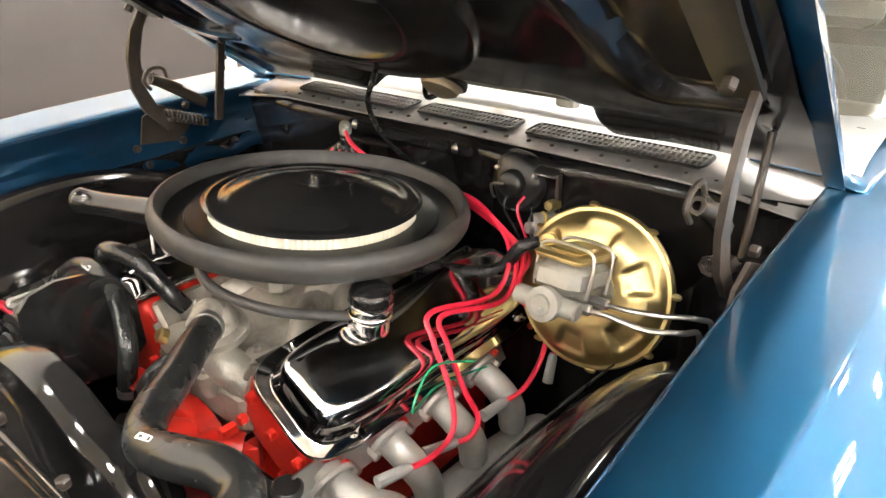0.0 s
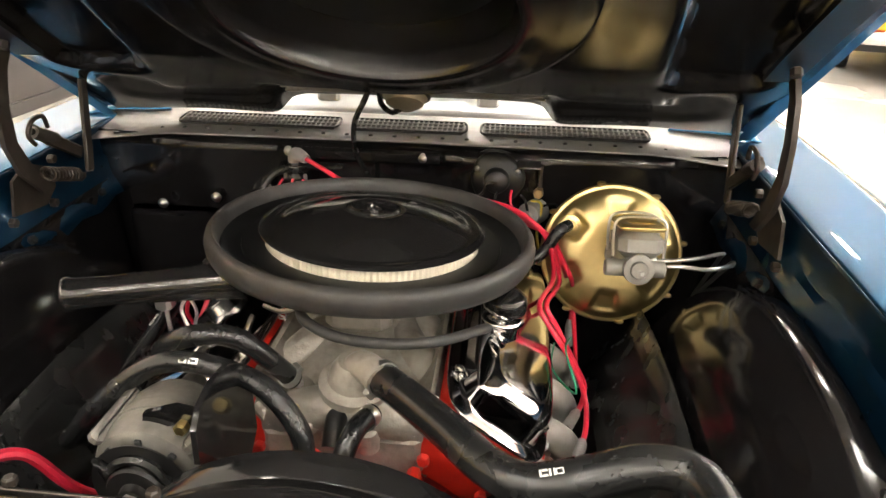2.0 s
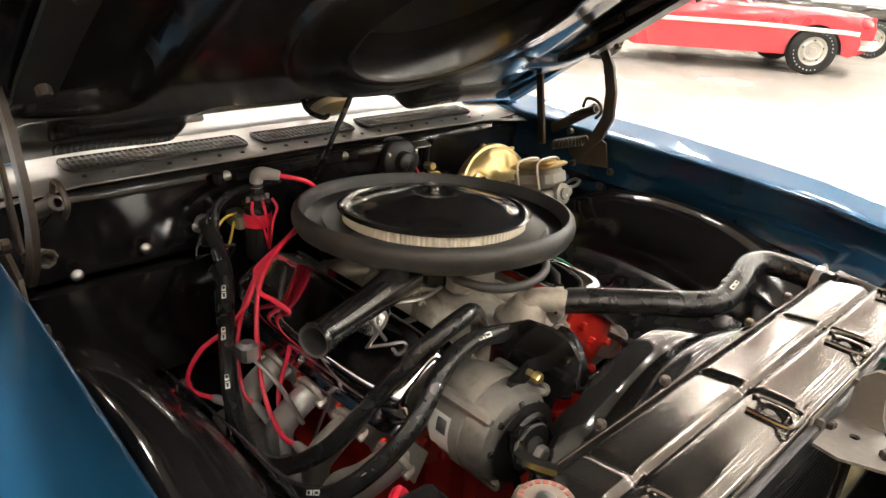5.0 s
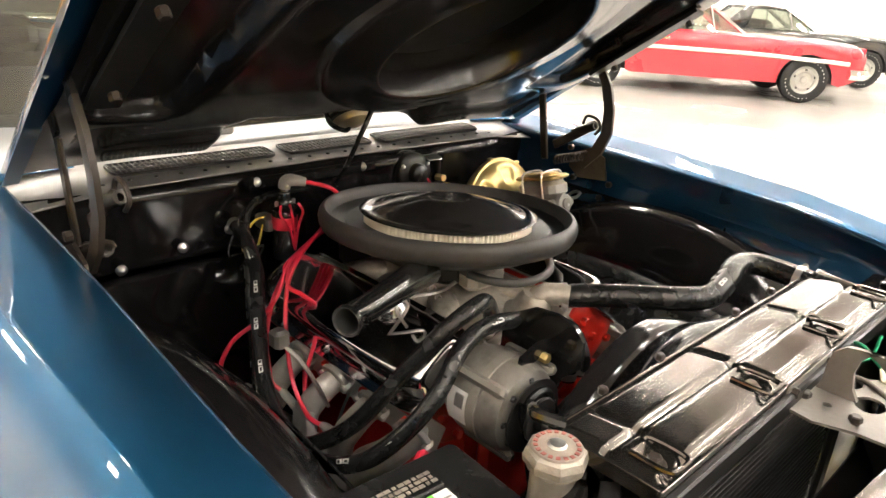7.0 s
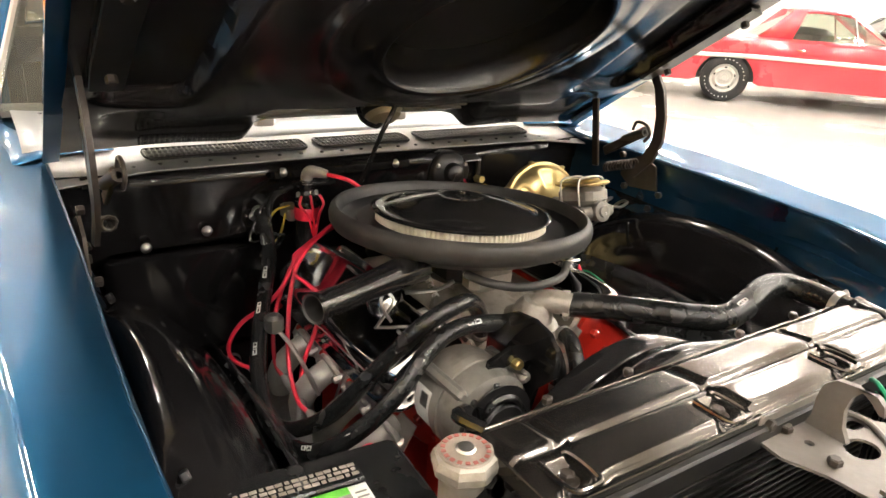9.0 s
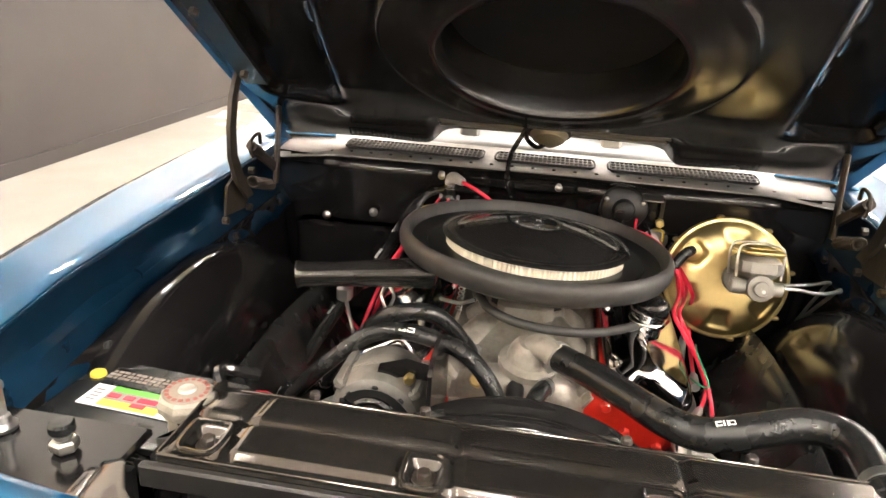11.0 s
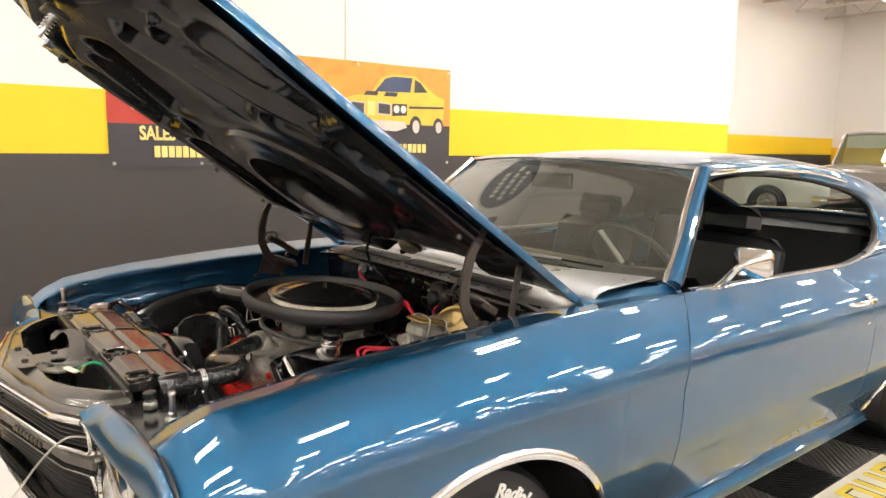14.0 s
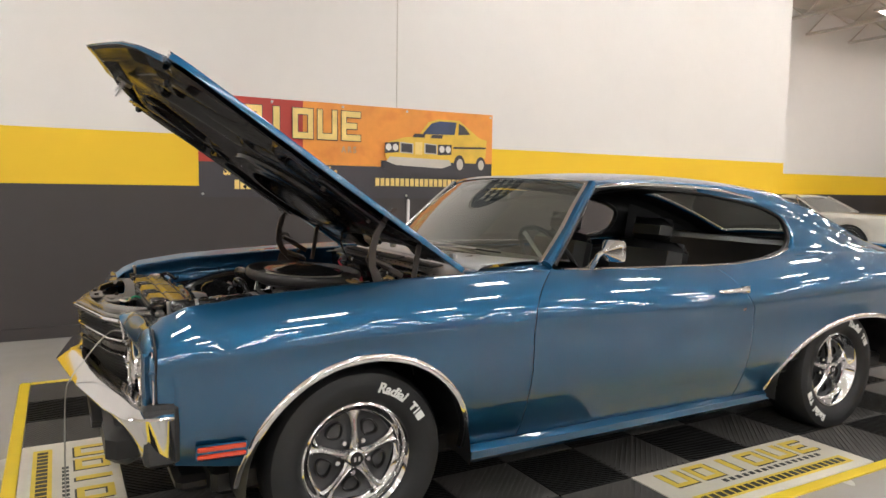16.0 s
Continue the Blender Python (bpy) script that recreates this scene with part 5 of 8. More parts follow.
solo("bay_floor", Geo().box((0, -0.05, 0.26), (1.2, 1.0, 0.06), 0.02), BLACK_SATIN, "black frame and crossmember under the engine", "crossmember", kind="structure")

# ---- engine ----
engine = thing("engine", "red big-block engine with chrome valve covers and a cast aluminium intake", "engine", at=(0, 0.1, 0.35))


def loaf(origin, axes, levels, seg=56, power=3.2):
    """Stacked superellipse outlines: levels are (height, half length, half width)."""
    o, (el, ew, en) = Vector(origin), axes
    rows = []
    for h, a, b in levels:
        fine = []
        for k in range(1441):
            t = 2 * math.pi * k / 1440
            c, s = math.cos(t), math.sin(t)
            fine.append((a * math.copysign(abs(c) ** (2 / power), c), b * math.copysign(abs(s) ** (2 / power), s)))
        fine = np.array(fine)
        acc = np.concatenate([[0], np.cumsum(np.hypot(*np.diff(fine, axis=0).T))])
        at = np.linspace(0, acc[-1], seg + 1)[:-1]
        us, vs = np.interp(at, acc, fine[:, 0]), np.interp(at, acc, fine[:, 1])
        rows.append([o + en * h + el * float(u) + ew * float(v) for u, v in zip(us, vs)])
    g = Geo().grid(rows, close_v=True)
    g.f.append(tuple(len(g.v) - seg + k for k in range(seg)))
    return g


EY = Vector((0, 1, 0))
part("block", Geo().box((0, 0.13, 0.47), (0.34, 0.52, 0.30), 0.03), RED_ENGINE, engine, "red engine block")
part("timing_cover", Geo().box((0, -0.148, 0.50), (0.24, 0.03, 0.26), 0.014), RED_ENGINE, engine, "red timing cover")
part("water_pump", Geo().lathe([(0.001, -0.10), (0.035, -0.10), (0.04, -0.05), (0.075, -0.03), (0.08, 0)], (0, -0.165, 0.585), (0, 1, 0), 24), RED_ENGINE, engine, "red water pump")
for s in (1, -1):
    part("pump_leg", Geo().tube([(s * 0.03, -0.19, 0.60), (s * 0.08, -0.185, 0.625), (s * 0.105, -0.165, 0.62)], 0.028, 12, 4), RED_ENGINE, engine)
    for z in (0.57, 0.665):
        part("bolt", Geo().cyl((s * 0.105, -0.17, z), (s * 0.105, -0.195, z), 0.010, 6, 0.002), RED_ENGINE, engine)
part("pump_neck", Geo().tube([(-0.03, -0.19, 0.63), (-0.022, -0.225, 0.69), (-0.018, -0.243, 0.735)], 0.018, 12, 4), RED_ENGINE, engine, "red hose neck")
for s in (1, -1):
    nrm = Vector((s * 0.58, 0, 0.8146))
    wid = Vector((s * 0.8146, 0, -0.58))
    c = Vector((s * 0.212, 0.108, 0.728))
    head = part("cylinder_head", loaf(c - nrm * 0.13 - EY * 0.004, (EY, wid, nrm), [(0, 0.250, 0.078), (0.05, 0.262, 0.084), (0.10, 0.266, 0.088), (0.125, 0.264, 0.083), (0.129, 0.262, 0.080)], 48, 9), RED_ENGINE, engine, "red cylinder head")
    for k in range(5):
        q = c + EY * (-0.23 + 0.115 * k) + wid * 0.095 - nrm * 0.02
        part("head_bolt", Geo().cyl(q, q + nrm * 0.012, 0.007, 6, 0.002), RED_ENGINE, head)
    for u, v in ((-0.055, -0.035), (0.0, -0.05), (0.055, -0.035), (0.05, -0.095), (-0.05, -0.095)):
        q = Vector((c.x, -0.158, c.z)) + wid * u + nrm * v
        part("end_bolt", Geo().cyl(q, q - EY * 0.013, 0.009, 6, 0.002), RED_ENGINE, head)
    shoulder = [(0.036 + 0.026 * math.sin(a), 0.0245 * (1 - math.cos(a))) for a in np.linspace(0, math.pi / 2, 9)]
    levels = [(0, 0.266, 0.089), (0.003, 0.2685, 0.0915), (0.006, 0.268, 0.091), (0.0075, 0.266, 0.089), (0.0078, 0.253, 0.076), (0.0095, 0.2505, 0.0735), (0.014, 0.2485, 0.0715)]
    levels += [(h, 0.2465 - d, 0.0695 - d) for h, d in shoulder] + [(0.0625, 0.21, 0.033), (0.063, 0.19, 0.008)]
    vc = part("valve_cover", loaf(c - EY * 0.014, (EY, wid, nrm), levels, 160, 5.6), CHROME, engine, "chrome valve cover", 50)
    for k in range(3):
        for v in (-1, 1):
            q = c + EY * (-0.2 + 0.2 * k) + wid * 0.076 * v + nrm * 0.007
            part("cover_bolt", Geo().cyl(q, q + nrm * 0.012, 0.008, 6, 0.002), CHROME, vc)
    q = c + EY * (-0.105) - wid * 0.040 + nrm * 0.056
    if s > 0:
        q = c + EY * (-0.105) - wid * 0.036 + nrm * 0.050
        up = Vector((0.12, 0.0, 1)).normalized()
        bc = part("breather_cap", Geo().lathe([(0.030, -0.016), (0.029, 0.012), (0.0285, 0.020), (0.0320, 0.022), (0.0330, 0.026), (0.0320, 0.030), (0.0285, 0.032), (0.0290, 0.040), (0.0325, 0.043), (0.0335, 0.047), (0.0330, 0.050)], q, up, 40), CHROME, vc, "chrome breather neck", 50)
        part("cap_top", Geo().lathe([(0.0325, 0.049), (0.0325, 0.058), (0.0300, 0.065), (0.0240, 0.070), (0.0140, 0.0725), (0.0005, 0.073)], q, up, 40), BLACK_GLOSS, bc, "glossy black domed cap top", 50)
    else:
        part("oil_cap", Geo().lathe([(0.034, -0.004), (0.035, 0.004), (0.030, 0.008), (0.028, 0.020), (0.024, 0.024), (0.012, 0.022), (0.0005, 0.022)], q, nrm, 32), SATIN_CHROME, vc, "chrome twist oil cap", 50)
        for k, m in enumerate((RED_WIRE, BLUE, BLUE)):
            part("badge_bar", Geo().box(c + EY * (-0.172 + 0.007 * k) + nrm * 0.0580 + wid * 0.006, (0.036, 0.0055, 0.0016), 0.0006, Matrix.Rotation(s * 0.62, 4, "Y")), m, vc, "small red and blue badge bar")
    # exhaust manifold
    ex = part("exhaust_manifold", Geo().tube([(s * 0.318, -0.05, 0.515), (s * 0.318, 0.05, 0.500), (s * 0.315, 0.2, 0.480), (s * 0.31, 0.34, 0.44), (s * 0.30, 0.40, 0.36)], [0.028, 0.030, 0.031, 0.030, 0.028], 16, 5), MANIFOLD, engine, "pale grey cast exhaust manifold", 60)
    for k, y in enumerate((-0.145, -0.035, 0.075, 0.185)):
        if k == 0:
            pts, r = [(s * 0.268, y, 0.650), (s * 0.298, y, 0.642), (s * 0.326, y + 0.018, 0.616), (s * 0.338, y + 0.052, 0.586), (s * 0.326, y + 0.085, 0.535)], [0.026, 0.026, 0.028, 0.028, 0.026]
        else:
            pts, r = [(s * 0.268, y, 0.648), (s * 0.298, y, 0.638), (s * 0.322, y + 0.008, 0.612), (s * 0.330, y + 0.022, 0.580), (s * 0.322, y + 0.038, 0.535)], [0.023, 0.023, 0.024, 0.024, 0.023]
        part("runner", Geo().tube(pts, r, 18, 6), MANIFOLD, ex, "pale grey manifold runner", 60)
        fl = part("flange", Geo().lathe([(0.0005, 0.0), (0.033, 0.0), (0.035, 0.002), (0.035, 0.008), (0.033, 0.010), (0.0005, 0.010)], (s * 0.274, y, 0.646), (s * 0.8146, 0, -0.40), 24, lambda a, r, h: 1 + 0.22 * abs(math.sin(a)) ** 3), MANIFOLD, ex)
        for v in (-0.036, 0.036):
            part("flange_bolt", Geo().cyl((s * 0.272, y + v, 0.650), (s * 0.293, y + v, 0.642), 0.0075, 6, 0.002), STEEL, fl)
    part("gasket", Geo().box((s * 0.2715, 0.03, 0.657), (0.004, 0.45, 0.05), 0.001, Matrix.Rotation(-s * 0.5, 4, "Y")), STEEL, head, "thin bright gasket edge")
# intake manifold
im = part("intake_manifold", loaf((0, 0.12, 0.675), (EY, Vector((1, 0, 0)), Vector((0, 0, 1))), [(0, 0.262, 0.168), (0.025, 0.264, 0.158), (0.05, 0.25, 0.125), (0.075, 0.19, 0.09), (0.10, 0.12, 0.075), (0.118, 0.10, 0.072)], 48, 4), ALU, engine, "cast aluminium intake manifold", 40)
for s in (1, -1):
    for y in (-0.05, 0.06, 0.17, 0.28):
        part("runner", Geo().tube([(s * 0.045, 0.12 + (y - 0.12) * 0.4, 0.765), (s * 0.09, 0.12 + (y - 0.12) * 0.8, 0.748), (s * 0.135, y, 0.70), (s * 0.15, y, 0.67)], [0.026, 0.028, 0.03, 0.03], 12, 5), ALU, im)
    for y in (-0.11, 0.0, 0.11, 0.22, 0.33):
        part("bolt", Geo().cyl((s * 0.137, y, 0.692), (s * 0.130, y, 0.712), 0.009, 6, 0.002), STEEL, im)
    part("side_flange", Geo().box((s * 0.097, 0.105, 0.722), (0.016, 0.50, 0.12), 0.006, Matrix.Rotation(s * 0.618, 4, "Y")), ALU, im)
    part("corner_pad", Geo().box((s * 0.112, -0.128, 0.715), (0.038, 0.045, 0.085), 0.017, Matrix.Rotation(s * 0.618, 4, "Y")), ALU, im)
    part("crossover_pad", Geo().box((s * 0.105, -0.13, 0.668), (0.07, 0.05, 0.065), 0.023), ALU, im)
part("water_crossover", Geo().tube([(-0.11, -0.125, 0.70), (-0.04, -0.14, 0.735), (0.04, -0.14, 0.735), (0.11, -0.125, 0.70)], [0.026, 0.032, 0.032, 0.026], 14, 5), ALU, im)
for x, y, z, r in ((-0.07, -0.10, 0.735, 0.024), (0.075, -0.095, 0.735, 0.026), (-0.115, -0.07, 0.70, 0.02), (0.118, -0.07, 0.70, 0.022), (0.04, -0.165, 0.72, 0.018), (-0.04, -0.165, 0.715, 0.017)):
    part("casting_boss", Geo().lathe([(r * 0.95, -0.03), (r * 0.85, 0.0), (r * 0.75, 0.008), (r * 0.5, 0.011), (0.0005, 0.012)], (x, y, z), (x * 1.5, -0.3, 1), 18), ALU, im)
    part("boss_bolt", Geo().cyl(Vector((x, y, z)) + Vector((x * 1.5, -0.3, 1)).normalized() * 0.010, Vector((x, y, z)) + Vector((x * 1.5, -0.3, 1)).normalized() * 0.020, 0.007, 6, 0.002), STEEL, im)
part("front_rail", Geo().box((0, -0.146, 0.675), (0.23, 0.028, 0.075), 0.012), ALU, im, "cast front rail")
th = part("thermostat_housing", Geo().lathe([(0.05, 0), (0.05, 0.012), (0.038, 0.018), (0.034, 0.034), (0.024, 0.05), (0.0005, 0.055)], (0.015, -0.125, 0.765), (0.1, -0.15, 1), 24), ALU, im, "cast thermostat housing")
part("neck", Geo().tube([(0.015, -0.13, 0.795), (0.03, -0.14, 0.812), (0.05, -0.16, 0.815), (0.062, -0.175, 0.814)], 0.021, 14, 4), ALU, th)
part("heater_nipple", Geo().tube([(0.0, -0.135, 0.74), (0.0, -0.17, 0.745), (0.0, -0.20, 0.72)], 0.015, 12, 4), BLACK_SATIN, im, "dark hose nipple")
part("temperature_sender", Geo().cyl((-0.06, -0.15, 0.735), (-0.065, -0.175, 0.755), 0.012, 8, 0.003), GOLD, im, "brass temperature sender")
part("carburettor", Geo().box((0, 0.10, 0.82), (0.13, 0.18, 0.075), 0.02), BLACK_SATIN, engine, "grey carburettor under the air cleaner")
part("fuel_bowl", Geo().box((0, -0.012, 0.815), (0.10, 0.05, 0.05), 0.014), ALU, engine)
part("throttle_bracket", Geo().tube([(-0.16, 0.02, 0.80), (-0.12, -0.02, 0.815), (-0.09, -0.03, 0.83)], 0.004, 6, 4), STEEL, engine)
part("return_spring", Geo().tube([(-0.12 + 0.006 * math.cos(k), -0.02 + 0.0012 * k, 0.80 + 0.006 * math.sin(k) + 0.001 * k) for k in range(50)], 0.0015, 5, 1), STEEL, engine)
part("distributor", Geo().cyl((0, 0.365, 0.72), (0, 0.365, 0.83), 0.055, 20, 0.01), BLACK_SATIN, engine, "black distributor cap")

# ---- air cleaner ----
AC = Vector((0.003, 0.093, 0.90))
ACN = Vector((0.045, 0.05, 1)).normalized()
air = thing("air_cleaner", "black open air cleaner with white paper element and rubber seal", "air cleaner", at=(0.003, 0.093, 0.86))
part("pan", Geo().lathe([(0.0500, -0.0540), (0.1261, -0.0540), (0.1940, -0.0440), (0.2289, -0.0260), (0.2377, -0.0080), (0.2328, 0.0000), (0.2173, -0.0085), (0.2040, -0.0085), (0.2030, -0.0050), (0.1900, -0.0045), (0.1697, -0.0035)], AC, ACN, 72), PAN_BLACK, air, "black pan")
part("rubber_seal", Geo().lathe([(0.2340, -0.0120), (0.2425, -0.0210), (0.2503, -0.0170), (0.2556, -0.0070), (0.2571, 0.0040), (0.2545, 0.0140), (0.2495, 0.0205), (0.2445, 0.0220), (0.2405, 0.0190), (0.2380, 0.0100), (0.2345, -0.0020), (0.2340, -0.0120)], AC, ACN, 96), SEAL, air, "thick grey-black rubber seal ring", 50)
part("paper_element", Geo().lathe([(0.1455, -0.0280), (0.1649, -0.0280), (0.1659, -0.0260), (0.1659, 0.0120), (0.1649, 0.0140), (0.1455, 0.0140)], AC, ACN, 240, lambda a, r, h: 1 + (0.012 if r > 0.16 and round(a * 240 / 6.28318) % 2 else 0)), PAPER, air, "white pleated paper element", 20)
part("lid", Geo().lathe([(0.1668, 0.0145), (0.1762, 0.0150), (0.1772, 0.0165), (0.1762, 0.0180), (0.1640, 0.0196), (0.1570, 0.0186), (0.1500, 0.0190), (0.1400, 0.0232), (0.1300, 0.0268), (0.0900, 0.0370), (0.0500, 0.0445), (0.0420, 0.0455), (0.0360, 0.0425), (0.0300, 0.0390), (0.0120, 0.0385), (0.0005, 0.0385)], AC, ACN, 96), BLACK_GLOSS, air, "glossy black domed lid", 50)
nut = part("wing_nut", Geo().cyl(AC + ACN * 0.038, AC + ACN * 0.050, 0.006, 12, 0.002), CHROME, air, "bright wing nut")
for s in (1, -1):
    part("wing", Geo().box(AC + ACN * 0.048 + Vector((s * 0.008, 0, 0)), (0.010, 0.003, 0.012), 0.0014), CHROME, nut)
snk = part("snorkel", Geo().lathe([(0.0235, -0.006), (0.0252, 0), (0.0225, 0.006), (0.0215, 0.05), (0.024, 0.14), (0.028, 0.21), (0.030, 0.235)], (-0.390, -0.108, 0.873), (0.94, 0.33, 0.0), 28), BLACK_GLOSS, air, "black snorkel tube", 50)
part("snorkel_bore", Geo().lathe([(0.0235, -0.006), (0.0205, -0.004), (0.019, 0.06), (0.0005, 0.06)], (-0.390, -0.108, 0.873), (0.94, 0.33, 0.0), 28), PRINT_BLACK, snk)
solo("breather_hose", Geo().tube([(0.195, -0.02, 0.812), (0.13, -0.078, 0.820), (0.06, -0.108, 0.828), (-0.01, -0.112, 0.836), (-0.06, -0.09, 0.845), (-0.08, -0.05, 0.85)], 0.008, 12, 6), SEAL, "dark rubber breather hose curving under the air cleaner", "hose")

# ---- ignition ----
coil = thing("ignition_coil", "upright black ignition coil with red wires and grey boot", "ignition coil", at=(-0.20, 0.37, 0.80))
part("canister", Geo().lathe([(0.0005, 0.775), (0.024, 0.775), (0.026, 0.78), (0.026, 0.875), (0.024, 0.88), (0.027, 0.884), (0.027, 0.89), (0.018, 0.895)], (-0.205, 0.365, 0), (0, 0, 1), 24), BLACK_GLOSS, coil, "black coil canister")
part("coil_label", Geo().lathe([(0.0262, 0.842), (0.0268, 0.843), (0.0268, 0.868), (0.0262, 0.869)], (-0.205, 0.365, 0), (0, 0, 1), 24), RED_WIRE, coil, "red label band")
for k in range(3):
    part("coil_wire", Geo().tube([(-0.225 + 0.02 * k, 0.345, 0.897), (-0.232 + 0.026 * k, 0.335, 0.880), (-0.215 + 0.012 * k, 0.333, 0.855), (-0.20, 0.335, 0.80)], 0.0028, 6, 5), RED_WIRE, coil, "thin red coil wire")
part("tower", Geo().lathe([(0.018, 0.893), (0.017, 0.90), (0.013, 0.905), (0.014, 0.91), (0.012, 0.918), (0.014, 0.922), (0.012, 0.93)], (-0.205, 0.365, 0), (0, 0, 1), 16), RUBBER, coil, "black ribbed tower")
part("boot", Geo().tube([(-0.205, 0.365, 0.915), (-0.204, 0.363, 0.938), (-0.195, 0.355, 0.945), (-0.172, 0.335, 0.942)], [0.012, 0.013, 0.013, 0.009], 12, 4), GREY_BOOT, coil, "grey rubber boot")
part("bracket", Geo().box((-0.23, 0.395, 0.85), (0.03, 0.05, 0.03), 0.004), STEEL, coil)
for k, x in enumerate((-0.225, -0.185)):
    part("terminal", Geo().cyl((x, 0.362, 0.888), (x, 0.362, 0.902), 0.004, 6, 0.001), STEEL, coil)


def lead(pts, r=0.0043, label="red silicone spark plug lead with a grey boot"):
    w = thing("plug_lead", label, "plug lead", "spark plug leads", at=pts[0])
    part("wire", Geo().tube(pts, r, 8, 8), RED_WIRE, w)
    a, b = Vector(pts[-1]), Vector(pts[-1]) + (Vector(pts[-1]) - Vector(pts[-2])).normalized() * 0.045
    part("boot", Geo().tube([a - (b - a) * 0.2, a, b], [0.006, 0.0085, 0.0095], 10, 1), GREY_BOOT, w, "grey plug boot")
    return w


lead([(-0.172, 0.335, 0.942), (-0.13, 0.31, 0.93), (-0.08, 0.33, 0.89), (-0.03, 0.36, 0.85)], label="red coil lead from the grey coil boot")
RIGHT = ([(0.300, 0.19, 0.795), (0.272, 0.070, 0.806), (0.292, 0.050, 0.775), (0.333, 0.038, 0.715), (0.354, 0.018, 0.665), (0.352, -0.03, 0.648), (0.342, -0.070, 0.650)],
         [(0.312, 0.20, 0.785), (0.284, 0.082, 0.800), (0.304, 0.068, 0.765), (0.338, 0.066, 0.70), (0.358, 0.074, 0.655), (0.354, 0.058, 0.628), (0.342, 0.030, 0.628)],
         [(0.330, 0.215, 0.79), (0.345, 0.275, 0.73), (0.352, 0.262, 0.67), (0.355, 0.205, 0.635), (0.350, 0.148, 0.635)],
         [(0.318, 0.23, 0.80), (0.335, 0.29, 0.74), (0.350, 0.31, 0.68), (0.35, 0.30, 0.64)])
LEFT = ([(-0.300, 0.205, 0.783), (-0.325, 0.170, 0.720), (-0.345, 0.120, 0.650), (-0.352, 0.060, 0.606), (-0.348, 0.010, 0.606)],
        [(-0.296, 0.208, 0.790), (-0.284, 0.175, 0.778), (-0.266, 0.150, 0.752), (-0.285, 0.135, 0.700), (-0.320, 0.115, 0.640), (-0.338, 0.075, 0.600)],
        [(-0.312, 0.222, 0.765), (-0.345, 0.235, 0.720), (-0.390, 0.250, 0.685), (-0.415, 0.255, 0.640), (-0.405, 0.262, 0.600), (-0.370, 0.250, 0.575)],
        [(-0.288, 0.235, 0.800), (-0.310, 0.245, 0.740), (-0.335, 0.225, 0.670), (-0.345, 0.190, 0.612), (-0.335, 0.165, 0.590)])
for k in range(4):
    o = 0.011 * k
    lead([(0.04, 0.34, 0.85 + o * 0.6), (0.13, 0.32, 0.885 - o * 0.3), (0.225 + o * 0.8, 0.275 + o * 0.4, 0.885 - o), (0.285 + o * 0.5, 0.25 + o, 0.845 - o * 0.6)] + RIGHT[k])
    lead([(-0.04, 0.34, 0.85 + o * 0.6), (-0.12, 0.30, 0.870 - o * 0.3), (-0.205 - o * 0.2, 0.250 + o * 0.4, 0.858 - o * 0.5), (-0.268 - o * 0.3, 0.222 + o * 0.6, 0.826 - o * 0.3)] + LEFT[k])
solo("green_wire", Geo().tube([(0.33, 0.10, 0.73), (0.315, 0.02, 0.755), (0.33, -0.04, 0.72), (0.30, 0.05, 0.70), (0.31, 0.16, 0.68)], 0.0018, 6, 6), GREEN_WIRE, "thin green wire beside the valve cover", "wire")
solo("yellow_wire", Geo().tube([(-0.235, 0.39, 0.865), (-0.27, 0.38, 0.86), (-0.295, 0.38, 0.82), (-0.285, 0.38, 0.79), (-0.26, 0.385, 0.80), (-0.245, 0.385, 0.85)], 0.0025, 6, 6), YELLOW_WIRE, "thin yellow wire loop on the firewall", "wire")

# ---- hoses ----
def hose(name, pts, r, label, marks=()):
    h = thing(name, label, "hose", at=pts[0])
    part("tube", Geo().tube(pts, r, 16, 10), RUBBER, h)
    v = [Vector(p) for p in pts]
    for a, b in ((v[0], v[1]), (v[-1], v[-2])):
        d = (b - a).normalized()
        c = part("clamp", Geo().lathe([(r * 1.0, 0.004), (r * 1.1, 0.004), (r * 1.1, 0.016), (r * 1.0, 0.016)], a, d, 20), STEEL, h, "steel hose clamp")
        part("clamp_screw", Geo().cyl(a + d * 0.01 + d.orthogonal().normalized() * r * 1.15 - d.cross(d.orthogonal()).normalized() * 0.008, a + d * 0.01 + d.orthogonal().normalized() * r * 1.15 + d.cross(d.orthogonal()).normalized() * 0.008, 0.005, 8, 0.001), STEEL, c)
    for p, q, up in marks:
        p, q, up = Vector(p), Vector(q), Vector(up).normalized()
        d = (q - p).normalized()
        up = (up - d * up.dot(d)).normalized()
        side = d.cross(up)
        fr = Matrix(((d.x, side.x, up.x, p.x), (d.y, side.y, up.y, p.y), (d.z, side.z, up.z, p.z), (0, 0, 0, 1)))
        g = Geo()
        for (u, vv, w, hh) in ((0.0, 0, 0.003, 0.011), (0.006, 0.004, 0.008, 0.003), (0.006, -0.004, 0.008, 0.003), (0.013, 0, 0.003, 0.011), (0.019, 0, 0.003, 0.011), (0.026, 0.004, 0.009, 0.0016), (0.026, -0.004, 0.009, 0.0016), (0.0305, 0, 0.0016, 0.009), (0.0215, 0, 0.0016, 0.009)):
            g.box(fr @ Vector((u * 0.75, vv * 0.7, r * 1.01)), (w * 0.75, hh * 0.7, 0.0012), 0.0003, fr.to_3x3().to_4x4())
        part("printed_mark", g, WHITE_LETTER, h, "white printed mark")
    return h


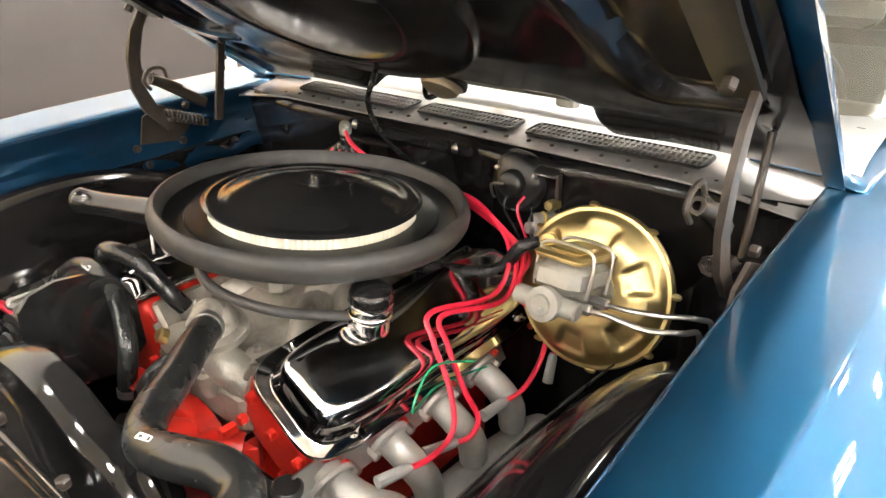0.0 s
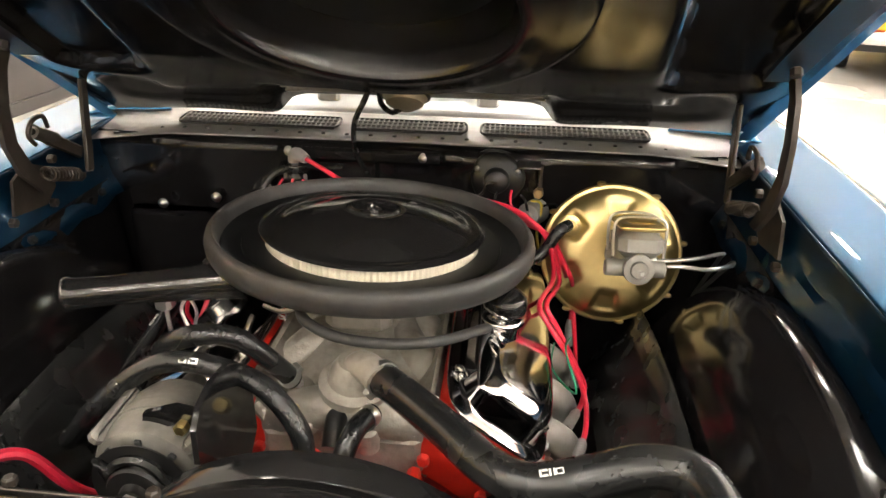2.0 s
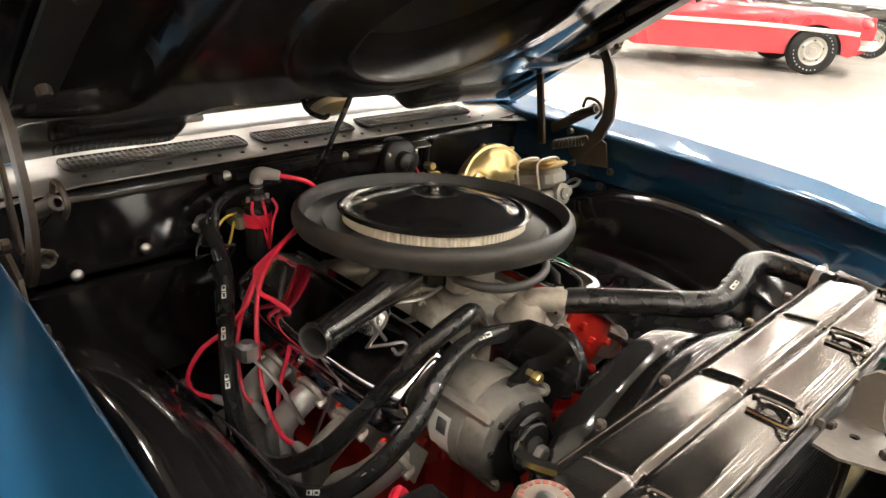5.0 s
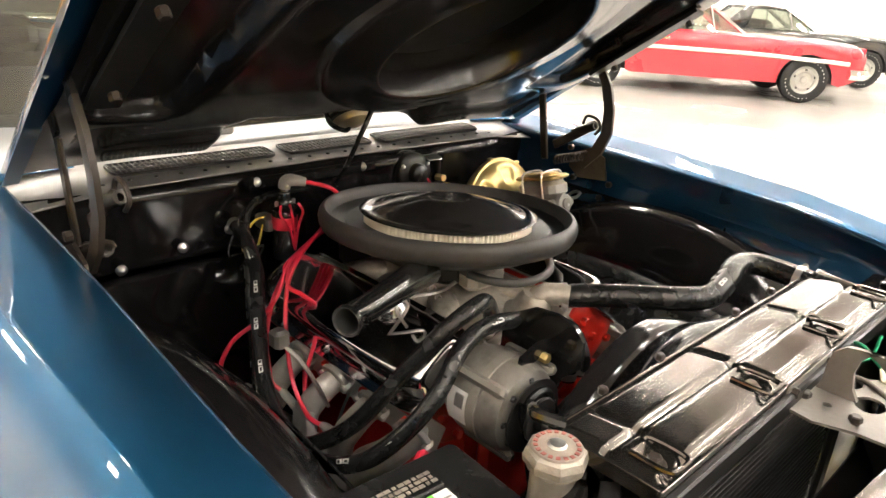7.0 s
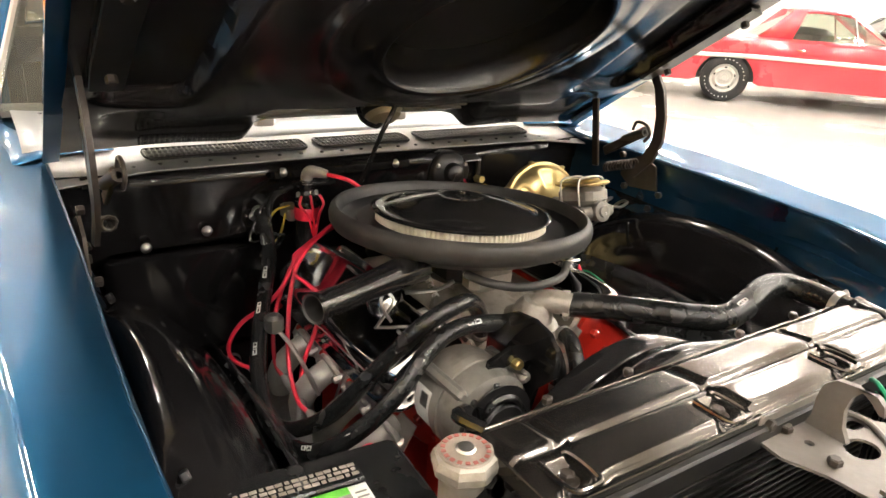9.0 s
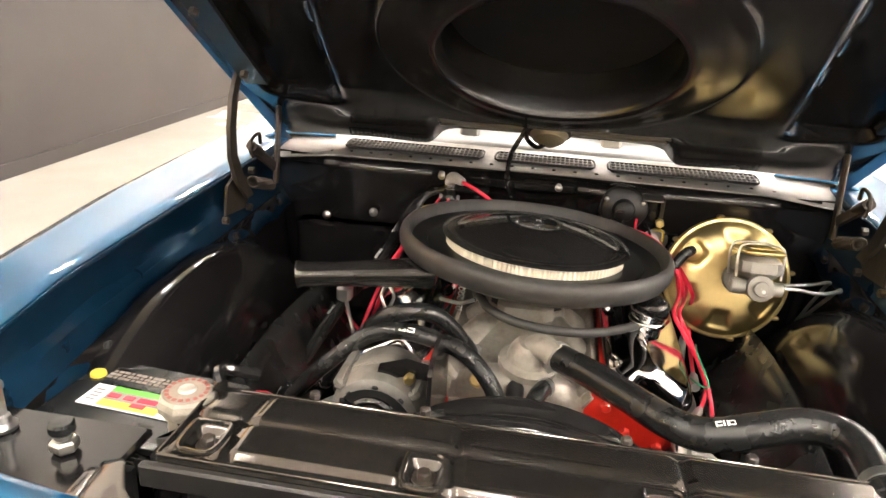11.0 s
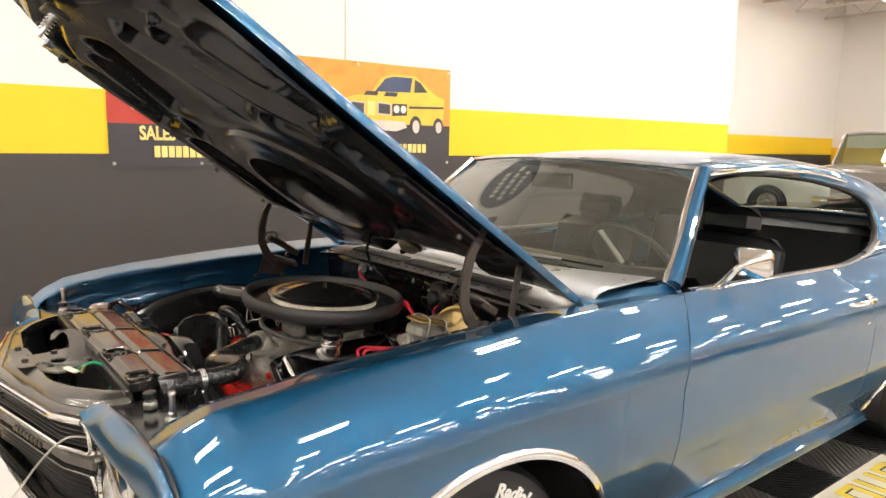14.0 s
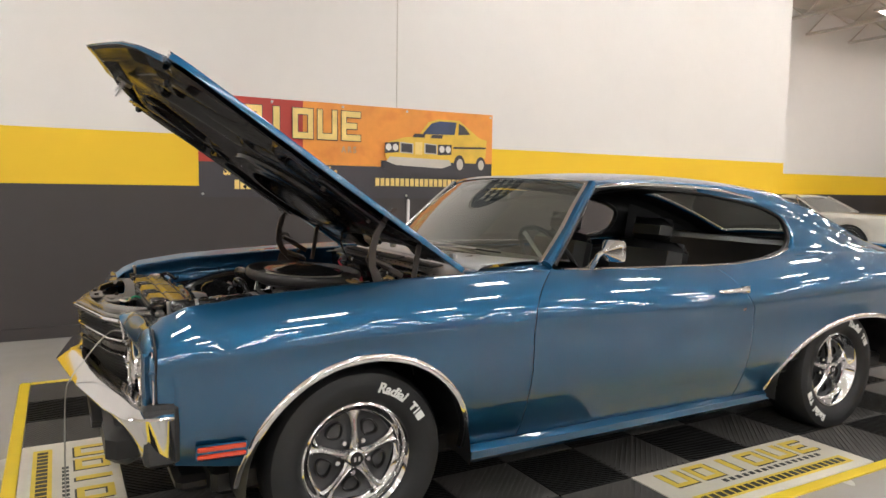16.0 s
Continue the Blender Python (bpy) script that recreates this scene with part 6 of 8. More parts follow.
hose("upper_radiator_hose", [(0.055, -0.158, 0.810), (0.100, -0.207, 0.817), (0.155, -0.270, 0.823), (0.205, -0.330, 0.828), (0.250, -0.356, 0.832), (0.310, -0.354, 0.847), (0.362, -0.344, 0.857), (0.405, -0.350, 0.858), (0.424, -0.388, 0.857), (0.422, -0.455, 0.855)], 0.0225, "black molded upper radiator hose with steel clamps", [((0.262, -0.358, 0.836), (0.30, -0.355, 0.845), (-0.2, -0.4, 1))])


def mark(i, up):
    p, q = Vector(HEATER[i]), Vector(HEATER[i + 1])
    return (p.lerp(q, 0.25), q, up)


HEATER = [(-0.023, -0.253, 0.705), (-0.022, -0.250, 0.735), (-0.032, -0.236, 0.778), (-0.080, -0.215, 0.822), (-0.150, -0.202, 0.838), (-0.205, -0.200, 0.838), (-0.252, -0.205, 0.818), (-0.309, -0.217, 0.768), (-0.354, -0.202, 0.715), (-0.398, -0.165, 0.665), (-0.420, -0.095, 0.630), (-0.430, 0.0, 0.630), (-0.411, 0.098, 0.669), (-0.382, 0.165, 0.715), (-0.345, 0.235, 0.755), (-0.318, 0.285, 0.800), (-0.300, 0.360, 0.840), (-0.290, 0.425, 0.850)]
hose("heater_hose", HEATER, 0.0140, "black heater hose with white marks past the alternator", [mark(4, (-0.3, -0.8, 1)), mark(6, (-0.5, -1, 0.9)), mark(7, (-0.6, -1, 0.8)), mark(8, (-0.7, -1, 0.7)), mark(9, (-0.7, -0.8, 0.9)), mark(10, (-0.8, -0.4, 1)), mark(12, (-1, -1, 0.6)), mark(13, (-1, -1, 0.5)), mark(14, (-0.8, -1, 0.5)), mark(15, (-0.6, -1, 0.3))])
hose("heater_hose", [(-0.080, -0.105, 0.755), (-0.095, -0.128, 0.795), (-0.135, -0.148, 0.846), (-0.182, -0.165, 0.858), (-0.235, -0.155, 0.828), (-0.290, -0.115, 0.745), (-0.345, -0.070, 0.655), (-0.385, -0.010, 0.600), (-0.405, 0.07, 0.570), (-0.405, 0.18, 0.545), (-0.38, 0.32, 0.52), (-0.36, 0.42, 0.51)], 0.0145, "black heater hose over the valve cover")
part("pump_neck", Geo().tube([(0.03, -0.19, 0.63), (0.025, -0.235, 0.665), (0.022, -0.25, 0.70)], 0.017, 12, 4), RED_ENGINE, engine, "red hose neck")
hose("bypass_hose", [(0.022, -0.250, 0.700), (0.022, -0.248, 0.735), (0.035, -0.215, 0.765), (0.05, -0.175, 0.762)], 0.014, "short black bypass hose with steel clamps")

# wiring loom down the passenger side
loom = thing("wiring_loom", "black taped wiring loom along the firewall and inner fender", "wiring loom", at=(-0.3, 0.4, 0.8))
part("trunk", Geo().tube([(-0.12, 0.41, 0.905), (-0.22, 0.41, 0.90), (-0.27, 0.40, 0.88), (-0.290, 0.37, 0.83), (-0.312, 0.33, 0.74), (-0.335, 0.28, 0.64), (-0.37, 0.20, 0.52)], 0.008, 10, 6), RUBBER, loom)
for k in range(4):
    part("strand", Geo().tube([(-0.28, 0.40, 0.88), (-0.30 - 0.008 * k, 0.385, 0.86 - 0.02 * k), (-0.29 + 0.012 * k, 0.37, 0.81), (-0.31 + 0.008 * k, 0.365, 0.77)], 0.0028, 6, 5), RUBBER, loom)
part("connector", Geo().box((-0.375, 0.11, 0.745), (0.03, 0.03, 0.035), 0.006), STEEL, loom, "bright connector")
part("dip_stick", Geo().tube([(-0.375, 0.11, 0.74), (-0.35, 0.07, 0.70), (-0.32, 0.04, 0.62)], 0.004, 6, 4), STEEL, loom, "steel tube")
solo("dipstick", Geo().tube([(-0.24, -0.07, 0.80), (-0.255, -0.06, 0.83), (-0.245, -0.055, 0.848), (-0.232, -0.06, 0.83), (-0.25, -0.04, 0.78), (-0.28, 0.02, 0.66), (-0.29, 0.06, 0.55)], 0.0028, 6, 6), STEEL, "bright wire loop handled dipstick", "dipstick")

# ---- power steering pump ----
psp = thing("power_steering_pump", "black power steering pump low at the engine front", "pump", at=(0.25, -0.22, 0.50))
part("body", Geo().lathe([(0.0005, 0.07), (0.045, 0.068), (0.055, 0.058), (0.057, 0.0), (0.05, -0.01), (0.0005, -0.012)], (0.250, -0.235, 0.575), (0, 1, 0.05), 32), BLACK_GLOSS, psp, "", 50)
part("pulley", Geo().lathe([(0.0005, 0.02), (0.02, 0.02), (0.03, 0.014), (0.062, 0.012), (0.072, 0.018), (0.062, 0.006), (0.072, -0.006), (0.03, -0.004), (0.0005, -0.004)], (0.250, -0.275, 0.575), (0, 1, 0), 40), BLACK_SATIN, psp, "black pulley", 40)
part("filler_neck", Geo().cyl((0.255, -0.205, 0.62), (0.262, -0.205, 0.665), 0.017, 18, 0.003), BLACK_GLOSS, psp)
part("filler_cap", Geo().cyl((0.262, -0.205, 0.662), (0.264, -0.205, 0.676), 0.021, 18, 0.004), BLACK_SATIN, psp)
part("bracket", Geo().box((0.205, -0.18, 0.545), (0.10, 0.012, 0.16), 0.004), BLACK_SATIN, psp)
part("pump_hose", Geo().tube([(0.285, -0.20, 0.60), (0.330, -0.23, 0.64), (0.345, -0.27, 0.60), (0.33, -0.28, 0.48)], 0.010, 10, 6), RUBBER, psp, "black pump hose")

# ---- alternator ----
alt = thing("alternator", "grey cast alternator with a black pulley and a white label", "alternator", at=(-0.20, -0.25, 0.68))
AO, AA = Vector((-0.20, -0.20, 0.742)), Vector((0, -1, 0))
part("rear_case", Geo().lathe([(0.0005, -0.02), (0.05, -0.018), (0.066, -0.006), (0.072, 0.015), (0.072, 0.045)], AO, AA, 36), ALT_GREY, alt, "cast grey case")
part("stator", Geo().lathe([(0.070, 0.045), (0.0745, 0.046), (0.0745, 0.062), (0.070, 0.063)], AO, AA, 36), CASTGREY, alt)
part("front_case", Geo().lathe([(0.072, 0.063), (0.072, 0.085), (0.066, 0.10), (0.05, 0.108), (0.02, 0.11)], AO, AA, 36), ALT_GREY, alt, "cast grey case")
for k in range(8):
    a = k * 0.785
    part("vent_slot", Geo().box(AO + AA * 0.1055 + Vector((math.cos(a), 0, math.sin(a))) * 0.047, (0.024, 0.006, 0.010), 0.002, Matrix.Rotation(-a, 4, "Y")), PRINT_BLACK, alt)
for a in (0.7, 2.4, 4.4):
    part("case_lug", Geo().box(AO + AA * 0.055 + Vector((math.cos(a), 0, math.sin(a))) * 0.076, (0.018, 0.10, 0.018), 0.005, Matrix.Rotation(-a, 4, "Y")), ALT_GREY, alt)
pul = part("pulley", Geo().lathe([(0.001, 0.142), (0.016, 0.142), (0.018, 0.132), (0.034, 0.132), (0.036, 0.128), (0.028, 0.121), (0.036, 0.114), (0.034, 0.112), (0.012, 0.112)], AO, AA, 32), BLACK_SATIN, alt, "black belt pulley")
part("shaft_nut", Geo().cyl(AO + AA * 0.135, AO + AA * 0.155, 0.012, 6, 0.003), STEEL, pul, "bright shaft nut")
part("fan", Geo().lathe([(0.02, 0.112), (0.058, 0.113), (0.06, 0.117), (0.02, 0.117)], AO, AA, 32), BLACK_SATIN, alt)
rows = []
for a in np.linspace(2.75, 3.55, 7):
    rows.append([AO + AA * h + Vector((math.cos(a), 0, math.sin(a))) * 0.0733 for h in (0.006, 0.044)])
part("label", Geo().grid(rows), WHITE_LETTER, alt, "white printed label")
for k in range(9):
    a = 2.85 + 0.035 * k
    part("label_bar", Geo().box(AO + AA * 0.030 + Vector((math.cos(a), 0, math.sin(a))) * 0.0738, (0.0008, 0.018, 0.0012 + 0.0008 * (k % 2)), 0.0002, Matrix.Rotation(-a, 4, "Y")), PRINT_BLACK, alt)
part("side_bracket", Geo().prism([(-0.335, 0.80), (-0.333, 0.845), (-0.315, 0.864), (-0.28, 0.872), (-0.235, 0.866), (-0.195, 0.842), (-0.175, 0.80), (-0.172, 0.72), (-0.21, 0.69), (-0.285, 0.70), (-0.30, 0.765)], Matrix.Translation((-0.112, 0, 0)) @ Matrix(((0, 0, 1, 0), (1, 0, 0, 0), (0, 1, 0, 0), (0, 0, 0, 1))), -0.007), BLACK_GLOSS, alt, "black alternator bracket plate")
part("bracket_arm", Geo().prism([(-0.045, -0.012), (-0.04, 0.016), (0.0, 0.030), (0.045, 0.022), (0.045, 0.0), (0.0, 0.004)], Matrix.Translation((-0.16, -0.278, 0.808)) @ Matrix(((1, 0, 0, 0), (0, 0, -1, 0), (0, 1, 0, 0), (0, 0, 0, 1))), 0.008), BLACK_GLOSS, alt, "black adjusting arm")
part("bracket_bolt", Geo().cyl((-0.152, -0.280, 0.812), (-0.152, -0.298, 0.812), 0.0085, 6, 0.002), GOLD, alt)
for x, z, r in ((0.0, 0.585, 0.095), (0.0, 0.42, 0.09)):
    solo("belt_pulley", Geo().lathe([(0.001, 0), (r * 0.5, 0.0), (r * 0.55, -0.012), (r, -0.012), (r * 0.86, 0.0), (r, 0.012), (r * 0.5, 0.014)], (x, -0.27, z), (0, 1, 0), 36), BLACK_SATIN, "black engine belt pulley", "pulley")
belt = []
for a in np.linspace(0.4, 3.0, 9):
    belt.append((-0.20 + 0.034 * math.cos(a), -0.322, 0.752 + 0.034 * math.sin(a)))
for a in np.linspace(3.3, 6.1, 12):
    belt.append((0.0 + 0.078 * math.cos(a), -0.27, 0.42 + 0.078 * math.sin(a)))
belt.append(belt[0])
solo("drive_belt", Geo().tube(belt, 0.006, 6, 2), RUBBER, "black rubber belt round the alternator pulley", "belt")

# ---- brake booster ----
boost = thing("brake_booster", "gold zinc brake booster with cast master cylinder on the firewall", "brake booster", at=(0.411, 0.304, 0.796))
boost.scale = (0.93, 0.93, 0.93)
BA = Vector((0.0, -0.965, 0.26)).normalized()
BO = Vector((0.411, 0.304, 0.796))


part("rear_shell", Geo().lathe([(0.06, -0.075), (0.10, -0.06), (0.125, -0.03), (0.136, -0.006), (0.138, 0.0), (0.136, 0.004)], BO, BA, 64), GOLD, boost, "gold rear shell")
part("clamp_band", Geo().lathe([(0.134, -0.006), (0.1405, -0.004), (0.1415, 0.004), (0.138, 0.010), (0.132, 0.011)], BO, BA, 64), GOLD, boost, "gold crimped band")
rows = []
BU = (Vector((0, 0, 1)) - BA * BA.z).normalized()
BW = BA.cross(BU)
for r in np.linspace(0.134, 0.0, 40):
    row = []
    for k in range(144):
        a = 2 * math.pi * k / 144
        h = 0.008 + 0.032 * (1 - min(1, (max(0, r - 0.05) / 0.082)) ** 3)
        lobe = 1 / (1 + math.exp(-9 * (math.cos(6 * a + 0.4) - 0.15)))
        h -= 0.010 * lobe / (1 + math.exp((abs(r - 0.095) - 0.019) / 0.003))
        row.append(BO + BA * h + (BU * math.cos(a) + BW * math.sin(a)) * max(r, 0.0004))
    rows.append(row)
part("front_shell", Geo().grid(rows, close_v=True), GOLD, boost, "gold front shell with pressed lobes", 60)
for k in range(8):
    a = k * 0.785 + 0.2
    part("crimp_tab", Geo().box(BO + BA * 0.004 + (BU * math.cos(a) + BW * math.sin(a)) * 0.142, (0.018, 0.012, 0.010), 0.003), GOLD, boost)
ckp = BO + BA * 0.03 + BU * 0.055 + (BW * 0.085 if BW.x < 0 else -BW * 0.085)
part("check_valve", Geo().lathe([(0.020, -0.012), (0.020, 0.004), (0.012, 0.006), (0.009, 0.03), (0.0005, 0.032)], ckp, BA, 18), GOLD, boost, "gold vacuum check valve")
solo("booster_vacuum_hose", Geo().tube([ckp + BA * 0.02, ckp + BA * 0.04 + Vector((-0.02, 0, -0.012)), (0.27, 0.235, 0.81), (0.19, 0.20, 0.80), (0.10, 0.19, 0.79)], 0.011, 12, 6), RUBBER, "black booster vacuum hose", "hose")
part("master_cylinder", Geo().lathe([(0.0005, 0.22), (0.014, 0.22), (0.016, 0.215), (0.026, 0.213), (0.027, 0.20), (0.024, 0.195), (0.024, 0.06), (0.034, 0.055), (0.036, 0.036)], BO + BU * 0.008 + Vector((0.018, 0, 0)), BA, 28), CASTGREY, boost, "cast grey master cylinder")
MCO = BO + BA * 0.140 + BU * 0.054 + Vector((0.022, 0, 0))
MF = Matrix(((BW.x, BA.x, BU.x, 0), (BW.y, BA.y, BU.y, 0), (BW.z, BA.z, BU.z, 0), (0, 0, 0, 1)))
part("reservoir", Geo().box(MCO - BU * 0.006, (0.078, 0.125, 0.050), 0.014, MF), CASTGREY, boost, "grey reservoir body")
part("reservoir_lid", Geo().box(MCO + BU * 0.025, (0.08, 0.128, 0.012), 0.005, MF), GOLD, boost, "gold reservoir lid")
part("lid_rib", Geo().box(MCO + BU * 0.033, (0.048, 0.09, 0.008), 0.004, MF), GOLD, boost)
for d in (-0.032, 0.032):
    part("bail_wire", Geo().tube([MCO + BA * d - BW * 0.044 - BU * 0.03, MCO + BA * d - BW * 0.045 + BU * 0.022, MCO + BA * d - BW * 0.03 + BU * 0.040, MCO + BA * d + BW * 0.03 + BU * 0.040, MCO + BA * d + BW * 0.045 + BU * 0.022, MCO + BA * d + BW * 0.044 - BU * 0.03], 0.0028, 8, 4), STEEL, boost, "steel bail wire")
xs_ = 1 if BW.x > 0 else -1
for d, zz in ((0.05, 0.0), (0.11, -0.012)):
    p = MCO + BA * (d - 0.09) - BU * 0.047 + BW * xs_ * 0.02
    part("outlet", Geo().cyl(p, p + BW * xs_ * 0.03, 0.009, 6, 0.002), STEEL, boost)
    part("brake_line", Geo().tube([p + BW * xs_ * 0.03, p + BW * xs_ * 0.06 + BU * 0.002, p + BW * xs_ * 0.11 + Vector((0, 0.01, 0.006 + zz)), p + BW * xs_ * 0.155 + Vector((0, 0.03, 0.008 + zz)), p + BW * xs_ * 0.165 + Vector((0, 0.08, -0.03)), (0.59, 0.34, 0.66), (0.59, 0.37, 0.52)], 0.0042, 8, 6), STEEL, boost, "bent steel brake line")
nb = MCO - BU * 0.047 + BA * 0.005
part("bleed_boss", Geo().cyl(nb + BA * 0.045 + BW * xs_ * 0.045, nb + BA * 0.045 - BW * xs_ * 0.06, 0.015, 16, 0.003), CASTGREY, boost, "cast cross bore")
for k, r in ((0.066, 0.017), (0.072, 0.010), (0.076, 0.005)):
    part("end_plug", Geo().cyl(nb + BA * 0.04 - BU * 0.004, nb + BA * k - BU * 0.004, r, 18, 0.002), STEEL, boost)

# ---- radiator and its plates ----
CAPPRINT = material("worn_cream_print", (0.22, 0.185, 0.155), 0.55, 0, 0.25, 40)
CAPRED = material("faded_red_print", (0.25, 0.07, 0.055), 0.55, 0, 0.3, 60)
rad = thing("radiator", "black radiator with a ribbed steel top plate and octagonal cap", "radiator", at=(0, -0.54, 0.4))
part("core", Geo().box((0.0, -0.545, 0.60), (0.70, 0.06, 0.46), 0.006), BLACK_SATIN, rad, "black radiator core")
for k in range(34):
    part("fin", Geo().box((0.0, -0.578, 0.40 + 0.0125 * k), (0.66, 0.006, 0.004), 0.001), BLACK_SATIN, rad)
for s in (1, -1):
    part("side_tank", Geo().box((s * 0.375, -0.53, 0.60), (0.06, 0.09, 0.50), 0.025), BLACK_GLOSS, rad, "black side tank")
part("inlet_neck", Geo().lathe([(0.0005, 0.0), (0.026, 0.0), (0.0285, 0.004), (0.0285, 0.060), (0.030, 0.062), (0.030, 0.070), (0.0225, 0.074), (0.0225, 0.095)], (0.4165, -0.540, 0.849), (0.006, 0.085, 0.006), 28), BLACK_GLOSS, rad, "black inlet pipe")
part("filler_neck", Geo().lathe([(0.026, 0.80), (0.026, 0.845), (0.032, 0.85), (0.032, 0.854)], (-0.388, -0.487, 0), (0, 0, 1), 24), ALU, rad)
cap = part("radiator_cap", Geo().lathe([(0.0005, 0.876), (0.027, 0.875), (0.034, 0.871), (0.037, 0.863), (0.036, 0.855), (0.031, 0.850)], (-0.388, -0.487, 0), (0, 0, 1), 8), ALU, rad, "octagonal radiator cap with a worn red and white print", 20)
part("cap_print", Geo().lathe([(0.011, 0.8772), (0.028, 0.8764), (0.0295, 0.8745)], (-0.388, -0.487, 0), (0, 0, 1), 32), CAPPRINT, cap, "worn cream printed ring")
for k in range(18):
    a = k * 0.349
    part("print_bar", Geo().box((-0.388 + 0.024 * math.cos(a), -0.487 + 0.024 * math.sin(a), 0.8772), (0.005, 0.005, 0.0012), 0.0003, Matrix.Rotation(a, 4, "Z")), CAPRED, cap)
part("cap_boss", Geo().lathe([(0.0005, 0.881), (0.009, 0.880), (0.012, 0.876)], (-0.388, -0.487, 0), (0, 0, 1), 16), STEEL, cap)

PLATE_DARK = material("dark_plate_finish", (0.105, 0.096, 0.088), 0.15, 0.9, 0.2, 7, bump=0.03, bump_scale=10, rvary=0.4)
plate = thing("radiator_top_plate", "dark glossy stamped top plate with slots over the radiator", "radiator plate", at=(0.02, -0.52, 0.87))
PX0, PX1, PY0, PY1 = -0.362, 0.415, -0.598, -0.455
SLOTS = (-0.32, -0.078, 0.168, 0.385)
rows = []
for x in np.linspace(PX0, PX1, 130):
    row = []
    for y in np.linspace(PY0, PY1, 34):
        z = 0.872
        dx = min(abs(x - sx) for sx in SLOTS)
        mid = -0.528
        # raised pads behind and in front of the long groove, dimples at the bolts
        edge_d = min(x - PX0, PX1 - x, y - PY0, PY1 - y)
        z += 0.008 * min(1, max(0, edge_d - 0.006) / 0.008)
        z -= 0.007 * math.exp(-((y - mid) / 0.006) ** 2) + 0.13 * max(0, y - mid - 0.004)
        sep = min(abs(x - (sx + 0.028)) for sx in SLOTS[:-1])
        z -= 0.006 * math.exp(-(sep / 0.006) ** 2)
        sd = max(dx - 0.020, abs(y + 0.572) - 0.022)
        z -= 0.012 / (1 + math.exp(max(-40, min(40, sd / 0.0028))))
        z += 0.003 * math.exp(-(sd / 0.006) ** 2)
        row.append((x, y, z))
    rows.append(row)
part("sheet", Geo().grid(rows), PLATE_DARK, plate, "", 60)
part("front_flange", Geo().box((0.026, PY0 - 0.001, 0.862), (PX1 - PX0, 0.004, 0.022), 0.001), PLATE_DARK, plate)
part("rear_flange", Geo().box((0.026, PY1 + 0.001, 0.856), (PX1 - PX0, 0.004, 0.020), 0.001), PLATE_DARK, plate)
for s, x in ((-1, PX0), (1, PX1)):
    part("end_flange", Geo().box((x, (PY0 + PY1) / 2, 0.864), (0.004, PY1 - PY0, 0.020), 0.001), PLATE_DARK, plate)
for sx in SLOTS:
    b = part("bolt", Geo().cyl((sx, -0.567, 0.867), (sx, -0.567, 0.878), 0.0085, 6, 0.002), BROWN_METAL, plate, "dark plate bolt")
    part("washer", Geo().lathe([(0.008, 0), (0.014, 0), (0.014, 0.002), (0.008, 0.002)], (sx, -0.567, 0.8675), (0, 0, 1), 16), BROWN_METAL, b)
for sx in SLOTS:
    loop = [(sx + 0.021 * a, -0.572 + 0.027 * b, 0.8815) for a, b in ((-1, 0.9), (-1, -0.4), (-0.8, -0.9), (-0.3, -1), (0.3, -1), (0.8, -0.9), (1, -0.4), (1, 0.5), (0.85, 0.95), (0.5, 1.05))]
    part("slot_rim", Geo().tube(loop, 0.0034, 8, 4), PLATE_DARK, plate, "raised slot rim")
part("side_strap", Geo().tube([(PX0 + 0.01, -0.47, 0.878), (PX0 - 0.005, -0.44, 0.882), (PX0 + 0.03, -0.41, 0.86)], 0.008, 8, 4), BLACK_GLOSS, plate)

shroud = thing("fan_shroud", "glossy black fan shroud behind the radiator", "fan shroud", at=(0.02, -0.42, 0.6))
rows = []
for a in np.linspace(0.02, math.pi - 0.02, 33):
    ca, sa = math.cos(a), math.sin(a)
    rows.append([(0.02 + (0.34 * ca), -0.455, 0.60 + min(0.262, 0.34 * sa)), (0.02 + 0.31 * ca, -0.43, 0.58 + 0.285 * sa), (0.02 + 0.27 * ca, -0.40, 0.58 + 0.270 * sa), (0.02 + 0.262 * ca, -0.345, 0.58 + 0.262 * sa), (0.02 + 0.255 * ca, -0.345, 0.58 + 0.255 * sa)])
part("cone", Geo().grid([r[:3] for r in rows]), BLACK_GLOSS, shroud, "", 40, 0.003)
part("throat_ring", Geo().grid([r[2:] for r in rows]), BLACK_GLOSS, shroud, "", 40, 0.003)
for x in (-0.24, -0.1, 0.14, 0.28):
    part("shroud_bolt", Geo().cyl((x, -0.447, 0.862), (x, -0.447, 0.873), 0.007, 6, 0.002), BROWN_METAL, shroud)
fan = thing("cooling_fan", "black steel engine cooling fan at rest", "fan", at=(0, -0.36, 0.58))
part("hub", Geo().cyl((0, -0.33, 0.585), (0, -0.40, 0.585), 0.06, 24, 0.01), CASTGREY, fan)
for k in range(6):
    a = k * 1.047 + 0.2
    d, e = Vector((math.cos(a), 0, math.sin(a))), Vector((-math.sin(a), 0, math.cos(a)))
    rows = [[Vector((0, -0.372, 0.585)) + d * r + e * w * 0.045 * (0.7 + r) + Vector((0, w * 0.018, 0)) for w in (-1, 0, 1)] for r in (0.05, 0.12, 0.18, 0.235)]
    part("blade", Geo().grid(rows), BLACK_SATIN, fan, "", 60, 0.002)

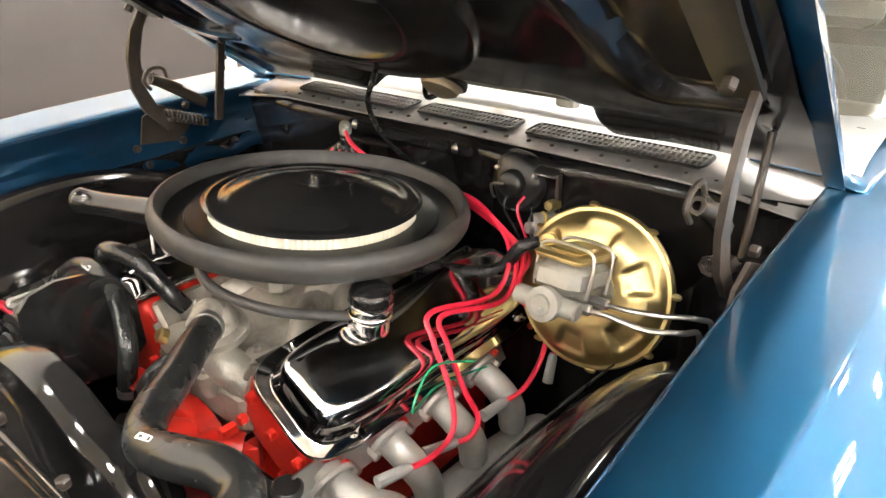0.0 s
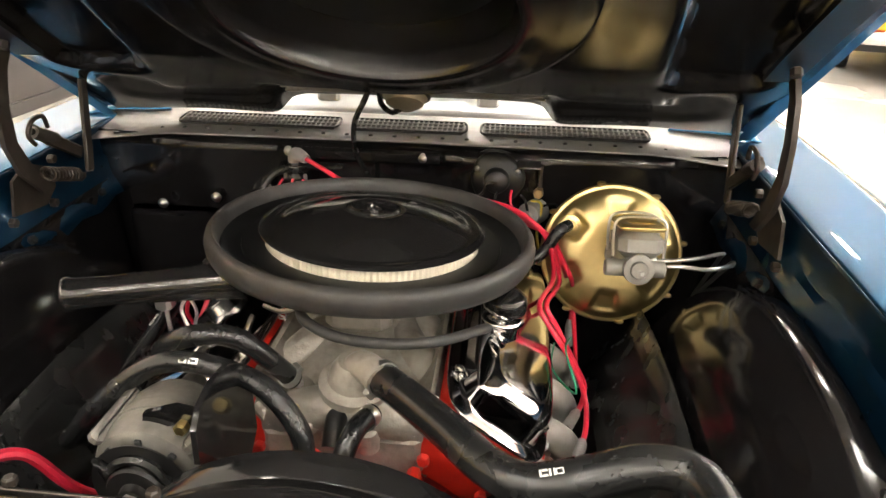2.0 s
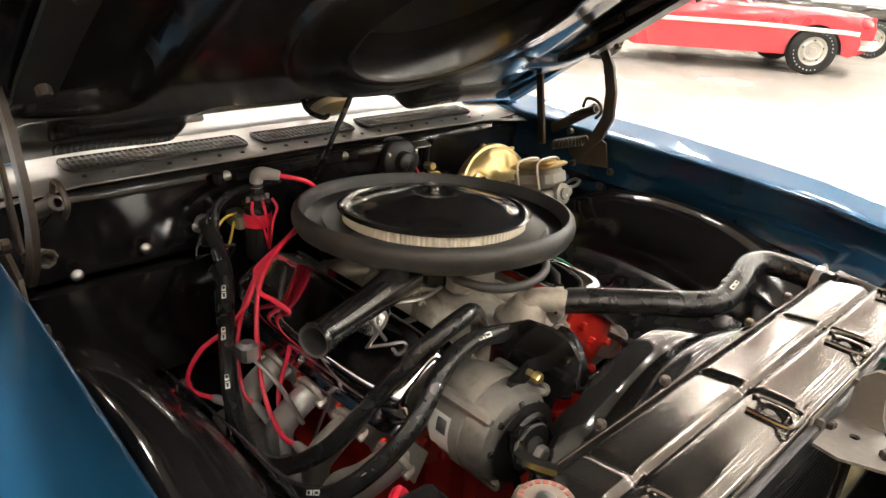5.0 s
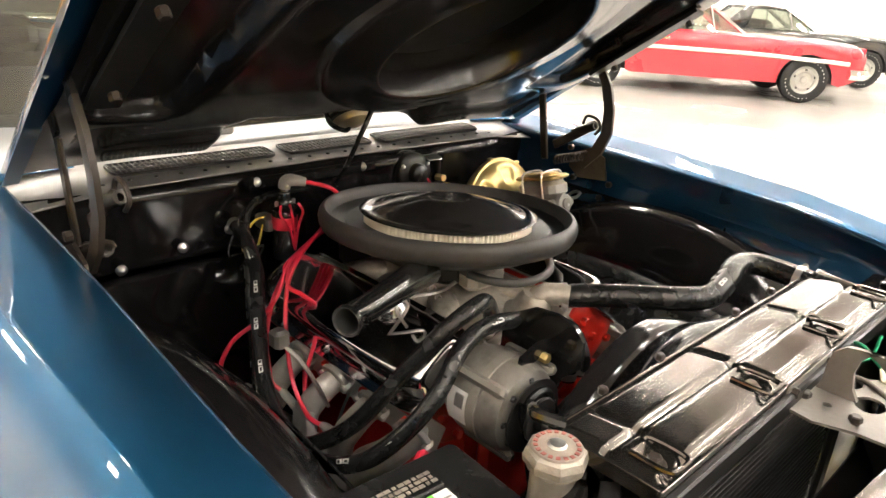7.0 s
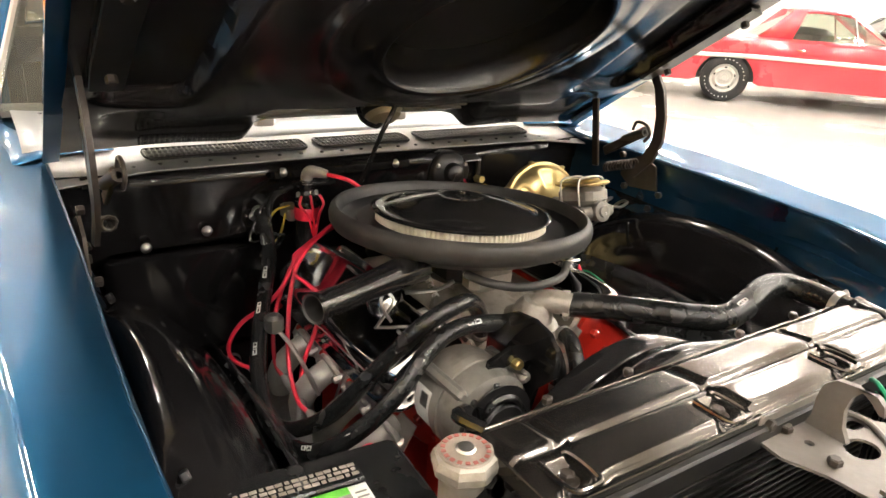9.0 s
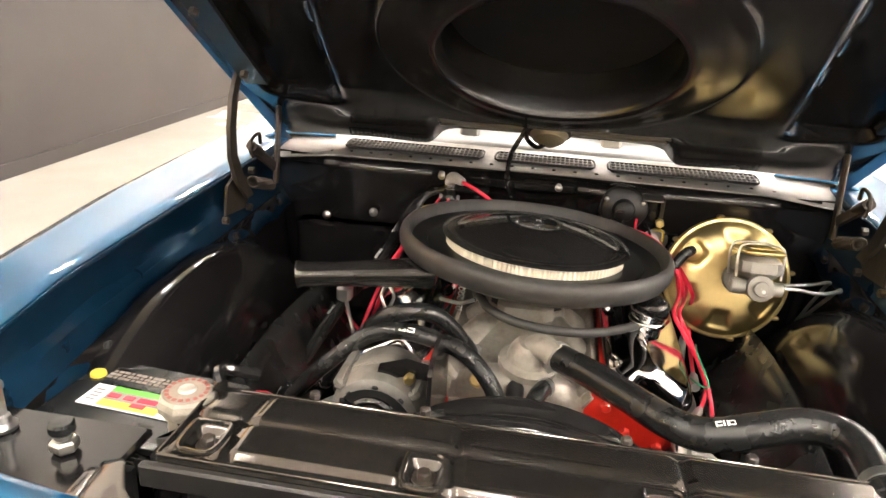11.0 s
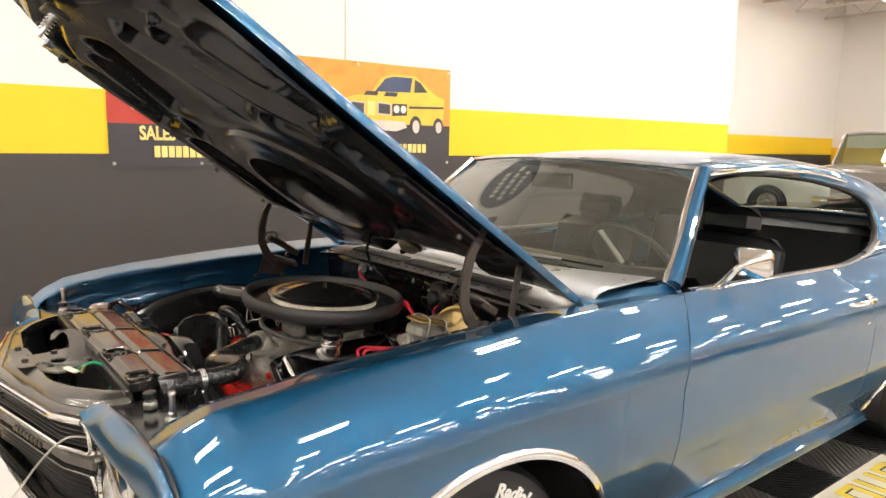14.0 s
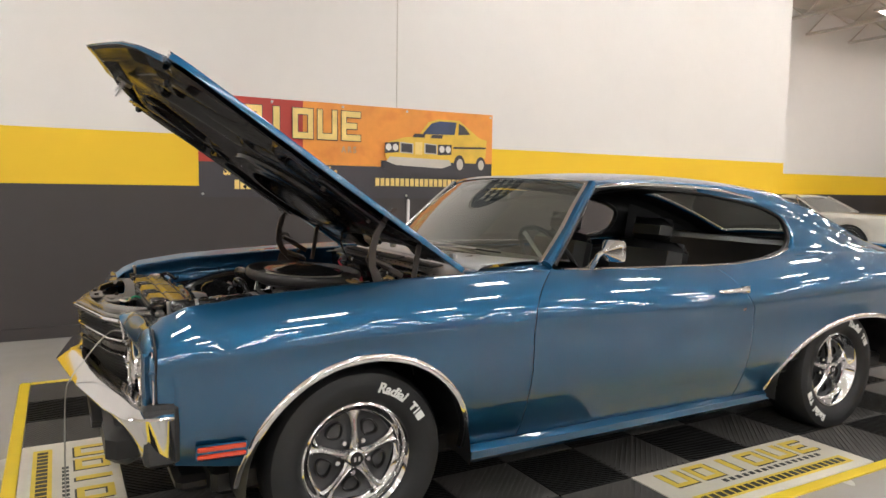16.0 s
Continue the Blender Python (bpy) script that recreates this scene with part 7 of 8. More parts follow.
# ---- radiator support, latch, header panel ----
sup = thing("radiator_support", "black sheet metal radiator support with shelves", "radiator support", kind="structure", at=(0, -0.6, 0.6))
for s in (1, -1):
    part("side_panel", Geo().box((s * 0.53, -0.575, 0.60), (0.24, 0.02, 0.46), 0.006), BLACK_SATIN, sup)
    part("shelf", Geo().box((s * 0.535, -0.587, 0.830), (0.23, 0.146, 0.012), 0.004), BAY_BLACK, sup)
part("lower_bar", Geo().box((0, -0.60, 0.38), (1.2, 0.05, 0.06), 0.01), BLACK_SATIN, sup)
part("front_bar", Geo().box((0.02, -0.605, 0.848), (0.80, 0.012, 0.03), 0.003), BLACK_SATIN, sup)
part("bay_floor_panel", Geo().box((0, -0.70, 0.50), (1.1, 0.2, 0.02), 0.004), BLACK_SATIN, sup)
for s in (1, -1):
    bp = thing("hood_bumper", "bright threaded hood bumper on the radiator support", "hood bumper", "pair of hood bumpers", at=(s * 0.583, -0.56, 0.838))
    part("stud", Geo().cyl((s * 0.583, -0.56, 0.838), (s * 0.583, -0.56, 0.895), 0.006, 12, 0.002), STEEL, bp)
    part("foot", Geo().lathe([(0.015, 0.838), (0.016, 0.843), (0.010, 0.848), (0.009, 0.856), (0.006, 0.858)], (s * 0.583, -0.56, 0), (0, 0, 1), 16), STEEL, bp)
    part("cap", Geo().lathe([(0.0005, 0.903), (0.006, 0.902), (0.008, 0.899), (0.008, 0.893), (0.006, 0.891)], (s * 0.583, -0.56, 0), (0, 0, 1), 14), STEEL, bp)
    pl = thing("support_stud", "short zinc nut and stud on the radiator support", "fastener", "pair of support studs", at=(s * 0.49, -0.578, 0.838))
    part("nut", Geo().cyl((s * 0.49, -0.578, 0.838), (s * 0.49, -0.578, 0.853), 0.016, 6, 0.003), STEEL, pl)
    part("stud", Geo().cyl((s * 0.49, -0.578, 0.853), (s * 0.49, -0.578, 0.862), 0.010, 12, 0.002), STEEL, pl)
    part("cap", Geo().lathe([(0.0005, 0.876), (0.012, 0.8755), (0.0145, 0.873), (0.0145, 0.864), (0.012, 0.8615)], (s * 0.49, -0.578, 0), (0, 0, 1), 18), RUBBER, pl, "black rubber cap")

latch = thing("hood_latch", "bare steel hood latch plate with a hook on the radiator support", "hood latch", at=(0.0, -0.69, 0.84))


def holed(outline, holes, z, t):
    """A flat plate with round holes, from a bmesh fill."""
    bm = bmesh.new()
    for loop in [outline] + [[(x + r * math.cos(a) * e, y + r * math.sin(a)) for a in np.linspace(0, 2 * math.pi, 17)[:-1]] for x, y, r, e in holes]:
        vs = [bm.verts.new((x, y, z)) for x, y in loop]
        for i in range(len(vs)):
            bm.edges.new((vs[i - 1], vs[i]))
    bmesh.ops.triangle_fill(bm, use_beauty=True, edges=bm.edges)
    ext = bmesh.ops.extrude_face_region(bm, geom=bm.faces[:])
    bmesh.ops.translate(bm, verts=[v for v in ext["geom"] if isinstance(v, bmesh.types.BMVert)], vec=(0, 0, t))
    bmesh.ops.recalc_face_normals(bm, faces=bm.faces)
    me = bpy.data.meshes.new("plate")
    bm.to_mesh(me)
    bm.free()
    return me


part("plate", holed([(-0.045, -0.600), (-0.052, -0.640), (-0.035, -0.685), (-0.030, -0.735), (0.110, -0.735), (0.150, -0.700), (0.152, -0.680), (0.128, -0.655), (0.124, -0.620), (0.118, -0.600)], [(0.052, -0.678, 0.019, 1.25), (0.092, -0.702, 0.0085, 1.3), (0.095, -0.645, 0.011, 1.5), (0.005, -0.640, 0.006, 1), (0.118, -0.690, 0.005, 1)], 0.842, 0.004), PLATE_GREY, latch, "bare grey steel plate")
part("front_bracket", holed([(-0.036, -0.776), (-0.040, -0.764), (-0.036, -0.736), (0.110, -0.728), (0.124, -0.738), (0.122, -0.764), (0.112, -0.776)], [(0.04, -0.743, 0.004, 1)], 0.8605, 0.005), PLATE_GREY, latch, "flat grey bracket bolted to the header panel")
rows = []
for y, z, w in ((-0.638, 0.846, 0.026), (-0.636, 0.862, 0.019), (-0.634, 0.885, 0.017), (-0.638, 0.905, 0.017), (-0.650, 0.918, 0.015), (-0.668, 0.921, 0.011), (-0.682, 0.912, 0.008), (-0.690, 0.900, 0.003)):
    rows.append([(0.042, y + w, z), (0.051, y + w, z), (0.051, y - w, z), (0.042, y - w, z)])
part("hook", Geo().grid(rows, close_v=True), PLATE_GREY, latch, "curved steel safety hook")
for x, y in ((-0.010, -0.678), (-0.018, -0.756), (0.095, -0.755), (0.0, -0.612), (0.108, -0.618)):
    zb = 0.8655 if y < -0.74 else 0.846
    part("bolt", Geo().cyl((x, y, zb), (x, y, zb + 0.010), 0.0085, 6, 0.002), BROWN_METAL, latch, "dark latch bolt")
part("rear_flange", Geo().box((0.036, -0.6015, 0.858), (0.16, 0.004, 0.034), 0.0015), PLATE_GREY, latch)
for x in (-0.03, 0.10):
    part("bolt", Geo().cyl((x, -0.603, 0.862), (x, -0.613, 0.862), 0.008, 6, 0.002), BROWN_METAL, latch)
part("side_rib", Geo().tube([(0.105, -0.61, 0.848), (0.112, -0.65, 0.849), (0.092, -0.685, 0.848), (0.06, -0.715, 0.847)], 0.004, 8, 4), PLATE_GREY, latch)
sw2 = part("light_switch", Geo().box((0.158, -0.668, 0.848), (0.052, 0.015, 0.006), 0.002, Matrix.Rotation(0.3, 4, "Z")), PAPER, latch, "white plastic switch")
part("switch_stud", Geo().cyl((0.186, -0.652, 0.846), (0.188, -0.645, 0.862), 0.004, 8, 0.001), GOLD, sw2)
solo("horn_wire", Geo().tube([(0.172, -0.658, 0.850), (0.176, -0.645, 0.858), (0.184, -0.628, 0.866), (0.197, -0.614, 0.864), (0.204, -0.606, 0.856)], 0.0034, 6, 6), GREEN_WIRE, "green wire at the hood latch", "wire")
solo("horn_wire", Geo().tube([(0.246, -0.600, 0.824), (0.262, -0.612, 0.811), (0.290, -0.618, 0.806), (0.320, -0.618, 0.812), (0.350, -0.614, 0.826)], 0.0030, 6, 6), GREEN_WIRE, "green wire at the radiator front", "wire")

# header panel: a rim round the open bay ahead of the radiator
HEADER = material("dark_satin_header", (0.105, 0.095, 0.086), 0.24, 0.75, 0.2, 8, bump=0.05, bump_scale=30, coat=0.3)
hp = thing("header_panel", "dark satin header panel behind the grille", "header panel", at=(0, -0.76, 0.84))


def header_line(k):
    """Outer and inner edge of the frame from one side round the front to the other, k from -1 to 1."""
    a = abs(k)
    outer = (lerp(a, [0, 0.60, 0.72, 0.85, 1], [0, 0.372, 0.447, 0.455, 0.455]), lerp(a, [0, 0.60, 0.72, 0.85, 1], [-0.828, -0.743, -0.700, -0.655, -0.60]))
    inner = (lerp(a, [0, 0.5, 0.62, 0.8, 1], [0, 0.24, 0.315, 0.375, 0.40]), lerp(a, [0, 0.5, 0.62, 0.8, 1], [-0.745, -0.725, -0.69, -0.64, -0.60]))
    return outer, inner


rows = []
for k in np.linspace(-1, 1, 61):
    (ox, oy), (ix, iy) = header_line(k)
    s = math.copysign(1, k)
    row = [(s * ox, oy, 0.822), (s * ox, oy + 0.004, 0.832)]
    for u, z in ((0.10, 0.8355), (0.30, 0.8385), (0.36, 0.8375), (0.46, 0.848), (0.54, 0.850), (0.9, 0.858), (1.0, 0.857)):
        row.append((s * (ox + (ix - ox) * u), oy + 0.004 + (iy - oy - 0.004) * u, z))
    row.append((s * ix, iy, 0.835))
    rows.append(row)
part("frame", Geo().grid(rows), HEADER, hp, "", 40, 0.003)
part("chrome_edge", Geo().tube([(math.copysign(header_line(k)[0][0], k), header_line(k)[0][1] - 0.003, 0.822) for k in np.linspace(-0.72, 0.72, 49)], 0.0062, 8, 1), CHROME, hp, "thin chrome edge")

# ---- grille, headlamps, bumper ----
grille = thing("grille", "black grille of fine horizontal bars with bright mouldings", "grille", at=(0, -0.8, 0.6))


GRILLE_BLACK = material("grille_black", (0.040, 0.038, 0.036), 0.30, 0.2, 0.25, 14, bump=0.05, bump_scale=60, spec=0.5)
SURROUND = material("argent_lamp_surround", (0.50, 0.48, 0.45), 0.3, 0.6, 0.2, 12, bump=0.05, bump_scale=40, wear=(0.25, 0.22, 0.19), wear_amount=0.4)


def grille_y(x, z):
    return lerp(abs(x), [0, 0.372, 0.452], [-0.826, -0.739, -0.697]) + 0.09 * (0.82 - z)


GX = [-0.448, -0.41, -0.372, -0.25, -0.12, 0, 0.12, 0.25, 0.372, 0.41, 0.448]


def blade(z, h, depth, m, nm, lab="", dy=0.0, lip=0.0):
    """A horizontal bar of box section that follows the grille's plan."""
    rows = []
    for x in GX:
        y = grille_y(x, z) + dy
        rows.append([(x, y + lip, z - h / 2), (x, y, z - h / 4), (x, y, z + h / 4), (x, y + lip, z + h / 2), (x, y + depth, z + h / 2), (x, y + depth, z - h / 2)])
    g = Geo().grid(rows, close_v=True)
    g.f += [tuple(range(6)), tuple(len(g.v) - 6 + k for k in range(6))]
    return part(nm, g, m, grille, lab, 30)


part("backing", Geo().grid([[(x, grille_y(x, z) + 0.055, z) for x in GX] for z in (0.57, 0.7, 0.825)]), PRINT_BLACK, grille, "black grille backing")
for k in range(5):
    blade(0.763 + 0.0112 * k, 0.0036, 0.020, GRILLE_BLACK, "bar", dy=0.004, lip=0.002)
for k in range(8):
    blade(0.601 + 0.0112 * k, 0.0036, 0.020, GRILLE_BLACK, "bar", dy=0.004, lip=0.002)
blade(0.7235, 0.040, 0.03, HEADER, "centre_bar", "dark satin centre bar", 0.004, 0.012)
blade(0.751, 0.0085, 0.02, CHROME, "moulding", "bright moulding", -0.004, 0.003)
blade(0.590, 0.0085, 0.02, CHROME, "moulding", "bright moulding", -0.004, 0.003)
blade(0.699, 0.0050, 0.02, HEADER, "moulding", "dark moulding", -0.002, 0.002)
blade(0.570, 0.028, 0.03, BLUE, "lower_panel", "blue panel below the grille", 0.006, 0.010)
for s in (1, -1):
    for z0, z1 in ((0.751, 0.824), (0.590, 0.699)):
        part("end_moulding", Geo().tube([(s * 0.446, grille_y(0.446, z0) - 0.002, z0), (s * 0.452, grille_y(0.45, z0) + 0.002, z0 + 0.012), (s * 0.453, grille_y(0.45, z1) + 0.002, z1 - 0.012), (s * 0.447, grille_y(0.446, z1) - 0.001, z1)], 0.0042, 8, 4), CHROME, grille, "bright end moulding")
        part("end_bracket", Geo().box((s * 0.418, grille_y(0.418, z0) + 0.036, (z0 + z1) / 2), (0.022, 0.012, z1 - z0 - 0.012), 0.003), CASTGREY, grille, "grey end bracket")
for x in np.linspace(-0.31, 0.31, 9):
    part("upright", Geo().box((x, grille_y(x, 0.7) + 0.040, 0.70), (0.005, 0.012, 0.22), 0.001), GRILLE_BLACK, grille)
for k in range(8):
    x = 0.110 + 0.020 * k
    part("badge_bar", Geo().box((x, grille_y(x, 0.716) + 0.0025, 0.716), (0.012, 0.006, 0.013), 0.0015), BRACKET, grille, "small dull badge letter block")
solo("hanging_cable", Geo().tube([(0.448, -0.690, 0.787), (0.418, -0.725, 0.785), (0.392, -0.765, 0.745), (0.378, -0.805, 0.690), (0.372, -0.852, 0.625), (0.370, -0.872, 0.560), (0.366, -0.880, 0.30), (0.360, -0.880, 0.07), (0.350, -0.885, 0.012)], 0.0026, 6, 8), STEEL, "thin grey cable hanging over the grille and bumper", "cable")
BROW_BACK = ([0.430, 0.55, 0.648, 0.72, 0.79, 0.84, 0.876], [-0.650, -0.632, -0.6255, -0.631, -0.638, -0.6405, -0.6405], [0.850, 0.849, 0.843, 0.848, 0.852, 0.838, 0.802])
BROW_FRONT = ([0.434, 0.475, 0.56, 0.66, 0.76, 0.84, 0.872], [-0.703, -0.698, -0.693, -0.686, -0.678, -0.672, -0.668], [0.838, 0.817, 0.808, 0.804, 0.797, 0.783, 0.742])
for s in (1, -1):
    bez = thing("headlamp_bezel", "grey and chrome twin headlamp bezel under a blue brow", "headlamp", "pair of headlamp bezels", at=(s * 0.6, -0.66, 0.7))
    back = smooth_line(list(zip(*BROW_BACK)), 30)
    front = smooth_line(list(zip(*BROW_FRONT)), 30)
    rows = []
    for k in range(30):
        bk, fr = back[k], front[k]
        swell = 0.016 * min(1, k / 6) + 0.004
        row = [bk + Vector((0, 0.001, -0.03)), bk + Vector((0, -0.001, -0.004)), bk + Vector((0, -0.004, 0))]
        row += [bk.lerp(fr, v) + Vector((0, -0.25, 1)) * swell * math.sin(v * math.pi) ** 0.8 for v in (0.12, 0.25, 0.4, 0.55, 0.7, 0.82, 0.92)]
        row += [fr, fr + Vector((0, 0.001, -0.006)), fr + Vector((0, 0.010, -0.010)), fr + Vector((0, 0.03, -0.010))]
        rows.append([(s * p.x, p.y, p.z) for p in row])
    nose = rows[0]
    tip = [(s * (abs(p[0]) - 0.010), p[1] + 0.004, p[2] - 0.006) for p in nose]
    side = [(s * (abs(p[0]) - 0.012), p[1] + 0.004, p[2] - 0.03) for p in nose]
    part("brow", Geo().grid([side, tip] + rows), BLUE, bez, "blue brow over the lamps", 50, 0.003)
    part("outer_cheek", Geo().grid([[(s * 0.840, -0.672, z), (s * (0.866 + 0.006 * (0.80 - z)), -0.676, z), (s * (0.882 + 0.03 * min(0.03, 0.80 - z)), -0.668, z), (s * (shell_x(-0.64, z) - 0.006), -0.654, z), (s * (shell_x(-0.64, z) - 0.001), -0.6405, z)] for z in (0.800, 0.785, 0.76, 0.73, 0.70, 0.67, 0.645)]), BLUE, bez, "blue lamp extension side", 50, 0.004)
    # dark gap between the lamp extension and the fender
    gap = [(s * x, y + 0.003, z - 0.006) for x, y, z in zip(*(q[2:] for q in BROW_BACK))] + [(s * (shell_x(-0.637, z) - 0.005), -0.6372, z) for z in (0.78, 0.74, 0.70, 0.65)]
    part("gap_seal", Geo().tube(gap, 0.0042, 6, 3), PRINT_BLACK, bez, "black seam")
    part("face", Geo().grid([[(s * x, -0.676 + 0.030 * ((x - 0.44) / 0.43) + 0.012 * math.sin((z - 0.58) * 11) * math.sin((x - 0.44) * 14.6) ** 2, z) for x in np.linspace(0.440, 0.868, 40)] for z in np.linspace(0.815, 0.570, 20)]), SURROUND, bez, "argent lamp surround", 50, 0.004)
    for x in (0.545, 0.755):
        yf = -0.682 + 0.030 * ((x - 0.44) / 0.43)
        lm = part("headlamp", Geo().lathe([(0.0005, 0.012), (0.03, 0.011), (0.055, 0.006), (0.070, -0.002), (0.072, -0.02)], (s * x, yf + 0.004, 0.692), (0, -1, 0), 36), LENS, bez, "clear sealed beam lamp")
        rows = []
        for a in np.linspace(0, 2 * math.pi, 49)[:-1]:
            ca, sa = math.cos(a), math.sin(a)
            rows.append([(s * (x + r * wx * ca), yf - h, 0.692 + r * wz * sa) for r, h, wx, wz in ((0.071, 0.002, 1, 1), (0.074, 0.008, 1, 1), (0.080, 0.009, 1.02, 1.05), (0.088, 0.006, 1.05, 1.14), (0.093, 0.0, 1.06, 1.2), (0.094, -0.014, 1.06, 1.2))])
        part("lamp_ring", Geo().grid(rows, close_u=True), CHROME, lm, "chrome lamp ring", 40)
        for a in (0.8, 2.4, 4.0, 5.5):
            part("ring_screw", Geo().cyl((s * x + 0.082 * math.cos(a), yf - 0.008, 0.692 + 0.086 * math.sin(a)), (s * x + 0.082 * math.cos(a), yf - 0.013, 0.692 + 0.086 * math.sin(a)), 0.004, 8, 0.001), STEEL, lm)
bumper = thing("front_bumper", "chrome front bumper wrapping round the fenders", "bumper", at=(0, -0.8, 0.53))
rows = []
KS = [0, 0.45, 0.75, 0.88, 0.94, 0.97, 1]
for k in np.linspace(-1, 1, 73):
    a = abs(k)
    s = math.copysign(1, k)
    x = lerp(a, KS, [0, 0.40, 0.70, 0.845, 0.900, 0.917, 0.922])
    y = lerp(a, KS, [-0.895, -0.838, -0.772, -0.728, -0.690, -0.650, -0.594])
    n = Vector((s * lerp(a, [0, 0.75, 0.9, 1], [0, 0.25, 0.7, 1]), -lerp(a, [0, 0.75, 0.9, 1], [1, 0.95, 0.7, 0.1]), 0)).normalized()
    zt = lerp(a, [0, 0.75, 0.88, 1], [0.648, 0.632, 0.622, 0.618])
    zl = lerp(a, [0, 0.75, 0.88, 1], [0.616, 0.604, 0.604, 0.608])
    zb = lerp(a, [0, 0.5, 0.75, 0.88, 1], [0.570, 0.566, 0.548, 0.472, 0.447])
    row = []
    for d, z in ((-0.10, zt + 0.004), (-0.045, zt), (-0.004, zl + 0.006), (0.003, zl), (0.0, zl - 0.008), (-0.022, zl * 0.6 + zb * 0.4), (-0.050, zl * 0.15 + zb * 0.85), (-0.060, zb), (-0.08, zb + 0.006)):
        row.append(tuple(Vector((s * x, y, z)) + n * (d if a < 0.9 else d * lerp(a, [0.9, 1], [1, 0.6]))))
    rows.append(row)
part("face_bar", Geo().grid(rows), CHROME, bumper, "chrome face bar", 28, 0.004)
for s in (1, -1):
    part("end_filler", Geo().box((s * 0.845, -0.625, 0.545), (0.09, 0.10, 0.19), 0.012), PRINT_BLACK, bumper, "black filler behind the bumper end")
part("valance", Geo().box((0, -0.71, 0.475), (1.5, 0.12, 0.12), 0.03), BLACK_SATIN, car, "dark lower valance")

# ---- battery ----
bat = thing("battery", "black battery with a green, red and yellow label", "battery", at=(-0.515, -0.35, 0.56))
BR = Matrix.Rotation(radians(-4), 4, "Z")
BC = Vector((-0.508, -0.362, 0))
part("case", Geo().box(BC + BR @ Vector((0, -0.034, 0.67)), (0.25, 0.165, 0.19), 0.01, BR), RUBBER, bat, "black case")
part("lid", Geo().box(BC + BR @ Vector((0, -0.034, 0.772)), (0.258, 0.172, 0.022), 0.006, BR), RUBBER, bat, "black lid")
part("strip", Geo().box(BC + BR @ Vector((-0.012, 0.006, 0.785)), (0.15, 0.040, 0.006), 0.003, BR), RUBBER, bat)
for k in range(3):
    for j in range(15):
        part("print_bar", Geo().box(BC + BR @ Vector((-0.080 + 0.0096 * j, 0.013 - 0.0078 * k, 0.7884)), (0.0085 if (j + k) % 3 else 0.005, 0.0055, 0.0008), 0.0002, BR), CAPPRINT, bat)
LGREEN = material("label_green", (0.12, 0.45, 0.05), 0.4)
part("label", Geo().box(BC + BR @ Vector((-0.013, -0.043, 0.7845)), (0.146, 0.050, 0.002), 0.0005, BR), WHITE_LETTER, bat, "white label border")
part("label_green", Geo().box(BC + BR @ Vector((-0.009, -0.0255, 0.7862)), (0.092, 0.012, 0.002), 0.0005, BR), LGREEN, bat)
part("label_grey", Geo().box(BC + BR @ Vector((-0.009, -0.0415, 0.7862)), (0.092, 0.020, 0.002), 0.0005, BR), GREY_BOOT, bat)
part("label_yellow", Geo().box(BC + BR @ Vector((-0.009, -0.0585, 0.7862)), (0.092, 0.014, 0.002), 0.0005, BR), PRINT_YELLOW, bat)
for x, w in ((-0.042, 0.018), (-0.018, 0.016), (0.011, 0.030)):
    part("label_red", Geo().box(BC + BR @ Vector((x, -0.042, 0.7875)), (w, 0.010, 0.002), 0.0005, BR), RED_WIRE, bat)
part("label_red", Geo().box(BC + BR @ Vector((0.004, -0.0555, 0.7875)), (0.022, 0.009, 0.002), 0.0005, BR), RED_WIRE, bat)
for x, n in ((-0.071, 4), (0.049, 3)):
    for j in range(n):
        part("label_bar", Geo().box(BC + BR @ Vector((x, -0.032 - 0.008 * j, 0.7862)), (0.014, 0.0022, 0.001), 0.0002, BR), GREY_BOOT, bat)
part("test_eye", Geo().lathe([(0.0005, 0.788), (0.011, 0.7875), (0.012, 0.783)], BC + BR @ Vector((-0.105, 0.004, 0)), (0, 0, 1), 18), PRINT_YELLOW, bat, "yellow test eye")
part("hold_down", Geo().cyl(BC + BR @ Vector((-0.062, -0.128, 0.60)), BC + BR @ Vector((-0.062, -0.128, 0.80)), 0.005, 8, 0.001), STEEL, bat, "steel hold-down rod")
part("tray", Geo().box(BC + BR @ Vector((0, -0.034, 0.565)), (0.28, 0.19, 0.02), 0.005, BR), BLACK_SATIN, bat)
solo("battery_cable", Geo().tube([(-0.42, -0.30, 0.74), (-0.38, -0.27, 0.73), (-0.34, -0.25, 0.66), (-0.30, -0.2, 0.58)], 0.008, 8, 6), RED_WIRE, "thick red cable from the battery", "cable")

# ---- other cars in the showroom ----
RED_CAR = material("red_car_paint", (0.52, 0.018, 0.035), 0.3, 0.1, 0.05, 2, coat=1.0)
DARK_RED = material("maroon_car_paint", (0.16, 0.012, 0.02), 0.3, 0.1, 0.05, 2, coat=1.0)
BLACK_CAR = material("black_car_paint", (0.012, 0.012, 0.012), 0.2, 0.0, 0.1, 2, coat=1.0)
ORANGE_CAR = material("orange_car_paint", (0.75, 0.22, 0.015), 0.3, 0.1, 0.05, 2, coat=1.0)
YELLOW_CAR = material("yellow_car_paint", (0.80, 0.45, 0.02), 0.3, 0.1, 0.05, 2, coat=1.0)
WHITE_CAR = material("white_car_paint", (0.72, 0.71, 0.66), 0.3, 0.0, 0.05, 2, coat=1.0)
GREY_TRUCK = material("grey_truck_paint", (0.20, 0.18, 0.16), 0.35, 0.2, 0.08, 2, coat=0.8)
RALLY = material("silver_rally_wheel", (0.42, 0.41, 0.38), 0.35, 0.5, 0.1, 20)
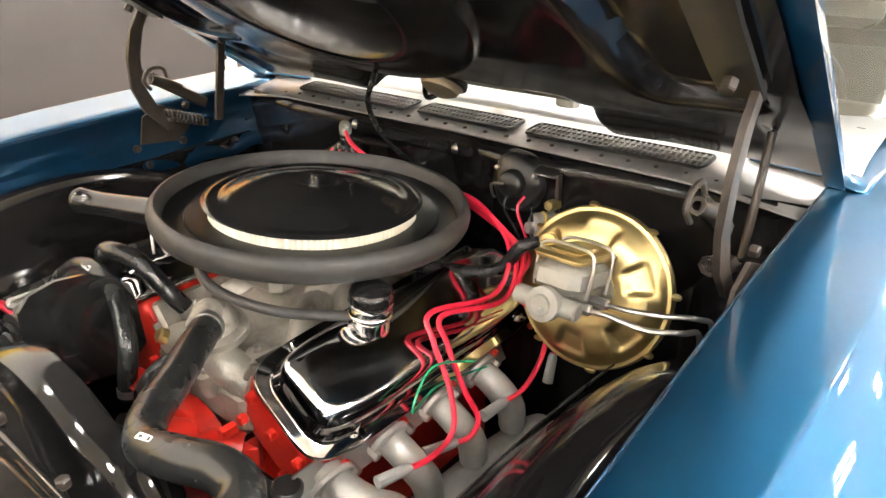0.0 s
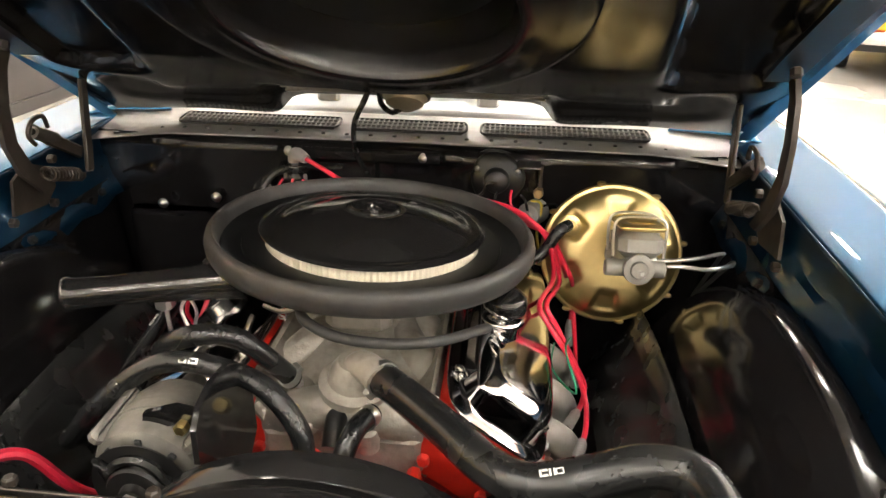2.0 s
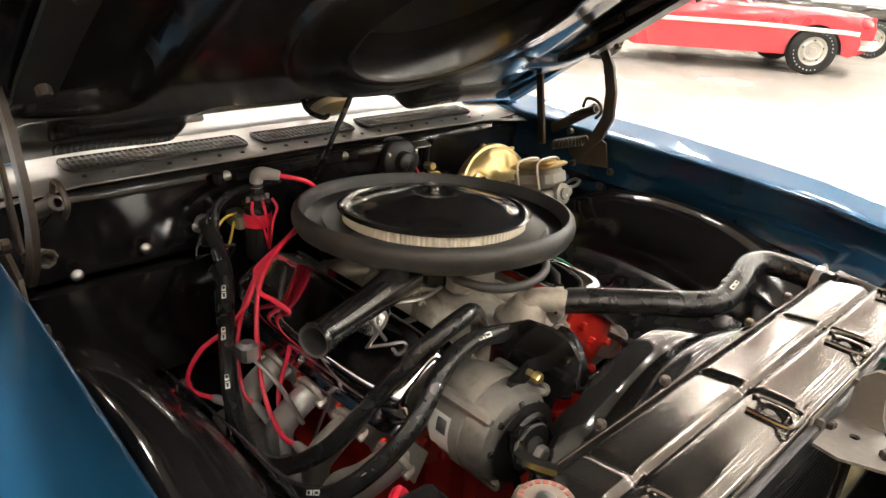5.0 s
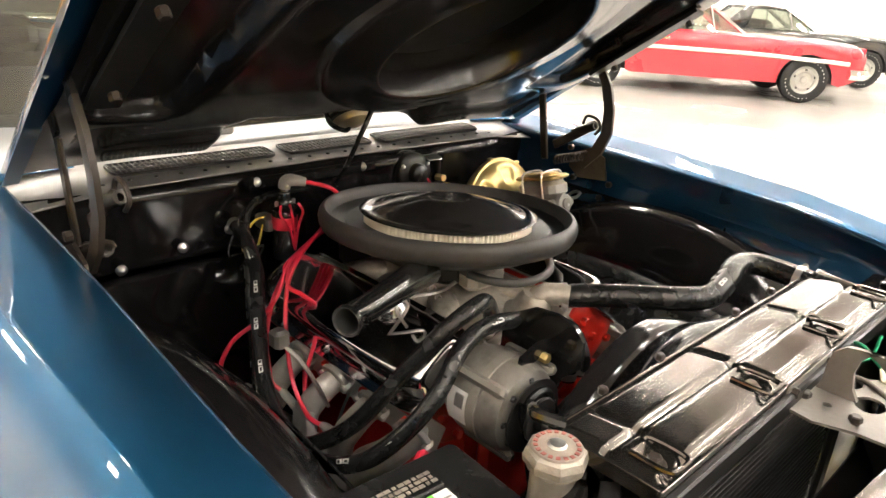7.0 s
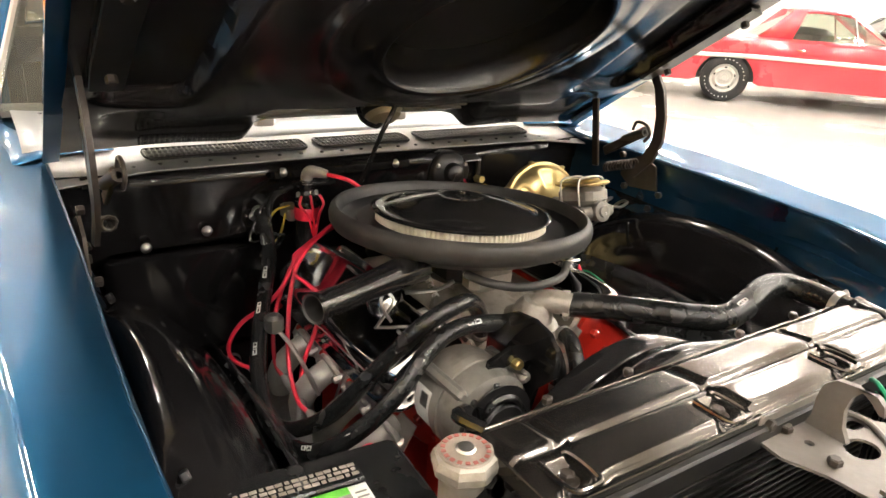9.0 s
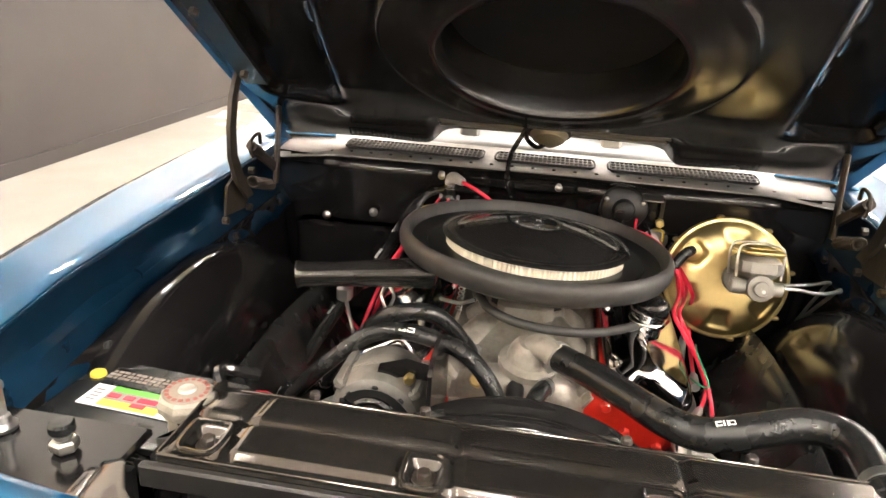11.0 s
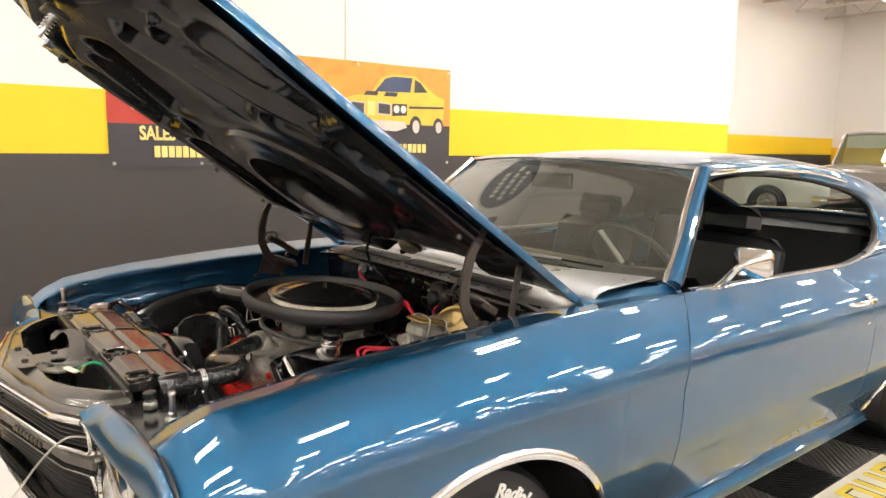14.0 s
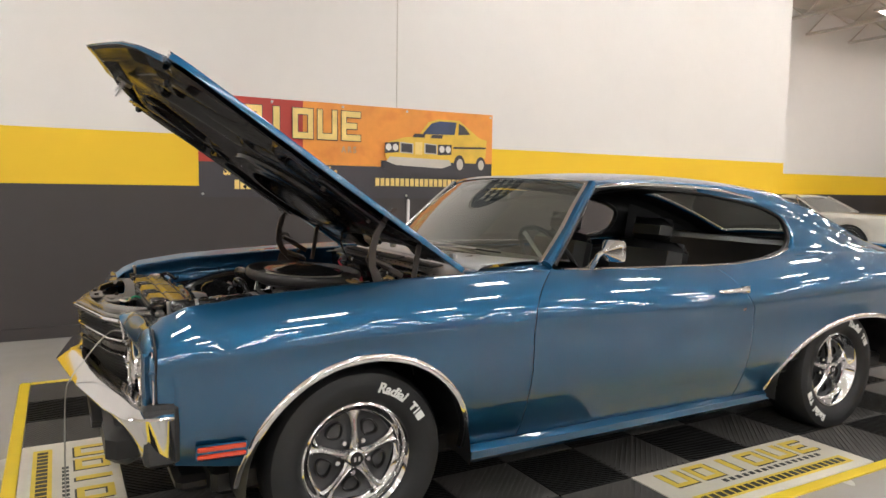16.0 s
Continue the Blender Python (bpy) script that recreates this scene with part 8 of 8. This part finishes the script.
WHITE_TOP = material("white_vinyl_top", (0.68, 0.66, 0.62), 0.6, 0, 0.05, 6, bump=0.2, bump_scale=90)


def parked_car(name, label, front, heading, paint, top, L=5.0, wb=2.95, over=0.85, belt=0.93, roof=1.36, width=1.95, stripe=None, cabin=(1.75, 3.55), wheel_r=0.335, hub=None, grille=None):
    """front: plan place of the front axle's middle; heading: plan direction in which the car points."""
    h = Vector((heading[0], heading[1], 0)).normalized()
    side = Vector((-h.y, h.x, 0))
    O = Vector((front[0], front[1], 0)) + h * over
    W = width / 2

    def P(a, b, z):
        """a metres behind the nose, b to the car's left."""
        q = O - h * a + side * b
        return (q.x, q.y, z)

    c = thing(name, label, "car", at=tuple(O - h * L / 2))
    ax = (over, over + wb)

    def topz(a):
        return lerp(a, [0, 0.08, 0.5, 1.6, cabin[1], L - 0.3, L - 0.05, L], [belt - 0.17, belt - 0.07, belt - 0.04, belt, belt + 0.01, belt - 0.03, belt - 0.08, belt - 0.2])

    def botz(a):
        z = lerp(a, [0, 0.3, L - 0.4, L], [0.40, 0.27, 0.27, 0.40])
        for q in ax:
            k = (a - q) / 0.40
            if abs(k) < 1:
                z = max(z, 0.30 + 0.40 * math.sqrt(1 - k * k))
        return z

    def wid(a):
        return W * lerp(a, [0, 0.15, 0.8, L - 0.8, L - 0.12, L], [0.86, 0.94, 1, 1, 0.95, 0.88])

    As = sorted(set([round(v, 3) for v in list(np.linspace(0, L, 34)) + [q + 0.40 * math.cos(t) for q in ax for t in np.linspace(0, math.pi, 17)]]))
    for s in (1, -1):
        rows = []
        for a in As:
            zt, zb, w = topz(a), botz(a), wid(a)
            row = [P(a, 0, zt + 0.02), P(a, s * w * 0.6, zt + 0.014), P(a, s * (w - 0.09), zt), P(a, s * (w - 0.03), zt - 0.03)]
            for u in (0.15, 0.3, 0.45, 0.6, 0.8, 1.0):
                z = max(zb, zt - 0.03 - (zt - 0.03 - zb) * u)
                row.append(P(a, s * (w - 0.05 * max(0, u - 0.3) ** 2 - (0.012 if u > 0.4 else 0)), z))
            rows.append(row)
        part("body_side", Geo().grid(rows), paint, c, "", 40)
        if stripe:
            part("side_moulding", Geo().grid([[P(a, s * (wid(a) + 0.006), topz(a) - 0.03 - d) for d in (0.20, 0.225, 0.26)] for a in np.linspace(0.25, L - 0.1, 24)]), stripe, c, "white side moulding", 40, 0.006)
        for q in ax:
            o = Vector(P(q, s * (W - 0.13), wheel_r))
            axv = side * s
            w = part("wheel", Geo().lathe([(0.0005, 0.09), (0.05, 0.088), (0.06, 0.07), (0.10, 0.068), (0.125, 0.085), (0.165, 0.06), (0.178, 0.07), (0.19, 0.088), (0.20, 0.092), (0.20, 0.08)], o, axv, 32), hub or RALLY, c, "silver slotted wheel")
            for k in range(5):
                a = k * 1.2566 + 0.3
                d = (h * math.cos(a) + Vector((0, 0, 1)) * math.sin(a))
                part("wheel_slot", Geo().lathe([(0.0005, 0.004), (0.018, 0.003), (0.020, 0)], o + d * 0.142 + axv * 0.073, axv, 10), PRINT_BLACK, w)
            part("tyre", Geo().lathe([(0.198, 0.085), (0.215, 0.10), (0.26, 0.105), (wheel_r - 0.02, 0.095), (wheel_r, 0.075), (wheel_r, -0.075), (wheel_r - 0.02, -0.095), (0.2, -0.09)], o, axv, 40), TYRE, w, "black tyre with white lettering")
            g = Geo()
            for k in list(range(0, 9)) + list(range(15, 25)):
                a = k * 0.2094
                d = (h * math.cos(a) + Vector((0, 0, 1)) * math.sin(a))
                g.cyl(o + d * 0.268 + axv * 0.103, o + d * 0.268 + axv * 0.1085, 0.008, 5, 0.001)
            part("letter_band", g, WHITE_LETTER, w, "white sidewall lettering blocks")
        part("arch_liner", Geo().box(P(L / 2, s * (W - 0.32), 0.45), (0.3, 0.3, 0.3), 0.02), PRINT_BLACK, c)
    for a, nm in ((0.035, "nose_panel"), (L - 0.035, "tail_panel")):
        part(nm, Geo().grid([[P(a, b * wid(a) * 0.99, z) for b in np.linspace(-1, 1, 9)] for z in (0.40, 0.55, belt - 0.20, belt - 0.09)]), paint, c, "", 40, 0.01)
    part("floor_pan", Geo().add([P(0.15, -W * 0.86, 0.30), P(L - 0.15, -W * 0.86, 0.30), P(L - 0.15, W * 0.86, 0.30), P(0.15, W * 0.86, 0.30), P(0.15, -W * 0.86, 0.62), P(L - 0.15, -W * 0.86, 0.62), P(L - 0.15, W * 0.86, 0.62), P(0.15, W * 0.86, 0.62)], [(0, 1, 2, 3), (4, 5, 6, 7), (0, 1, 5, 4), (1, 2, 6, 5), (2, 3, 7, 6), (3, 0, 4, 7)]), PRINT_BLACK, c, "black underside")
    a0, a1 = cabin
    rw = W * 0.68
    fr, br = a0 + 0.62, a1 - 0.55
    rows = []
    for a in np.linspace(fr - 0.04, br + 0.04, 10):
        z = roof - 0.03 * ((a - (fr + br) / 2) / (br - fr) * 2) ** 2
        rows.append([P(a, rw * k, z - 0.05 * abs(k) ** 3) for k in np.linspace(-1, 1, 11)])
    part("roof", Geo().grid(rows), top, c, "", 50, 0.03)
    ww = W * 0.82

    def pane(pts):
        g = part("glass", Geo().add([P(*p) for p in pts], [tuple(range(len(pts)))]), GLASS_CAR, c, "clear window glass")
        return g

    pane([(a0, -ww, belt), (a0, ww, belt), (fr, rw * 0.95, roof - 0.05), (fr, -rw * 0.95, roof - 0.05)])
    pane([(a1, -ww, belt), (a1, ww, belt), (br, rw * 0.95, roof - 0.05), (br, -rw * 0.95, roof - 0.05)])
    for s in (1, -1):
        pane([(a0 + 0.06, s * ww, belt), (a1 - 0.1, s * ww, belt), (br + 0.02, s * rw * 0.97, roof - 0.07), (fr - 0.02, s * rw * 0.97, roof - 0.07)])
        part("front_pillar", Geo().tube([P(a0, s * ww, belt - 0.02), P(fr, s * rw * 0.97, roof - 0.05)], 0.03, 8, 1), CHROME, c, "bright windshield pillar")
        part("rear_pillar", Geo().add([P(a1 - 0.05, s * ww, belt), P(a1 - 0.5, s * ww, belt), P(br - 0.1, s * rw, roof - 0.05), P(br + 0.08, s * rw, roof - 0.05)], [(0, 1, 2, 3)]), top, c, "", 40, 0.03)
        part("vent_post", Geo().tube([P(a0 + 0.45, s * ww, belt), P(a0 + 0.55, s * (rw + 0.05), roof - 0.09)], 0.012, 6, 1), CHROME, c)
        part("door_handle", Geo().box(P((a0 + a1) / 2 + 0.25, s * (W + 0.01), belt - 0.12), (0.12, 0.12, 0.025), 0.008), CHROME, c, "chrome door handle")
        for b, d in ((0.62, 0.0), (0.38, 0.0)):
            lamp = part("headlamp", Geo().lathe([(0.0005, 0.03), (0.05, 0.02), (0.075, 0.0), (0.088, 0.004), (0.092, -0.02)], P(0.06, s * W * (b + 0.1), 0.66), h, 24), LENS, c, "round headlamp")
        part("tail_lamp", Geo().box(P(L - 0.02, s * W * 0.62, 0.70), (0.26, 0.26, 0.09), 0.02), AMBER, c, "red tail lamp")
        part("seat", Geo().box(P((a0 + a1) / 2 + 0.1, s * 0.38, 0.78), (0.5, 0.5, 0.62), 0.08), VINYL, c, "dark seat")
    part("grille", Geo().grid([[P(0.02 + 0.01 * (k % 2), b, 0.56 + 0.012 * k) for b in np.linspace(-W * 0.6, W * 0.6, 9)] for k in range(16)]), grille or STEEL, c, "ribbed grille", 20)
    for a, nm in ((-0.06, "front_bumper"), (L + 0.06, "rear_bumper")):
        d = 0.14 if a < 1 else -0.14
        part(nm, Geo().tube([P(a + d * 2.2, -W * 0.98, 0.46), P(a + d * 0.6, -W * 0.93, 0.46), P(a, -W * 0.6, 0.46), P(a, W * 0.6, 0.46), P(a + d * 0.6, W * 0.93, 0.46), P(a + d * 2.2, W * 0.98, 0.46)], 0.075, 10, 4), CHROME, c, "chrome bumper")
    part("plate", Geo().box(P(L + 0.10, 0, 0.62), (0.16, 0.16, 0.14), 0.01), WHITE_LETTER, c, "plain number plate")
    return c


RH = (0.625, -0.78)
parked_car("red_sedan", "red full-size hardtop car with white side moulding and white roof", (10.4 + 0.62, 3.15 + 0.50), RH, RED_CAR, RED_CAR, 5.3, 3.02, 0.83, 0.92, 1.38, 2.0, stripe=WHITE_CAR)
parked_car("black_car", "black classic coupe with bright wheels beside the red car", (14.6, 3.9), RH, BLACK_CAR, BLACK_CAR, 4.9, 2.85, 0.85)
parked_car("maroon_car", "maroon classic coupe parked behind the red car", (9.2, 8.6), RH, DARK_RED, WHITE_TOP, 4.9, 2.85, 0.85)
parked_car("yellow_car", "yellow classic coupe seen from behind", (5.75, 9.85), (0.38, 0.92), YELLOW_CAR, YELLOW_CAR, 4.8, 2.8, 0.9)
parked_car("orange_car", "orange classic coupe with a bright grille", (-1.0, 12.6), (0.42, -0.9), ORANGE_CAR, ORANGE_CAR, 4.8, 2.75, 0.85)
parked_car("white_coupe", "white sports coupe near the far wall", (-5.15, 13.75), (1.0, 0.08), WHITE_CAR, WHITE_CAR, 4.8, 2.6, 1.12, 0.9, 1.28, hub=ALU)
parked_car("white_coupe", "white coupe with dark windows past the wall end", (-1.6, 20.5), (0.5, -0.86), WHITE_CAR, WHITE_CAR, 4.9, 2.75, 0.95, 0.9, 1.33)
parked_car("grey_truck", "dark grey high-bodied off-road truck", (-4.55, 16.1), (0.25, -0.97), GREY_TRUCK, GREY_TRUCK, 4.5, 2.6, 0.7, 1.10, 1.86, 1.9, cabin=(1.35, 2.9), wheel_r=0.40, hub=ARGENT, grille=BLACK_SATIN)
